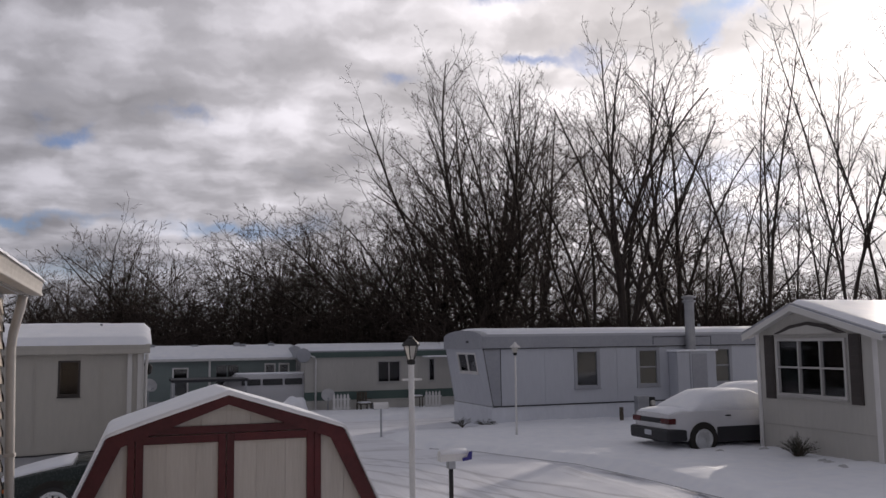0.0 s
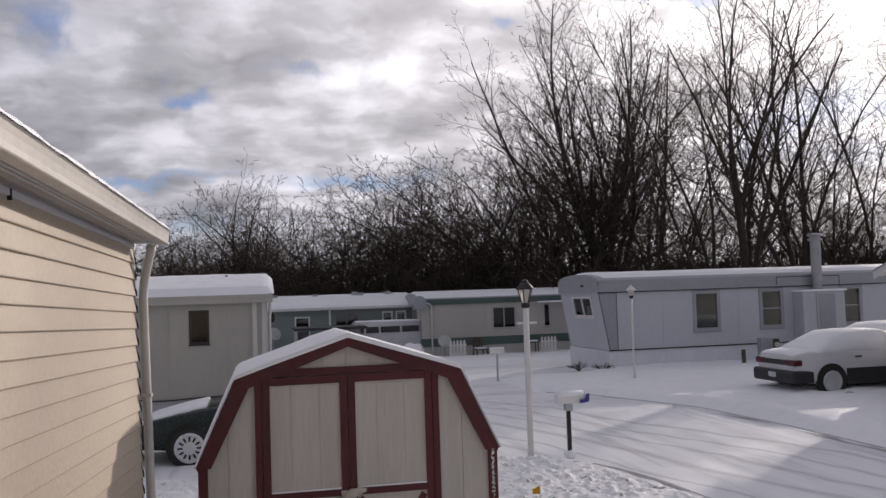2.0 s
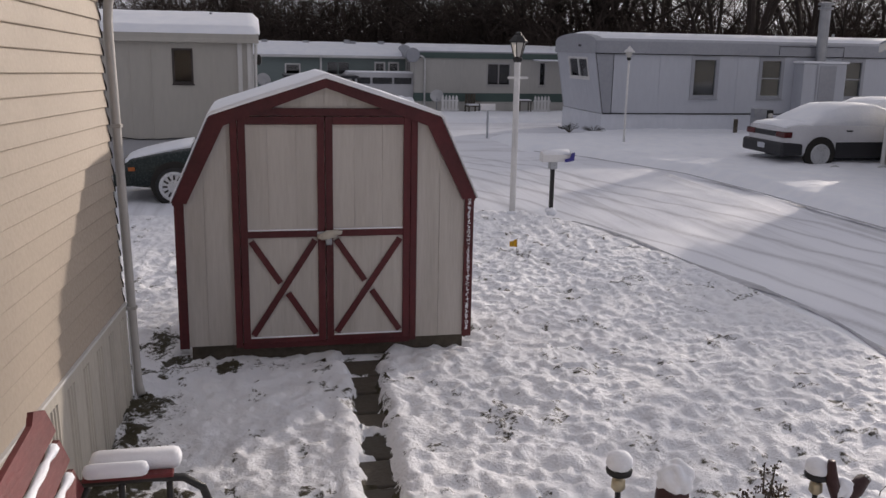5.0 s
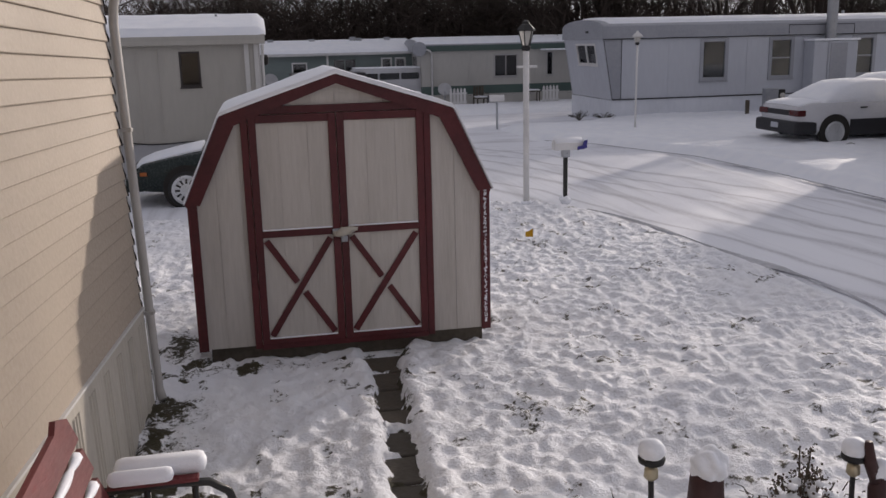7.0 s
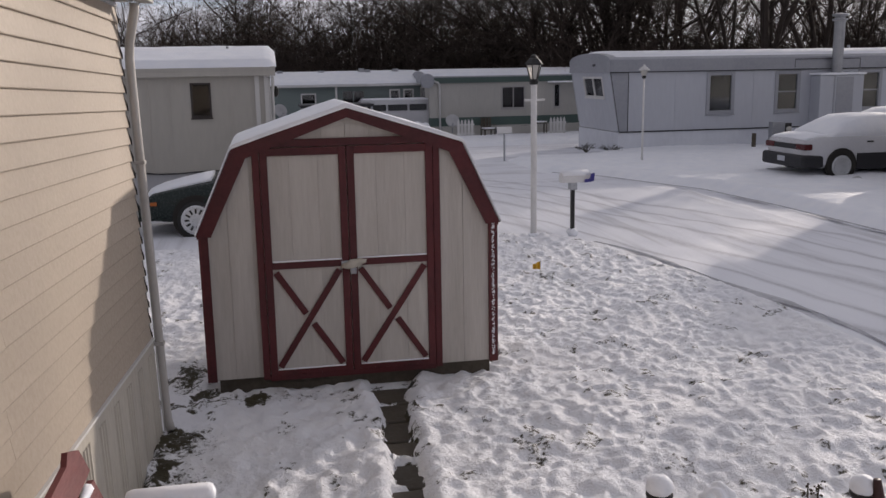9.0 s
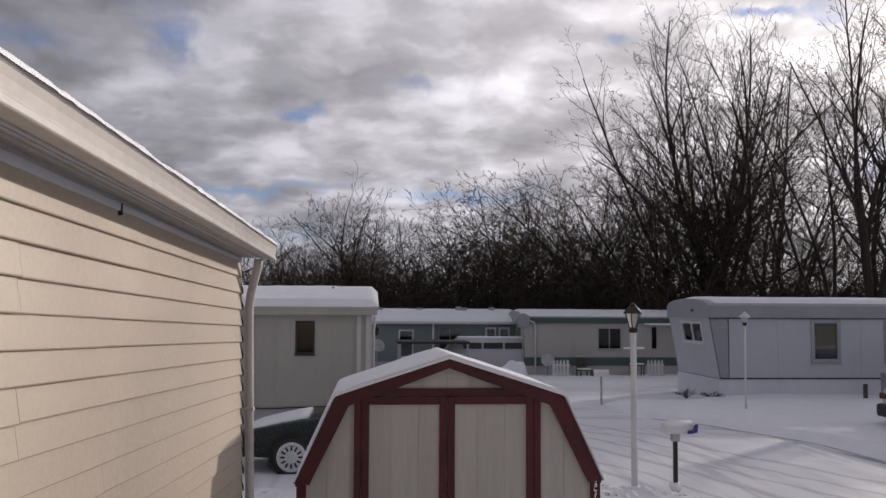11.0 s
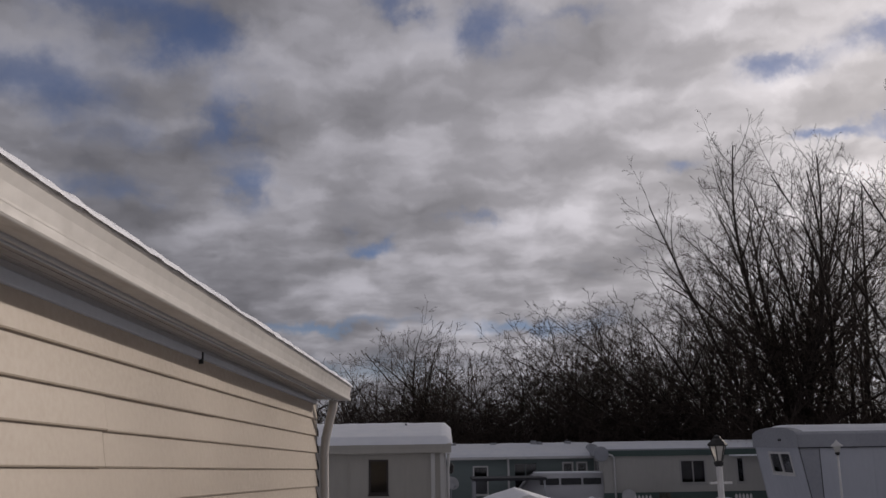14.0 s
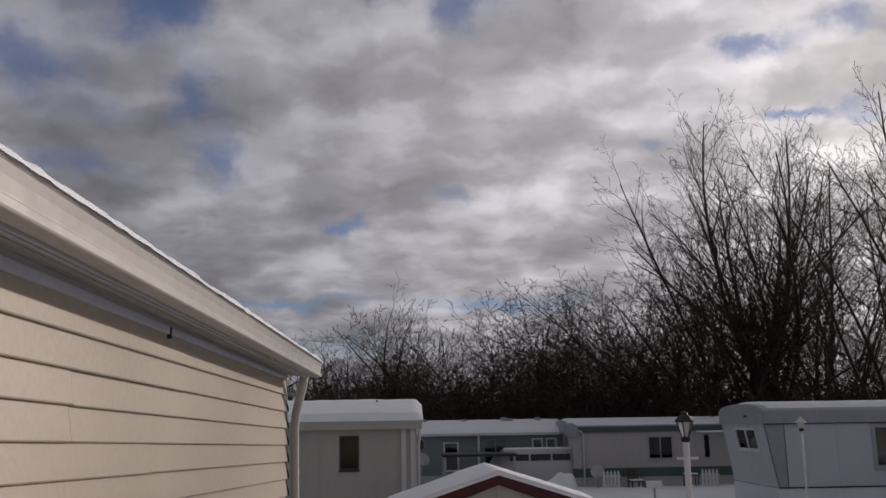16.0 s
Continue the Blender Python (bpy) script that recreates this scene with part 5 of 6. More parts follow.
def car(at, turn, label, paint, lower, length=4.75, back=0.0, snow=True, tail=True, glass_snow=True, group="parked cars", name="car", height=1.38, cover=False):
    """A saloon car: nose to +x, standing on z = 0 of its own frame."""
    c = thing(name, label, "car", at, turn, group)
    k, h = length / 4.75, height / 1.38
    hw = 0.88
    # lower body
    st = [(-2.36, 0.50, 0.74, 0.66), (-2.30, 0.34, 0.92, 0.80), (-1.95, 0.27, 0.985, 0.86), (-1.2, 0.24, 1.00, hw), (0.0, 0.23, 0.985, hw), (0.95, 0.24, 0.95, hw), (1.6, 0.26, 0.86, 0.86), (2.10, 0.30, 0.76, 0.80), (2.33, 0.38, 0.66, 0.68), (2.38, 0.46, 0.60, 0.62)]
    rings = []
    for x, zb, zt, wd in st:
        zm = zb + (zt - zb) * 0.62
        rings.append([(x * k, s * wd * f, z) for s, f, z in ((-1, 0.90, zb), (-1, 1.0, zb + 0.10), (-1, 1.0, zm), (-1, 0.955, zt - 0.035), (-1, 0.86, zt), (-1, 0.0, zt + 0.02), (1, 0.86, zt), (1, 0.955, zt - 0.035), (1, 1.0, zm), (1, 1.0, zb + 0.10), (1, 0.90, zb), (1, 0.0, zb))])
    body = part("body", loft(rings), paint, c, smooth=True)
    # cabin
    cab = []
    for x, zt, wt in ((-1.72, 1.00, 0.70), (-1.15, 1.27, 0.62), (-0.85, 1.345, 0.585), (-0.3, 1.38, 0.58), (0.20, 1.355, 0.585), (0.42, 1.31, 0.60), (1.22, 0.955, 0.74)):
        zt, x = zt * h, x - back
        wb = 0.80 if -1.6 < x < 1.1 else 0.76
        cab.append([(x * k, -wb, 0.93), (x * k, -wt - 0.02, zt - 0.05), (x * k, -wt + 0.08, zt), (x * k, 0, zt + 0.02), (x * k, wt - 0.08, zt), (x * k, wt + 0.02, zt - 0.05), (x * k, wb, 0.93), (x * k, 0, 0.90)])
    part("cabin", loft(cab), paint, c, smooth=True)
    for s in (-1, 1):
        for nm, poly in (("rear_window", [(-1.36, 1.02), (-0.62, 1.02), (-0.62, 1.28), (-1.02, 1.27)]), ("front_window", [(-0.54, 1.02), (0.80, 1.02), (0.32, 1.27), (-0.54, 1.29)])):
            bm = bmesh.new()
            lay = lambda z: s * (0.80 + (0.615 - 0.80) * min(1, (z - 0.93) / (1.31 * h - 0.93)) + 0.012)
            f = [bm.verts.new(((x - back) * k, lay(1.02 + (z - 1.02) * h), 1.02 + (z - 1.02) * h)) for x, z in poly]
            g2 = [bm.verts.new(v.co - Vector((0, s * 0.02, 0))) for v in f]
            bm.faces.new(f)
            bm.faces.new(g2[::-1])
            for i in range(4):
                bm.faces.new((f[i], g2[i], g2[(i + 1) % 4], f[(i + 1) % 4]))
            bmesh.ops.recalc_face_normals(bm, faces=bm.faces)
            part(nm, bm, CAR_GLASS, c)
        part("side_cladding", boxed(-1.02 * k, 1.02 * k, s * 0.885 - 0.012, s * 0.885 + 0.012, 0.23, 0.60, bevel=0.008), lower, c)
        for x in (-0.75, 0.35):
            part("door_handle", boxed(x * k, x * k + 0.16, s * 0.872 - 0.012, s * 0.872 + 0.022, 0.845, 0.875, bevel=0.008), BLACK_METAL, c)
        part("door_mirror", boxed(0.72 * k, 0.86 * k, s * 0.93 - 0.07, s * 0.93 + 0.07, 0.96, 1.08, bevel=0.03), paint, c)
    part("rear_bumper", boxed(-2.44 * k, -1.86 * k, -0.875, 0.875, 0.28, 0.58, bevel=0.06), lower, c)
    part("front_bumper", boxed(2.08 * k, 2.45 * k, -0.78, 0.78, 0.30, 0.52, bevel=0.06), lower, c)
    if tail:
        for s in (-1, 1):
            part("tail_light", boxed(-2.375 * k, -2.16 * k, s * 0.64 - 0.19, s * 0.64 + 0.185, 0.69, 0.83, bevel=0.02), TAIL, c)
        part("light_band", boxed(-2.372 * k, -2.3 * k, -0.44, 0.44, 0.70, 0.82, bevel=0.01), CAR_GREY, c)
        part("plate", boxed(-2.452 * k, -2.442 * k, -0.15, 0.15, 0.40, 0.52), HOME_WHITE, c, "blank pale number plate")
    for s in (-1, 1):
        part("head_light", boxed(2.16 * k, 2.36 * k, s * 0.52 - 0.17, s * 0.52 + 0.17, 0.56, 0.67, bevel=0.02), LAMP_GLASS, c)
        part("side_marker", boxed(2.05 * k, 2.16 * k, s * 0.81 - 0.012, s * 0.81 + 0.02, 0.57, 0.63, bevel=0.006), AMBER, c)
    for x in (-1.42, 1.42):
        for s in (-1, 1):
            m_ = pose(x * k, s * 0.80, 0.315, 90, 0, 0)
            part("wheel_arch", lathe([(0.30, -0.05), (0.385, -0.05), (0.385, 0.075), (0.30, 0.075)], 24), DARK, c, m=pose(x * k, s * 0.82, 0.345, 90, 0, 0))
            wh = part("wheel", lathe([(0.20, -0.09), (0.29, -0.095), (0.312, -0.07), (0.312, 0.07), (0.29, 0.095), (0.20, 0.09)], 28), RUBBER, c, m=m_, smooth=True)
            sg = -s
            part("rim", lathe([(0.205, sg * 0.055), (0.215, sg * 0.098), (0.19, sg * 0.100), (0.17, sg * 0.075), (0.06, sg * 0.085), (0.045, sg * 0.10), (0.01, sg * 0.102)], 24), ALLOY, wh, m=m_)
            part("wheel_cover", lathe([(0.245, sg * 0.09), (0.25, sg * 0.105), (0.21, sg * 0.118), (0.19, sg * 0.112), (0.08, sg * 0.122), (0.01, sg * 0.125)], 24), ALLOY, wh, "pale frosted wheel cover", m=m_)
            for q in range(0 if cover else 12):
                a = q * math.tau / 12
                bm = boxed(0.11, 0.19, -0.016, 0.016, -0.006, 0.006)
                bmesh.ops.transform(bm, matrix=m_ @ Matrix.Translation((0, 0, sg * 0.116)) @ Matrix.Rotation(a, 4, "Z"), verts=bm.verts)
                part("slot", bm, BLACK_METAL, wh)
    if snow:
        sk = []
        for x, zt, wt in ((-1.80, 0.99, 0.66), (-1.68, 1.06, 0.70), (-1.15, 1.315, 0.62), (-0.85, 1.395, 0.60), (-0.3, 1.43, 0.59), (0.20, 1.41, 0.59), (0.42, 1.365, 0.60), (1.18, 1.02, 0.73), (1.30, 0.96, 0.70)):
            zt, x = zt * h, x - back
            low_ = zt - 0.10 if not glass_snow else min(zt - 0.06, 0.93 + 0.09 * max(0.0, x - 0.2))
            wl = 0.80 + (wt - 0.80) * min(1, (low_ - 0.93) / max(0.05, zt - 0.93)) + 0.03
            wig = 0.015 * math.sin(x * 9)
            sk.append([(x * k, -wl, low_ - 0.02 + wig), (x * k, -wt - 0.03, zt - 0.05), (x * k, -wt + 0.06, zt + wig), (x * k, 0, zt + 0.035), (x * k, wt - 0.06, zt - wig), (x * k, wt + 0.03, zt - 0.05), (x * k, wl, low_ - 0.02 - wig), (x * k, 0, low_ - 0.04)])
        part("roof_snow", loft(sk), SNOW, c, "snow on roof and windows", smooth=True)
        for xs_, wd in (([(-2.30, 0.935), (-2.22, 0.975), (-1.95, 1.015), (-1.70, 1.03), (-1.6, 1.0)], 0.74), ([(1.15, 0.985), (1.35, 0.955), (1.7, 0.885), (2.05, 0.80), (2.22, 0.735)], 0.70)):
            sk = []
            for x, zt in xs_:
                sk.append([(x * k, -wd, zt - 0.05), (x * k, -wd * 0.9, zt + 0.004), (x * k, 0, zt + 0.035), (x * k, wd * 0.9, zt + 0.004), (x * k, wd, zt - 0.05), (x * k, 0, zt - 0.08)])
            part("lid_snow", loft(sk), SNOW, c, "snow on the lid", smooth=True)
    return c


car((14.45, 19.70, -0.07), 0, "white and charcoal saloon car covered in snow", CAR_WHITE, CAR_GREY, length=4.6, height=1.40, cover=True)
car((17.6, 22.3, -0.05), 0, "snow covered pale car behind the saloon", CAR_WHITE, CAR_GREY)
car((0.30, 16.55, -0.14), 180, "dark green saloon car with snow on bonnet", CAR_GREEN, CAR_GREEN, length=4.7, back=0.42, glass_snow=False, tail=True, height=1.32)

# white van and a snowed in car before the teal home
van = thing("van", "white high roofed van with dark window band", "van", (5.45, 42.6, -0.60), 180, "parked cars")
rings = []
for x, zb, zt, wd in ((-2.3, 0.4, 1.75, 0.85), (-2.2, 0.3, 1.9, 0.93), (0.9, 0.3, 1.9, 0.93), (1.3, 0.3, 1.6, 0.92), (1.7, 0.3, 1.12, 0.90), (2.3, 0.35, 1.0, 0.85), (2.4, 0.45, 0.85, 0.78)):
    rings.append([(x, s * wd * f, z) for s, f, z in ((-1, 0.95, zb), (-1, 1, zb + 0.15), (-1, 1, min(1.1, zt * 0.75)), (-1, 0.86, zt - 0.05), (-1, 0.78, zt), (1, 0.78, zt), (1, 0.86, zt - 0.05), (1, 1, min(1.1, zt * 0.75)), (1, 1, zb + 0.15), (1, 0.95, zb))])
part("body", loft(rings), CAR_WHITE, van, smooth=True)
part("roof_snow", boxed(-2.2, 0.9, -0.75, 0.75, 1.89, 1.96, bevel=0.03), SNOW, van, smooth=True)
for s in (-1, 1):
    for a_, b_ in ((-2.0, -1.2), (-1.1, -0.2), (-0.1, 0.75)):
        part("side_window", boxed(a_, b_, s * 0.87 - 0.05, s * 0.87 + 0.045, 1.42, 1.70, bevel=0.02), CAR_GLASS, van)
part("rear_window", boxed(-2.36, -2.22, -0.72, 0.72, 1.22, 1.66, bevel=0.02), CAR_GLASS, van)
part("rear_bumper", boxed(-2.42, -2.2, -0.85, 0.85, 0.42, 0.58, bevel=0.03), CAR_GREY, van)
for s in (-1, 1):
    part("tail_light", boxed(-2.34, -2.2, s * 0.82 - 0.06, s * 0.82 + 0.06, 0.85, 1.15, bevel=0.01), TAIL, van)
for x in (-1.5, 1.55):
    for s in (-1, 1):
        part("wheel", lathe([(0.2, -0.1), (0.33, -0.1), (0.33, 0.1), (0.2, 0.1)], 20), RUBBER, van, m=pose(x, s * 0.85, 0.33, 90, 0, 0))
heap_ = bmesh.new()
bmesh.ops.create_icosphere(heap_, subdivisions=4, radius=1.0)
for v_ in heap_.verts:
    k_ = 1 + 0.22 * noise.noise(v_.co * 1.7)
    v_.co = Vector((v_.co.x * 0.95 * k_, v_.co.y * 0.7 * k_, max(-0.05, v_.co.z * 1.05 * k_)))
heap_ob = tagged(part("snow_heap", heap_, SNOW, smooth=True), "rounded heap of snow beside the far van", "snow heap")
heap_ob.matrix_world = pose(6.62, 39.2, -0.5) @ Matrix.Diagonal((0.78, 0.8, 0.85, 1))
carport = thing("carport", "dark flat carport roof on thin posts", "carport", (3.2, 41.2, -0.52))
part("roof", boxed(-1.6, 1.6, -1.3, 1.3, 1.62, 1.74, bevel=0.02), CAR_GREY, carport)
for x in (-1.5, 1.5):
    for y in (-1.2, 1.2):
        part("post", boxed(x - 0.04, x + 0.04, y - 0.04, y + 0.04, 0.0, 1.62), GALV, carport)


# ---- trees ----
class Growth:
    """Collects tapered tubes of many branches, by thickness, for one mesh each."""

    def __init__(self):
        self.v, self.f = [], []

    def limb(self, pts, radii, sides):
        base = len(self.v)
        for i, p in enumerate(pts):
            a, b = pts[max(i - 1, 0)], pts[min(i + 1, len(pts) - 1)]
            d = (b - a).normalized()
            u = d.orthogonal().normalized()
            q = d.cross(u)
            for k in range(sides):
                t = k * math.tau / sides
                self.v.append(tuple(p + (u * math.cos(t) + q * math.sin(t)) * radii[i]))
        for i in range(len(pts) - 1):
            for k in range(sides):
                o, n_ = base + i * sides, base + (i + 1) * sides
                self.f.append((o + k, o + (k + 1) % sides, n_ + (k + 1) % sides, n_ + k))


def spike(self, a, b, r):
    """A last twig: three sides that run to a point."""
    base, d = len(self.v), (b - a).normalized()
    u = d.orthogonal().normalized()
    q = d.cross(u)
    self.v += [tuple(a + (u * math.cos(k * math.tau / 3) + q * math.sin(k * math.tau / 3)) * r) for k in range(3)] + [tuple(b)]
    self.f += [(base + k, base + (k + 1) % 3, base + 3) for k in range(3)]


Growth.spike = spike


def bough(rng, wood, twigs, p, d, length, r, level, spec):
    """A bending bough that tapers to its tip and bears side boughs all along, down to the last twigs."""
    last = level >= spec["levels"]
    steps = max(2, min(9, int(length / (0.9 if level == 0 else 0.55)))) if not last else 2
    pts, ways = [p.copy()], [d.copy()]
    bend = Vector((rng.gauss(0, 0.05), rng.gauss(0, 0.05), 0))
    for i in range(steps):
        j = spec["jitter"] * (0.6 if level == 0 else 0.9 + 0.15 * level)
        d = (d + bend + Vector((rng.gauss(0, j), rng.gauss(0, j), rng.gauss(0, j) * 0.6 + spec["up"][min(level, 3)]))).normalized()
        p = p + d * (length / steps)
        pts.append(p.copy())
        ways.append(d.copy())
    thin = spec["thin"]
    radii = [max(thin, r * (1 - 0.80 * (i / steps) ** 0.9)) for i in range(steps + 1)]
    (wood if level < 2 else twigs).limb(pts, radii, 6 if level == 0 else 4 if level == 1 else 3)
    if last:
        for _ in range(spec["spikes"]):
            f = rng.uniform(0.1, 1.0) * steps
            k = min(steps - 1, int(f))
            at = pts[k].lerp(pts[k + 1], f - k)
            u = ways[k].orthogonal().normalized()
            u.rotate(Matrix.Rotation(rng.uniform(0, math.tau), 3, ways[k]))
            a = radians(rng.uniform(20, 50))
            e = ways[k] * math.cos(a) + u * math.sin(a) + Vector((0, 0, 0.15))
            twigs.spike(at, at + e.normalized() * length * rng.uniform(0.30, 0.62), thin)
        return
    count = max(2, int(length * spec["dense"][min(level, 2)] * rng.uniform(0.85, 1.15)))
    turn = rng.uniform(0, math.tau)
    for i in range(count):
        f = spec["bare"][min(level, 2)] + (0.98 - spec["bare"][min(level, 2)]) * (i + rng.uniform(0.1, 0.9)) / count
        k = min(steps - 1, int(f * steps))
        at = pts[k].lerp(pts[k + 1], f * steps - k)
        w_ = ways[k + 1]
        u = w_.orthogonal().normalized()
        turn += 2.4 + rng.uniform(-0.6, 0.6)
        u.rotate(Matrix.Rotation(turn, 3, w_))
        a = radians(spec["angle"] * rng.uniform(0.65, 1.3))
        reach = length * spec["ratio"][min(level, 2)] * (1.05 - 0.62 * f) * rng.uniform(0.65, 1.25)
        here = radii[k] + (radii[k + 1] - radii[k]) * (f * steps - k)
        bough(rng, wood, twigs, at, w_ * math.cos(a) + u * math.sin(a), max(0.35, reach), max(thin, here * rng.uniform(0.42, 0.62)), level + 1, spec)


def tree_meshes(seed, height, stems=3, fan=14.0, spec=None, lean=(0, 0), name="tree"):
    """Trunk with limbs, and crown of twigs, as two meshes; root at the origin."""
    base = dict(jitter=0.06, up=(0.03, 0.05, 0.03, 0.02), angle=38, levels=3, thin=0.0065, girth=0.0125, first=0.17, dense=(1.2, 1.9, 3.0), bare=(0.16, 0.18, 0.15), ratio=(0.40, 0.42, 0.45), spikes=4)
    base.update(spec or {})
    rng = random.Random(seed)
    wood, twigs = Growth(), Growth()
    foot = Vector((0, 0, -0.3))
    trunk_way = Vector((lean[0], lean[1], 1)).normalized()
    trunk = height * base["first"] * rng.uniform(0.85, 1.15)
    r0 = height * base["girth"]
    top_ = foot + trunk_way * trunk
    mid_ = foot.lerp(top_, 0.5) + Vector((rng.gauss(0, 0.08), rng.gauss(0, 0.08), 0))
    wood.limb([foot, mid_, top_], [r0 * 1.25, r0 * 1.02, r0 * 0.95], 8)
    for q in range(stems):
        az = q * math.tau / stems + rng.uniform(-0.5, 0.5)
        f = radians(fan) * rng.uniform(0.55, 1.3) * (1.0 if stems > 1 else 0.25)
        d = Vector((math.sin(f) * math.cos(az) + lean[0], math.sin(f) * math.sin(az) + lean[1], math.cos(f))).normalized()
        start = foot.lerp(top_, rng.uniform(0.55, 1.0)) if q else top_
        bough(rng, wood, twigs, start, d, height * rng.uniform(0.66, 0.84) * (1.0 if q else 1.05), r0 * (0.88 if stems == 1 else rng.uniform(0.50, 0.72)), 0, base)
    tall = sorted(v_[2] for v_ in twigs.v)[int(len(twigs.v) * 0.985)] / height
    out = []
    for nm, g_, mat in ((name + "_wood", wood, BARK), (name + "_twigs", twigs, TWIG)):
        me = bpy.data.meshes.new(nm)
        me.from_pydata((np.array(g_.v) / tall).tolist(), [], g_.f)
        me.materials.append(mat)
        me.polygons.foreach_set("use_smooth", [True] * len(me.polygons))
        out.append(me)
    return out


def plant(meshes, at, label, turn=0.0, scale=1.0, group="bare trees"):
    t = thing("tree", label, "tree", at, turn, group)
    t.scale = (scale,) * 3
    for nm, me in zip(("trunk", "crown"), meshes):
        ob = new(nm, me)
        ob.parent = t
    return t


def polar(az, d):
    return d * math.sin(radians(az)), d * math.cos(radians(az))


def land(y):
    return float(fall(np.array(0.0), np.array(y))) - 0.1


BIG = dict(angle=40, dense=(1.3, 1.7, 2.3), ratio=(0.42, 0.44, 0.46), up=(0.015, 0.05, 0.03, 0.02), thin=0.0068, spikes=4)
SLIM = dict(angle=34, first=0.20, girth=0.0085, dense=(1.3, 1.8, 2.3), ratio=(0.28, 0.44, 0.46), bare=(0.22, 0.12, 0.12), thin=0.0065, spikes=4)
THICK = dict(angle=50, first=0.18, girth=0.011, dense=(1.6, 2.2, 2.8), ratio=(0.48, 0.48, 0.5), jitter=0.09, up=(0.02, 0.02, 0.01, 0.0), spikes=5, thin=0.008)
# azimuth, distance, top elevation, stems, fan, lean, kind
TALL = [(20.7, 54, 15.8, 6, 28, (-0.02, 0), BIG), (22.4, 53, 17.8, 6, 26, (0.0, 0), BIG), (24.8, 55, 15.4, 3, 14, (0.03, 0), BIG), (20.4, 50, 10.0, 4, 30, (0, 0), THICK), (25.8, 50, 11.4, 3, 18, (0.0, 0), BIG),
        (28.6, 43, 14.4, 3, 17, (-0.07, 0), BIG), (30.6, 42, 18.0, 6, 24, (-0.01, 0), BIG), (33.2, 45, 16.8, 5, 18, (0.02, 0), BIG), (35.4, 46, 12.6, 3, 14, (0.02, 0), SLIM),
        (37.4, 47, 16.2, 2, 5, (-0.01, 0), SLIM), (38.9, 46, 17.8, 3, 5, (0.0, 0), SLIM), (40.5, 48, 13.4, 2, 8, (0.0, 0), SLIM), (41.9, 47, 15.4, 2, 8, (0.0, 0), SLIM),
        (43.4, 42, 17.4, 3, 7, (-0.02, 0), SLIM), (45.1, 43, 19.4, 3, 7, (0.01, 0), SLIM), (47.6, 50, 11.0, 3, 14, (0, 0), SLIM), (53, 52, 10.5, 5, 24, (0, 0), BIG), (21.8, 55, 16.8, 5, 22, (0, 0), BIG)]
for k, (az, d, el, stems, fan, lean_, spec) in enumerate(TALL):
    x, y = polar(az, d)
    h = d * math.tan(radians(el)) + 2.7 - land(y)
    kind = "tall bare deciduous tree with many upright limbs" if spec is BIG else "tall slender bare tree with few low limbs" if spec is SLIM else "dark bare tree thick with vines and twigs"
    plant(tree_meshes(100 + k, h, stems, fan, spec, lean_), (x, y, land(y)), kind)

# the rest of the woods: a few grown forms, set out again and again
DOME = dict(angle=44, first=0.22, girth=0.0125, dense=(1.7, 2.3, 2.8), ratio=(0.50, 0.46, 0.48), up=(-0.005, 0.03, 0.02, 0.02), jitter=0.07, spikes=5, thin=0.0065)
UPRIGHT = dict(angle=40, first=0.20, girth=0.0105, dense=(1.7, 2.3, 2.8), ratio=(0.40, 0.44, 0.48), spikes=5, thin=0.0065, jitter=0.07)
FORMS = [tree_meshes(200 + k, 10.0, (5, 6, 6)[k], (38, 42, 34)[k], DOME, name="woods") for k in range(3)] + [tree_meshes(230 + k, 10.0, (3, 4, 3)[k], (18, 24, 16)[k], UPRIGHT, name="woods") for k in range(3)]
FORMS += [tree_meshes(260 + k, 10.0, 5, 34, THICK, name="woods") for k in range(2)]
SKY_AZ = [-16, -9, -5.5, -3.2, -0.6, 2.2, 4.5, 6.5, 9, 10.5, 12, 13.7, 16, 18, 20, 25, 30, 35, 40, 46, 60]
SKY_EL = [4.0, 3.9, 4.2, 5.2, 6.9, 5.2, 5.5, 5.9, 5.6, 6.9, 7.2, 8.3, 8.6, 9.6, 8.8, 7.2, 6.6, 6.4, 6.0, 5.4, 4.6]
rng = random.Random(8)
# azimuth, distance, top elevation, form
slots = [(-0.3, 60, 7.3, 0), (-5.4, 62, 4.4, 3), (-4.4, 64, 4.6, 4), (6.8, 62, 6.2, 4), (5.0, 64, 6.0, 1), (10.0, 58, 7.4, 6), (11.2, 60, 7.2, 7), (13.6, 56, 8.0, 1), (15.4, 57, 8.6, 2), (17.6, 54, 9.0, 0), (8.6, 60, 5.9, 2), (2.4, 66, 5.2, 3),
         (-2.4, 61, 5.4, 2), (1.4, 63, 6.2, 1), (19.4, 53, 8.8, 1), (26.6, 54, 8.0, 2), (34.4, 56, 7.6, 2), (36.2, 56, 6.6, 1)]
for k in range(60):
    az = -18 + 76 * ((k * 0.61803) % 1.0) + rng.uniform(-0.4, 0.4)
    d = rng.uniform(52, 84)
    slots.append((az, d, float(np.interp(az, SKY_AZ, SKY_EL)) * rng.uniform(0.50, 0.95) - (0.2 if d > 70 else 0), (3, 6, 4, 1, 5, 7, 2)[k % 7]))
for k, (az, d, el, form) in enumerate(slots):
    x, y = polar(az, d)
    h = d * math.tan(radians(el)) + 2.7 - land(y)
    plant(FORMS[form], (x, y, land(y)), "bare deciduous tree thick with twigs" if form > 5 else "bare deciduous tree in the woods", rng.uniform(0, 360), max(0.3, h / 10.0), "woods")

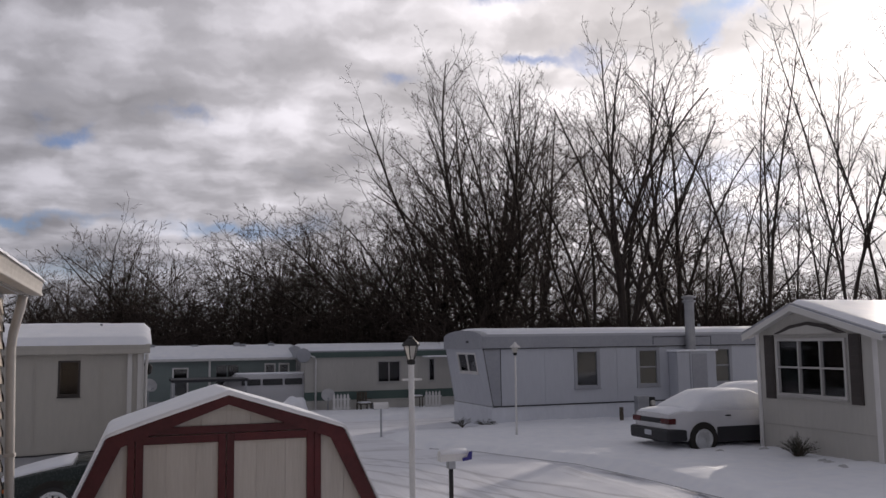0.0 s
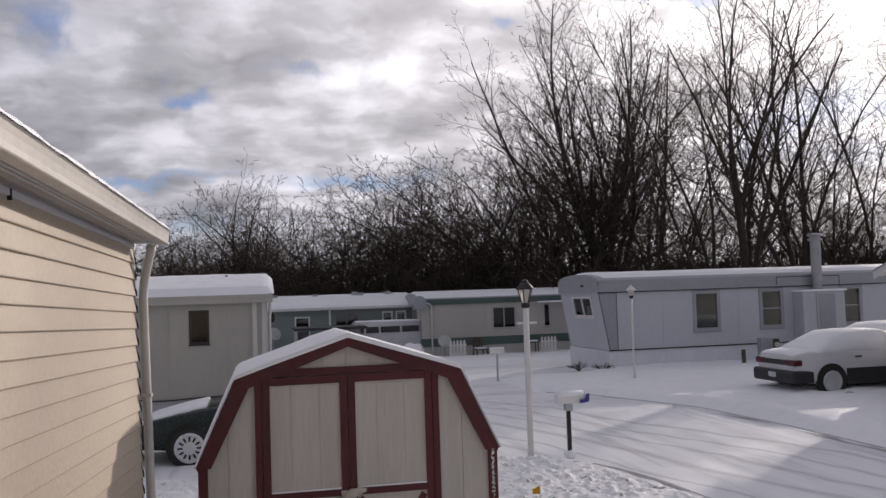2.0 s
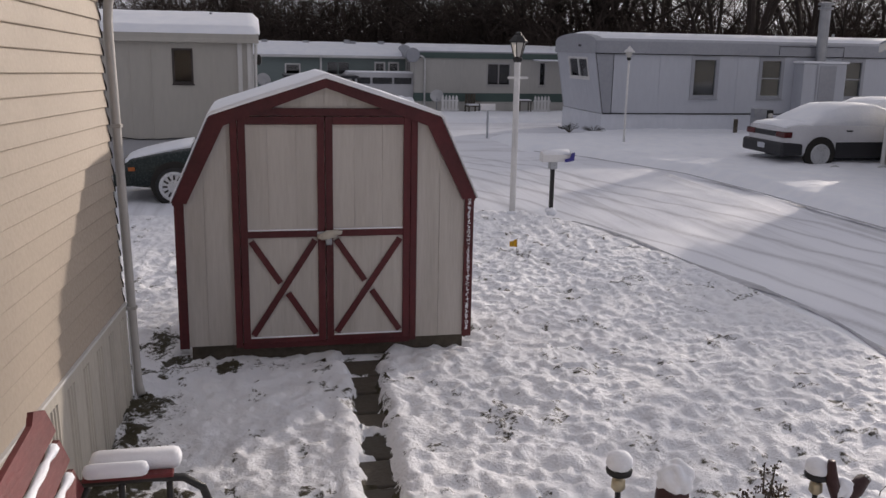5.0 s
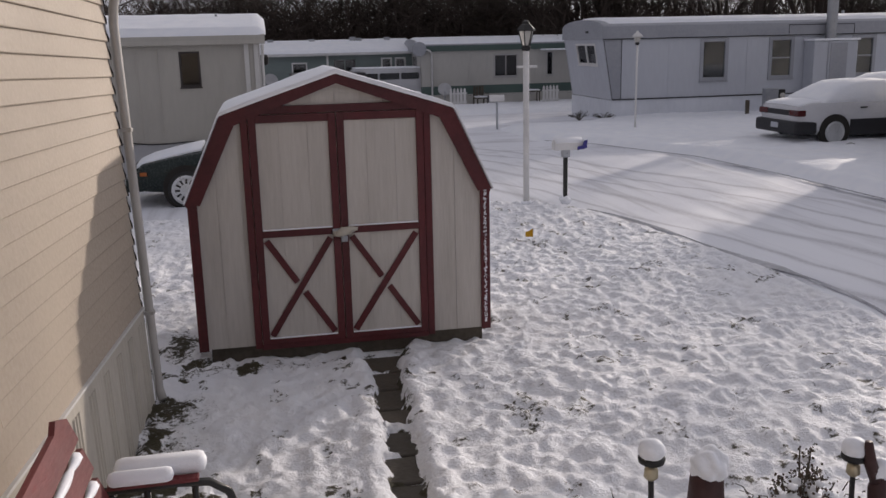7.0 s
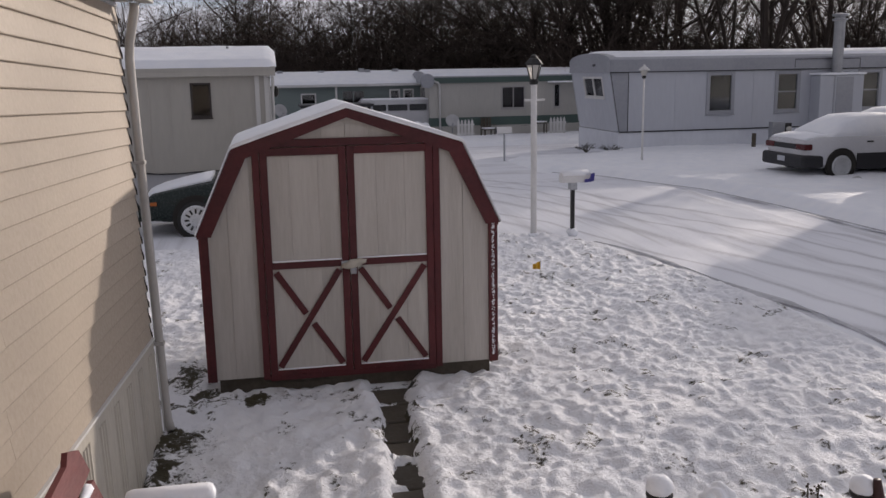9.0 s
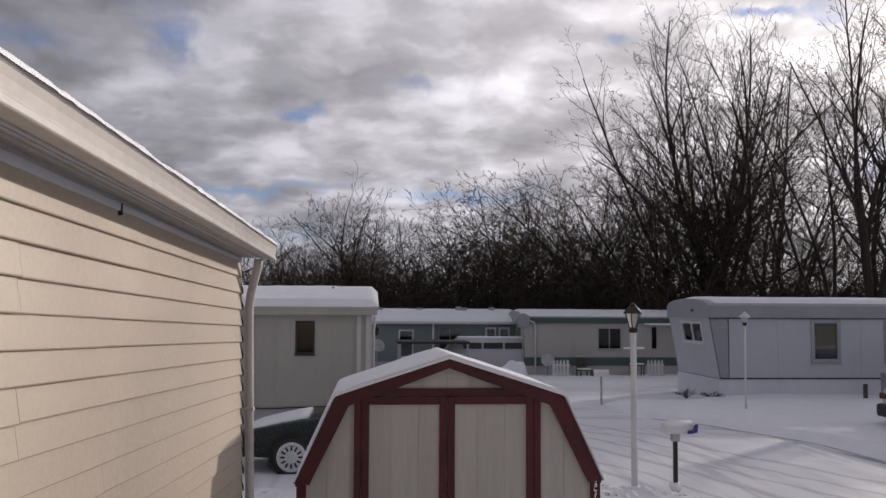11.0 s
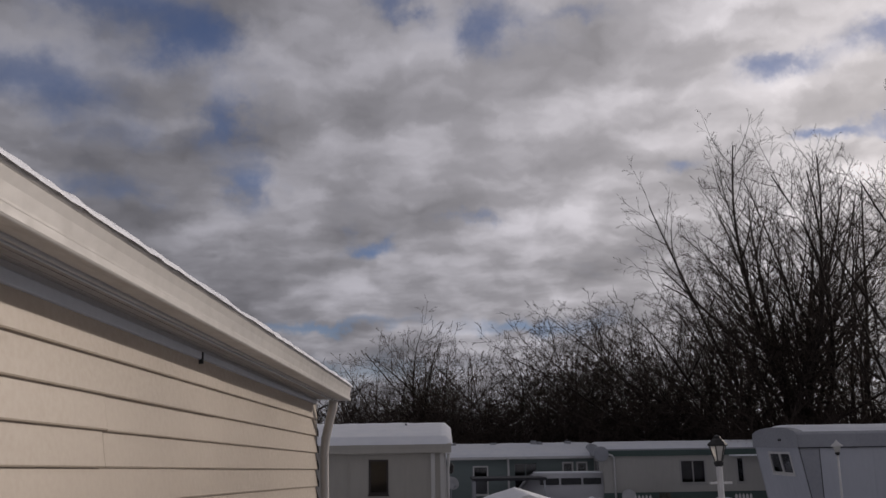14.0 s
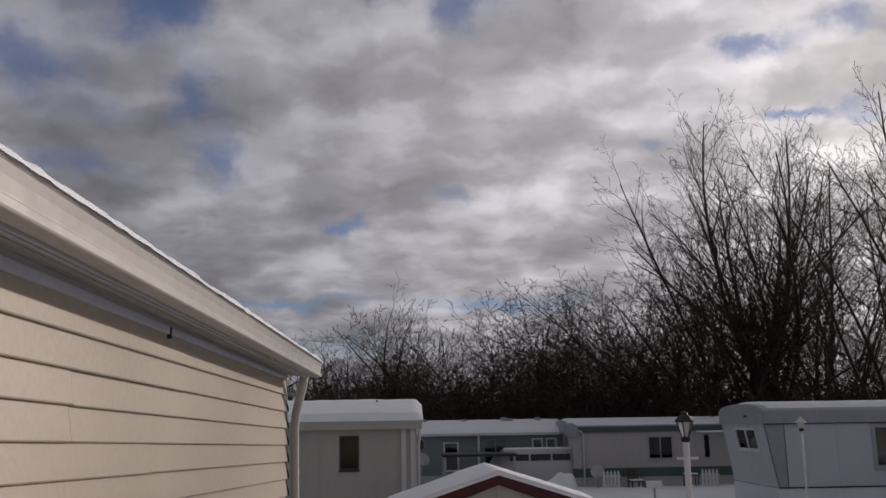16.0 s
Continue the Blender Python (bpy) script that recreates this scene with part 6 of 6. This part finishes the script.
# undergrowth: saplings and brambles too many to count
wood = Growth()
rng = random.Random(17)
for k in range(6600):
    az = rng.uniform(-18, 60)
    d = rng.uniform(50, 74) if az < 17 else rng.uniform(45, 76)
    x, y = polar(az, d)
    hgt = rng.uniform(2.8, 4.8) + (rng.random() ** 2) * (3.0 if az < 19 else 1.6)
    p = Vector((x, y, land(y)))
    d0 = Vector((rng.gauss(0, 0.22), rng.gauss(0, 0.22), 1)).normalized()
    pts = [p, p + d0 * hgt * 0.5, p + d0 * hgt * 0.5 + (d0 + Vector((rng.gauss(0, 0.25), rng.gauss(0, 0.25), 0))).normalized() * hgt * 0.5]
    r0 = rng.uniform(0.024, 0.055)
    wood.limb(pts, [r0, r0 * 0.7, 0.010], 3)
    for q in range(7):
        f = rng.uniform(0.15, 0.95)
        at = pts[0].lerp(pts[1], f * 2) if f < 0.5 else pts[1].lerp(pts[2], f * 2 - 1)
        e = Vector((rng.gauss(0, 0.8), rng.gauss(0, 0.8), rng.uniform(0.1, 1.0))).normalized() * hgt * rng.uniform(0.18, 0.40)
        wood.spike(at, at + e, rng.uniform(0.026, 0.046))
tagged(raw("undergrowth", wood.v, wood.f, BRUSH), "dark tangle of bare saplings and brambles", "undergrowth", kind="stuff")


# ---- posts, boxes and small things ----
def ball(bm, c, r, squash=(1, 1, 1), sub=3, rough=0.0, seed=0.0):
    res = bmesh.ops.create_icosphere(bm, subdivisions=sub, radius=1.0)
    for v_ in res["verts"]:
        k_ = 1 + rough * noise.noise(v_.co * 2.1 + Vector((seed, seed, 0)))
        v_.co = Vector(c) + Vector((v_.co.x * squash[0], v_.co.y * squash[1], v_.co.z * squash[2])) * r * k_
    return bm


# yard lamp
lp = thing("post_lamp", "white post lamp with black lantern head and crossbar", "post lamp", (4.15, 13.65, -0.05))
part("post", lathe([(0.055, 0.0), (0.048, 0.2), (0.046, 2.36), (0.03, 2.40)], 14), POST_WHITE, lp, smooth=True)
part("crossbar", boxed(-0.15, 0.17, -0.018, 0.018, 2.12, 2.155, bevel=0.008), POST_WHITE, lp)
hd = part("lantern_base", lathe([(0.03, 2.36), (0.065, 2.38), (0.075, 2.43), (0.05, 2.45)], 8), BLACK_METAL, lp)
part("lantern_glass", lathe([(0.055, 2.45), (0.115, 2.66)], 6), LAMP_GLASS, lp, "frosted lantern glass")
for q in range(6):
    a = q * math.tau / 6
    bm = bmesh.new()
    tube(bm, [(0.058 * math.cos(a), 0.058 * math.sin(a), 2.45), (0.121 * math.cos(a), 0.121 * math.sin(a), 2.67)], 0.009, 5)
    part("lantern_rib", bm, BLACK_METAL, lp)
part("lantern_roof", lathe([(0.145, 2.66), (0.150, 2.68), (0.085, 2.75), (0.06, 2.765), (0.05, 2.80), (0.012, 2.82)], 6), BLACK_METAL, lp)
bm = bmesh.new()
ball(bm, (0, 0, 0.03), 0.11, (1, 1, 0.6), 3, 0.3)
part("snow_mound", bm, SNOW, lp, smooth=True)

# far yard lamp
lp = thing("post_lamp", "slim white post lamp with white lantern", "post lamp", (10.22, 23.5, -0.02))
part("post", lathe([(0.04, 0.0), (0.03, 0.3), (0.028, 2.28)], 10), POST_WHITE, lp, smooth=True)
part("lantern_base", lathe([(0.04, 2.28), (0.07, 2.33), (0.05, 2.36)], 8), BLACK_METAL, lp)
part("lantern_glass", lathe([(0.06, 2.36), (0.11, 2.50)], 6), LAMP_GLASS, lp)
part("lantern_roof", lathe([(0.16, 2.50), (0.15, 2.53), (0.05, 2.61), (0.02, 2.66)], 6), POST_WHITE, lp)

# mailbox with a blue flag and snow
mb = thing("mailbox", "pale metal mailbox on dark post with blue flag", "mailbox", (4.855, 13.85, -0.06))
part("post", boxed(-0.03, 0.03, -0.03, 0.03, 0.0, 0.80, bevel=0.006), BLACK_METAL, mb)
part("collar", boxed(-0.06, 0.06, -0.06, 0.06, 0.72, 0.84, bevel=0.01), GALV, mb)
sec = [(-0.09, 0.0), (0.09, 0.0), (0.09, 0.10)] + [(0.09 * math.cos(a), 0.10 + 0.09 * math.sin(a)) for a in np.linspace(0.3, math.pi - 0.3, 7)] + [(-0.09, 0.10)]
part("box", prism([(a * 0.9, 0.84 + b_ * 0.85) for a, b_ in sec], 0.46, "x", -0.20), POST_WHITE, mb, smooth=False)
part("door", prism([(a * 0.93, 0.838 + b_ * 0.88) for a, b_ in sec], 0.012, "x", 0.26), POST_WHITE, mb)
part("snow_cap", prism([(-0.08, 0.95), (0.08, 0.95), (0.07, 1.0), (0.03, 1.03), (-0.03, 1.03), (-0.07, 1.0)], 0.44, "x", -0.19), SNOW, mb, smooth=True)
part("flag", prism([(0.16, 0.84), (0.31, 0.86), (0.32, 0.99), (0.27, 0.98), (0.24, 0.90), (0.16, 0.89)], 0.02, "y", -0.125), VIOLET, mb, "blue violet plastic flag")
bm = bmesh.new()
ball(bm, (0, 0, 0.03), 0.09, (1, 1, 0.8), 3, 0.3, 3)
part("snow_mound", bm, SNOW, mb, smooth=True)

# far mailbox
mb = thing("mailbox", "small white mailbox on a thin post", "mailbox", (7.03, 26.2, -0.1))
part("post", boxed(-0.025, 0.025, -0.025, 0.025, 0.0, 0.82), GALV, mb)
part("box", prism([(a, 0.82 + b_) for a, b_ in sec], 0.46, "x", -0.25), POST_WHITE, mb)
part("door", prism([(a * 1.03, 0.82 + b_ * 1.03) for a, b_ in sec], 0.012, "x", -0.263), CAR_GREY, mb)

# marker flag on the lawn
fl = thing("marker_flag", "small yellow marker flag on a wire", "marker flag", (3.40, 10.88, 0.0), 20)
bm = bmesh.new()
tube(bm, [(0, 0, 0), (0.005, 0, 0.2)], 0.003, 5)
part("wire", bm, GALV, fl)
bm = bmesh.new()
X = [(i * 0.11 / 6, 0.012 * math.sin(i * 1.1)) for i in range(7)]
lo_ = [bm.verts.new((-x, y, 0.085 + 0.02 * x / 0.11)) for x, y in X]
hi_ = [bm.verts.new((-x, y, 0.185 - 0.02 * x / 0.11)) for x, y in X]
for i in range(6):
    bm.faces.new((lo_[i], lo_[i + 1], hi_[i + 1], hi_[i]))
bmesh.ops.solidify(bm, geom=bm.faces, thickness=0.002)
part("flag", bm, YELLOW, fl)


def picket(at, count, label):
    f = thing("picket_fence", label, "fence", at, 0, "picket fences")
    for i in range(count):
        part("picket", prism([(i * 0.16, 0.0), (i * 0.16 + 0.10, 0.0), (i * 0.16 + 0.10, 0.82), (i * 0.16 + 0.05, 0.9), (i * 0.16, 0.82)], 0.02, "y", 0.0), POST_WHITE, f)
    for z_ in (0.22, 0.62):
        part("rail", boxed(-0.03, count * 0.16, 0.022, 0.05, z_, z_ + 0.07), POST_WHITE, f)
    return f


picket((8.62, 40.4, -0.50), 5, "short white picket fence panel in snow")
picket((13.0, 40.4, -0.50), 5, "short white picket fence panel by the awning")


def garden_chair(at, turn, label):
    c = thing("garden_chair", label, "chair", at, turn, "garden chairs")
    for i in range(4):
        part("back_slat", boxed(-0.26 + i * 0.135, -0.26 + i * 0.135 + 0.10, 0.22, 0.25, 0.40, 0.95), WOOD_OLD, c)
    part("seat", boxed(-0.28, 0.28, -0.25, 0.25, 0.38, 0.43, bevel=0.01), WOOD_OLD, c)
    part("seat_snow", boxed(-0.26, 0.26, -0.23, 0.2, 0.43, 0.50, bevel=0.03), SNOW, c)
    for x in (-0.25, 0.25):
        for y in (-0.22, 0.22):
            part("leg", boxed(x - 0.025, x + 0.025, y - 0.025, y + 0.025, 0.0, 0.38), WOOD_OLD, c)
        part("arm", boxed(x - 0.05, x + 0.05, -0.26, 0.24, 0.60, 0.63), WOOD_OLD, c)
    return c


garden_chair((10.1, 40.6, -0.50), 10, "dark wooden slatted garden chair by the wall")
tb = thing("side_table", "small dark garden table with snow", "table", (12.6, 40.6, -0.50))
part("tabletop", boxed(-0.35, 0.3, -0.25, 0.25, 0.62, 0.66), WOOD_OLD, tb)
part("table_snow", boxed(-0.32, 0.27, -0.22, 0.22, 0.66, 0.72, bevel=0.03), SNOW, tb)
for x in (-0.28, 0.24):
    for y in (-0.2, 0.2):
        part("leg", boxed(x - 0.02, x + 0.02, y - 0.02, y + 0.02, 0.0, 0.62), WOOD_OLD, tb)

# satellite dishes


def dish(at, turn, r, label):
    d_ = thing("satellite_dish", label, "satellite dish", at, turn)
    bm = lathe([(0.02, 0.0), (r * 0.5, 0.03), (r, 0.12), (r * 0.98, 0.135), (r * 0.5, 0.045), (0.01, 0.015)], 24)
    part("reflector", bm, GREY_SKIRT, d_, smooth=True, m=pose(0, 0, 0.8, 62, 0, 0))
    bm = bmesh.new()
    tube(bm, [(0, 0.06, 0), (0, 0.06, 0.78)], 0.03, 8)
    tube(bm, [(0, 0, 0.5), (0, -0.42, 0.72)], 0.012, 6)
    part("mast", bm, GALV, d_)
    part("receiver", boxed(-0.04, 0.04, -0.48, -0.40, 0.70, 0.76, bevel=0.01), GALV, d_)
    return d_


dish((8.45, 40.7, -0.5), -10, 0.31, "grey satellite dish on a short mast")
dish((0.75, 43.2, 0.05), 20, 0.33, "grey satellite dish beside the teal home")

# meter pedestal and stub post
mt = thing("utility_box", "grey electric meter pedestal in the snow", "utility box", (15.80, 25.9, -0.05))
part("cabinet", boxed(-0.30, 0.12, -0.12, 0.12, 0.0, 0.88, bevel=0.01), GALV, mt)
part("meter_cabinet", boxed(0.13, 0.36, -0.10, 0.12, 0.0, 0.84, bevel=0.01), BLACK_METAL, mt)
part("meter", lathe([(0.08, 0.0), (0.085, 0.06), (0.05, 0.08)], 16), LAMP_GLASS, mt, m=pose(0.245, -0.10, 0.66, 90, 0, 0))
pst = thing("stub_post", "short grey wooden stub post in snow", "post", (14.95, 25.9, -0.05))
part("post", boxed(-0.05, 0.05, -0.05, 0.05, 0.0, 0.55, bevel=0.008), WOOD_OLD, pst)


# shrubs
def shrub(at, r, h, n_leaf, mat, label, seed, twiggy=0, snow=0.0):
    s_ = thing("shrub", label, "shrub", at)
    rg = random.Random(seed)
    g_ = Growth()
    tips = []
    for i in range(30 + twiggy):
        a, t_ = rg.uniform(0, math.tau), rg.uniform(0, 0.9) ** 0.7
        e = Vector((math.cos(a) * t_ * r, math.sin(a) * t_ * r, h * rg.uniform(0.6, 1.15) * (1.05 - 0.5 * t_)))
        midp = e * 0.5 + Vector((0, 0, 0.12 * h))
        g_.limb([Vector((0, 0, 0)), midp, e], [0.008, 0.006, 0.003], 4)
        tips += [midp.lerp(e, q / 9) for q in range(1, 10)]
    raw("stem", g_.v, g_.f, WOOD_OLD, s_)
    vv_, ff_, sv, sf = [], [], [], []
    for i in range(n_leaf):
        c = tips[rg.randrange(len(tips))] + Vector((rg.gauss(0, 0.014), rg.gauss(0, 0.014), rg.gauss(0, 0.014)))
        a, b_, l_ = rg.uniform(0, math.tau), rg.uniform(-0.7, 0.7), rg.uniform(0.009, 0.020)
        d_ = Vector((math.cos(a) * math.cos(b_), math.sin(a) * math.cos(b_), math.sin(b_)))
        q = d_.orthogonal().normalized() * l_ * 0.45
        o = len(vv_)
        vv_ += [tuple(c), tuple(c + d_ * l_ * 0.5 + q), tuple(c + d_ * l_), tuple(c + d_ * l_ * 0.5 - q)]
        ff_.append((o, o + 1, o + 2, o + 3))
    raw("foliage", vv_, ff_, mat, s_)
    if snow:
        bm = bmesh.new()
        for i in range(int(60 * snow)):
            c = tips[rg.randrange(len(tips))]
            ball(bm, c, rg.uniform(0.012, 0.035), (1.2, 1.2, 0.7), 1, 0.3, i)
        tagged(part("snow_clump", bm, SNOW, s_, smooth=True), "small clumps of snow on the twigs", kind="stuff")
    return s_


shrub((10.0, 27.3, -0.05), 0.45, 0.34, 900, GREEN_SHRUB, "low dark shrub in the snow", 1)
shrub((10.6, 26.8, -0.05), 0.42, 0.30, 900, GREEN_SHRUB, "low dark shrub beside the skirting", 2)
shrub((13.95, 16.6, -0.02), 0.50, 0.52, 1600, GREEN_SHRUB, "dark twiggy shrub before the skirting", 3, twiggy=60)
for k, (x, y, r) in enumerate(((14.0, 17.8, 0.12), (13.85, 15.75, 0.10), (13.7, 15.4, 0.12), (13.6, 14.9, 0.09), (12.9, 18.0, 0.10))):
    bm = ball(bmesh.new(), (0, 0, 0), r, (1.2, 1, 0.7), 3, 0.35, k)
    st_ = part("edging_stone", bm, GREY_SKIRT, smooth=True)
    st_.matrix_world = pose(x, y, 0.03)
    tagged(st_, "rough snow dusted edging stone", "stone", "edging stones")

# ---- bench against the house ----
bench = thing("bench", "red slatted garden bench with black iron arms", "bench", (0, 0, 0))
B0, B1 = 2.75, 4.06


def bench_x(z_):
    return -0.49 - (z_ - 0.45) * 0.38


for k, z_ in enumerate((0.93, 0.80, 0.67, 0.54)):
    h_ = 0.105
    bm = bmesh.new()
    ends = [(B0, 0.0), (B1, 0.0)]
    outl = [(B0, z_), (B1 - 0.05 * k * 0.3, z_), (B1 - 0.05 * k * 0.3, z_ + h_ * 0.9), (B1 - 0.12, z_ + h_ * (1.30 if k == 0 else 1.0)), (B1 - 0.20, z_ + h_ * (1.05 if k == 0 else 1.0)), (B0, z_ + h_ * (1.05 if k == 0 else 1.0))]
    a_ = [bm.verts.new((bench_x(q) - 0.012, p, q)) for p, q in outl]
    b_ = [bm.verts.new((bench_x(q) + 0.012, p, q)) for p, q in outl]
    bm.faces.new(a_)
    bm.faces.new(b_[::-1])
    for i in range(len(a_)):
        j = (i + 1) % len(a_)
        bm.faces.new((a_[i], b_[i], b_[j], a_[j]))
    bmesh.ops.recalc_face_normals(bm, faces=bm.faces)
    sl = part("back_slat", bm, BENCH_RED, bench)
    if k:
        sn = bmesh.new()
        tube(sn, [(bench_x(z_ + h_) + 0.010, y_, z_ + h_ * 0.93 + 0.012 * noise.noise((y_ * 7, k, 0))) for y_ in np.arange(B0, B1 - 0.08, 0.04)], [0.020 + 0.012 * noise.noise((y_ * 9, k * 3, 2)) for y_ in np.arange(B0, B1 - 0.08, 0.04)], 7)
        part("slat_snow", sn, SNOW, sl, "ragged snow on the slat", smooth=True)
for k in range(4):
    part("seat_slat", boxed(-0.50 + k * 0.115, -0.40 + k * 0.115, B0, B1, 0.40, 0.425, bevel=0.004), BENCH_RED, bench)
bm = bmesh.new()
X, Y = np.meshgrid(np.linspace(0, 1, 20), np.linspace(0, 1, 50))
cushion = boxed(-0.52, -0.06, B0, B1 - 0.02, 0.425, 0.53, bevel=0.05)
part("seat_snow", cushion, SNOW, bench, "thick snow on the seat", smooth=True)
for y_ in (B0 + 0.02, B1 + 0.04):
    fr = bmesh.new()
    tube(fr, [(-0.60, y_, 0.66), (-0.30, y_, 0.665), (-0.16, y_, 0.655), (-0.08, y_, 0.60), (-0.04, y_, 0.48), (-0.05, y_, 0.30), (-0.03, y_, 0.0)], 0.019, 8)
    tube(fr, [(-0.42, y_, 0.655), (-0.42, y_, 0.42)], 0.016, 8)
    tube(fr, [(-0.22, y_, 0.655), (-0.22, y_, 0.42)], 0.016, 8)
    tube(fr, [(-0.56, y_, 0.64), (-0.60, y_, 0.56), (-0.56, y_, 0.42), (-0.55, y_, 0.2), (-0.62, y_, 0.0)], 0.016, 8)
    tube(fr, [(-0.56, y_, 0.41), (-0.05, y_, 0.41)], 0.016, 8)
    fr_ob = part("iron_side", fr, BLACK_METAL, bench, "black cast iron arm and leg", smooth=True)
    part("arm_rest", boxed(-0.58, -0.20, y_ - 0.03, y_ + 0.03, 0.672, 0.690, bevel=0.006), BENCH_RED, fr_ob)
    part("arm_snow", boxed(-0.575, -0.30, y_ - 0.055, y_ + 0.015, 0.688, 0.755, bevel=0.030), SNOW, fr_ob, "rounded snow on the arm", smooth=True)
    part("arm_snow", boxed(-0.56, -0.17, y_ + 0.022, y_ + 0.13, 0.675, 0.765, bevel=0.036), SNOW, fr_ob, "rounded snow on the arm", smooth=True)


# ---- flower bed before the porch ----
def globe_light(at, label):
    g_ = thing("globe_light", label, "garden light", at, 0, "globe lights")
    bm = bmesh.new()
    tube(bm, [(0.03, 0.02, 0.0), (0, 0, 0.56)], 0.013, 8)
    part("stake", bm, BLACK_METAL, g_)
    part("collar", lathe([(0.018, 0.55), (0.032, 0.565), (0.030, 0.60), (0.022, 0.62)], 14), BRASS, g_, "brass coloured collar", smooth=True)
    part("cap", lathe([(0.02, 0.615), (0.056, 0.635), (0.060, 0.655), (0.045, 0.67)], 20), BLACK_METAL, g_, smooth=True)
    bm = ball(bmesh.new(), (0, 0, 0.69), 0.060, (1, 1, 0.85), 3, 0.08)
    part("snow_cap", bm, SNOW, g_, "round cap of snow", smooth=True)
    return g_


globe_light((1.738, 3.75, 0.05), "black stake light with round snow cap and collar")
globe_light((2.765, 3.78, -0.075), "black stake light with round snow cap behind ornament")

orn = thing("garden_ornament", "red brown carved column ornament capped with snow", "garden ornament", (2.005, 3.75, 0.05))
part("column", lathe([(0.085, 0.0), (0.09, 0.25), (0.082, 0.42), (0.075, 0.52), (0.05, 0.58)], 18), CERAMIC, orn, smooth=True)
bm = ball(bmesh.new(), (0.01, 0, 0.585), 0.085, (0.95, 1, 0.95), 4, 0.28, 4)
part("snow_cap", bm, SNOW, orn, "lumpy cap of snow", smooth=True)
orn = thing("garden_ornament", "dark forked wooden ornament dusted with snow", "garden ornament", (2.858, 3.72, -0.03))
bm = bmesh.new()
tube(bm, [(0.02, 0, 0.0), (0.0, 0, 0.30), (0.0, 0, 0.46), (0.0, 0, 0.52)], [0.035, 0.042, 0.046, 0.03], 10)
tube(bm, [(0.0, 0, 0.48), (-0.055, 0, 0.60), (-0.070, 0, 0.70)], [0.032, 0.030, 0.018], 10)
tube(bm, [(0.0, 0, 0.47), (0.075, 0, 0.545), (0.125, 0, 0.60)], [0.028, 0.040, 0.026], 10)
part("fork", bm, CERAMIC, orn, smooth=True)
bm = bmesh.new()
ball(bm, (0.005, 0.0, 0.555), 0.050, (1.0, 0.9, 1.1), 3, 0.3, 2)
part("snow_cap", bm, SNOW, orn, smooth=True)
shrub((2.52, 3.80, 0.0), 0.33, 0.55, 3000, SHRUB, "olive brown twiggy shrub dusted with snow", 9, twiggy=60, snow=1.6)
for k, (x, y) in enumerate(((1.45, 3.95), (1.88, 3.95), (2.25, 3.72), (3.05, 3.85), (3.35, 3.7), (1.62, 3.55))):
    shrub((x, y, -0.03), 0.20, 0.22, 500, GREEN_SHRUB, "low dark bedding plant under snow", 40 + k, snow=0.7)
rng = random.Random(21)
for k in range(26):
    x, y = rng.uniform(1.3, 4.0), rng.uniform(3.3, 4.35)
    bm = ball(bmesh.new(), (0, 0, 0), rng.uniform(0.05, 0.13), (1.2, 1.1, 0.7), 3, 0.5, k)
    c_ = part("snow_clump", bm, SNOW, smooth=True)
    c_.matrix_world = pose(x, y, 0.03)
    tagged(c_, "clump of snow on the flower bed", "snow clump", "snow clumps")
g_ = Growth()
for k in range(140):
    p = Vector((rng.uniform(1.2, 4.2), rng.uniform(3.2, 4.6), -0.02))
    e = Vector((rng.gauss(0, 0.5), rng.gauss(0, 0.5), 1)).normalized() * rng.uniform(0.04, 0.11)
    g_.limb([p, p + e * 0.6, p + e + Vector((rng.gauss(0, 0.03), rng.gauss(0, 0.03), -0.02))], [0.004, 0.003, 0.002], 4)
tagged(raw("dead_stalks", g_.v, g_.f, SOIL), "dark dead flower stalks in the bed", "dead plants", kind="stuff")
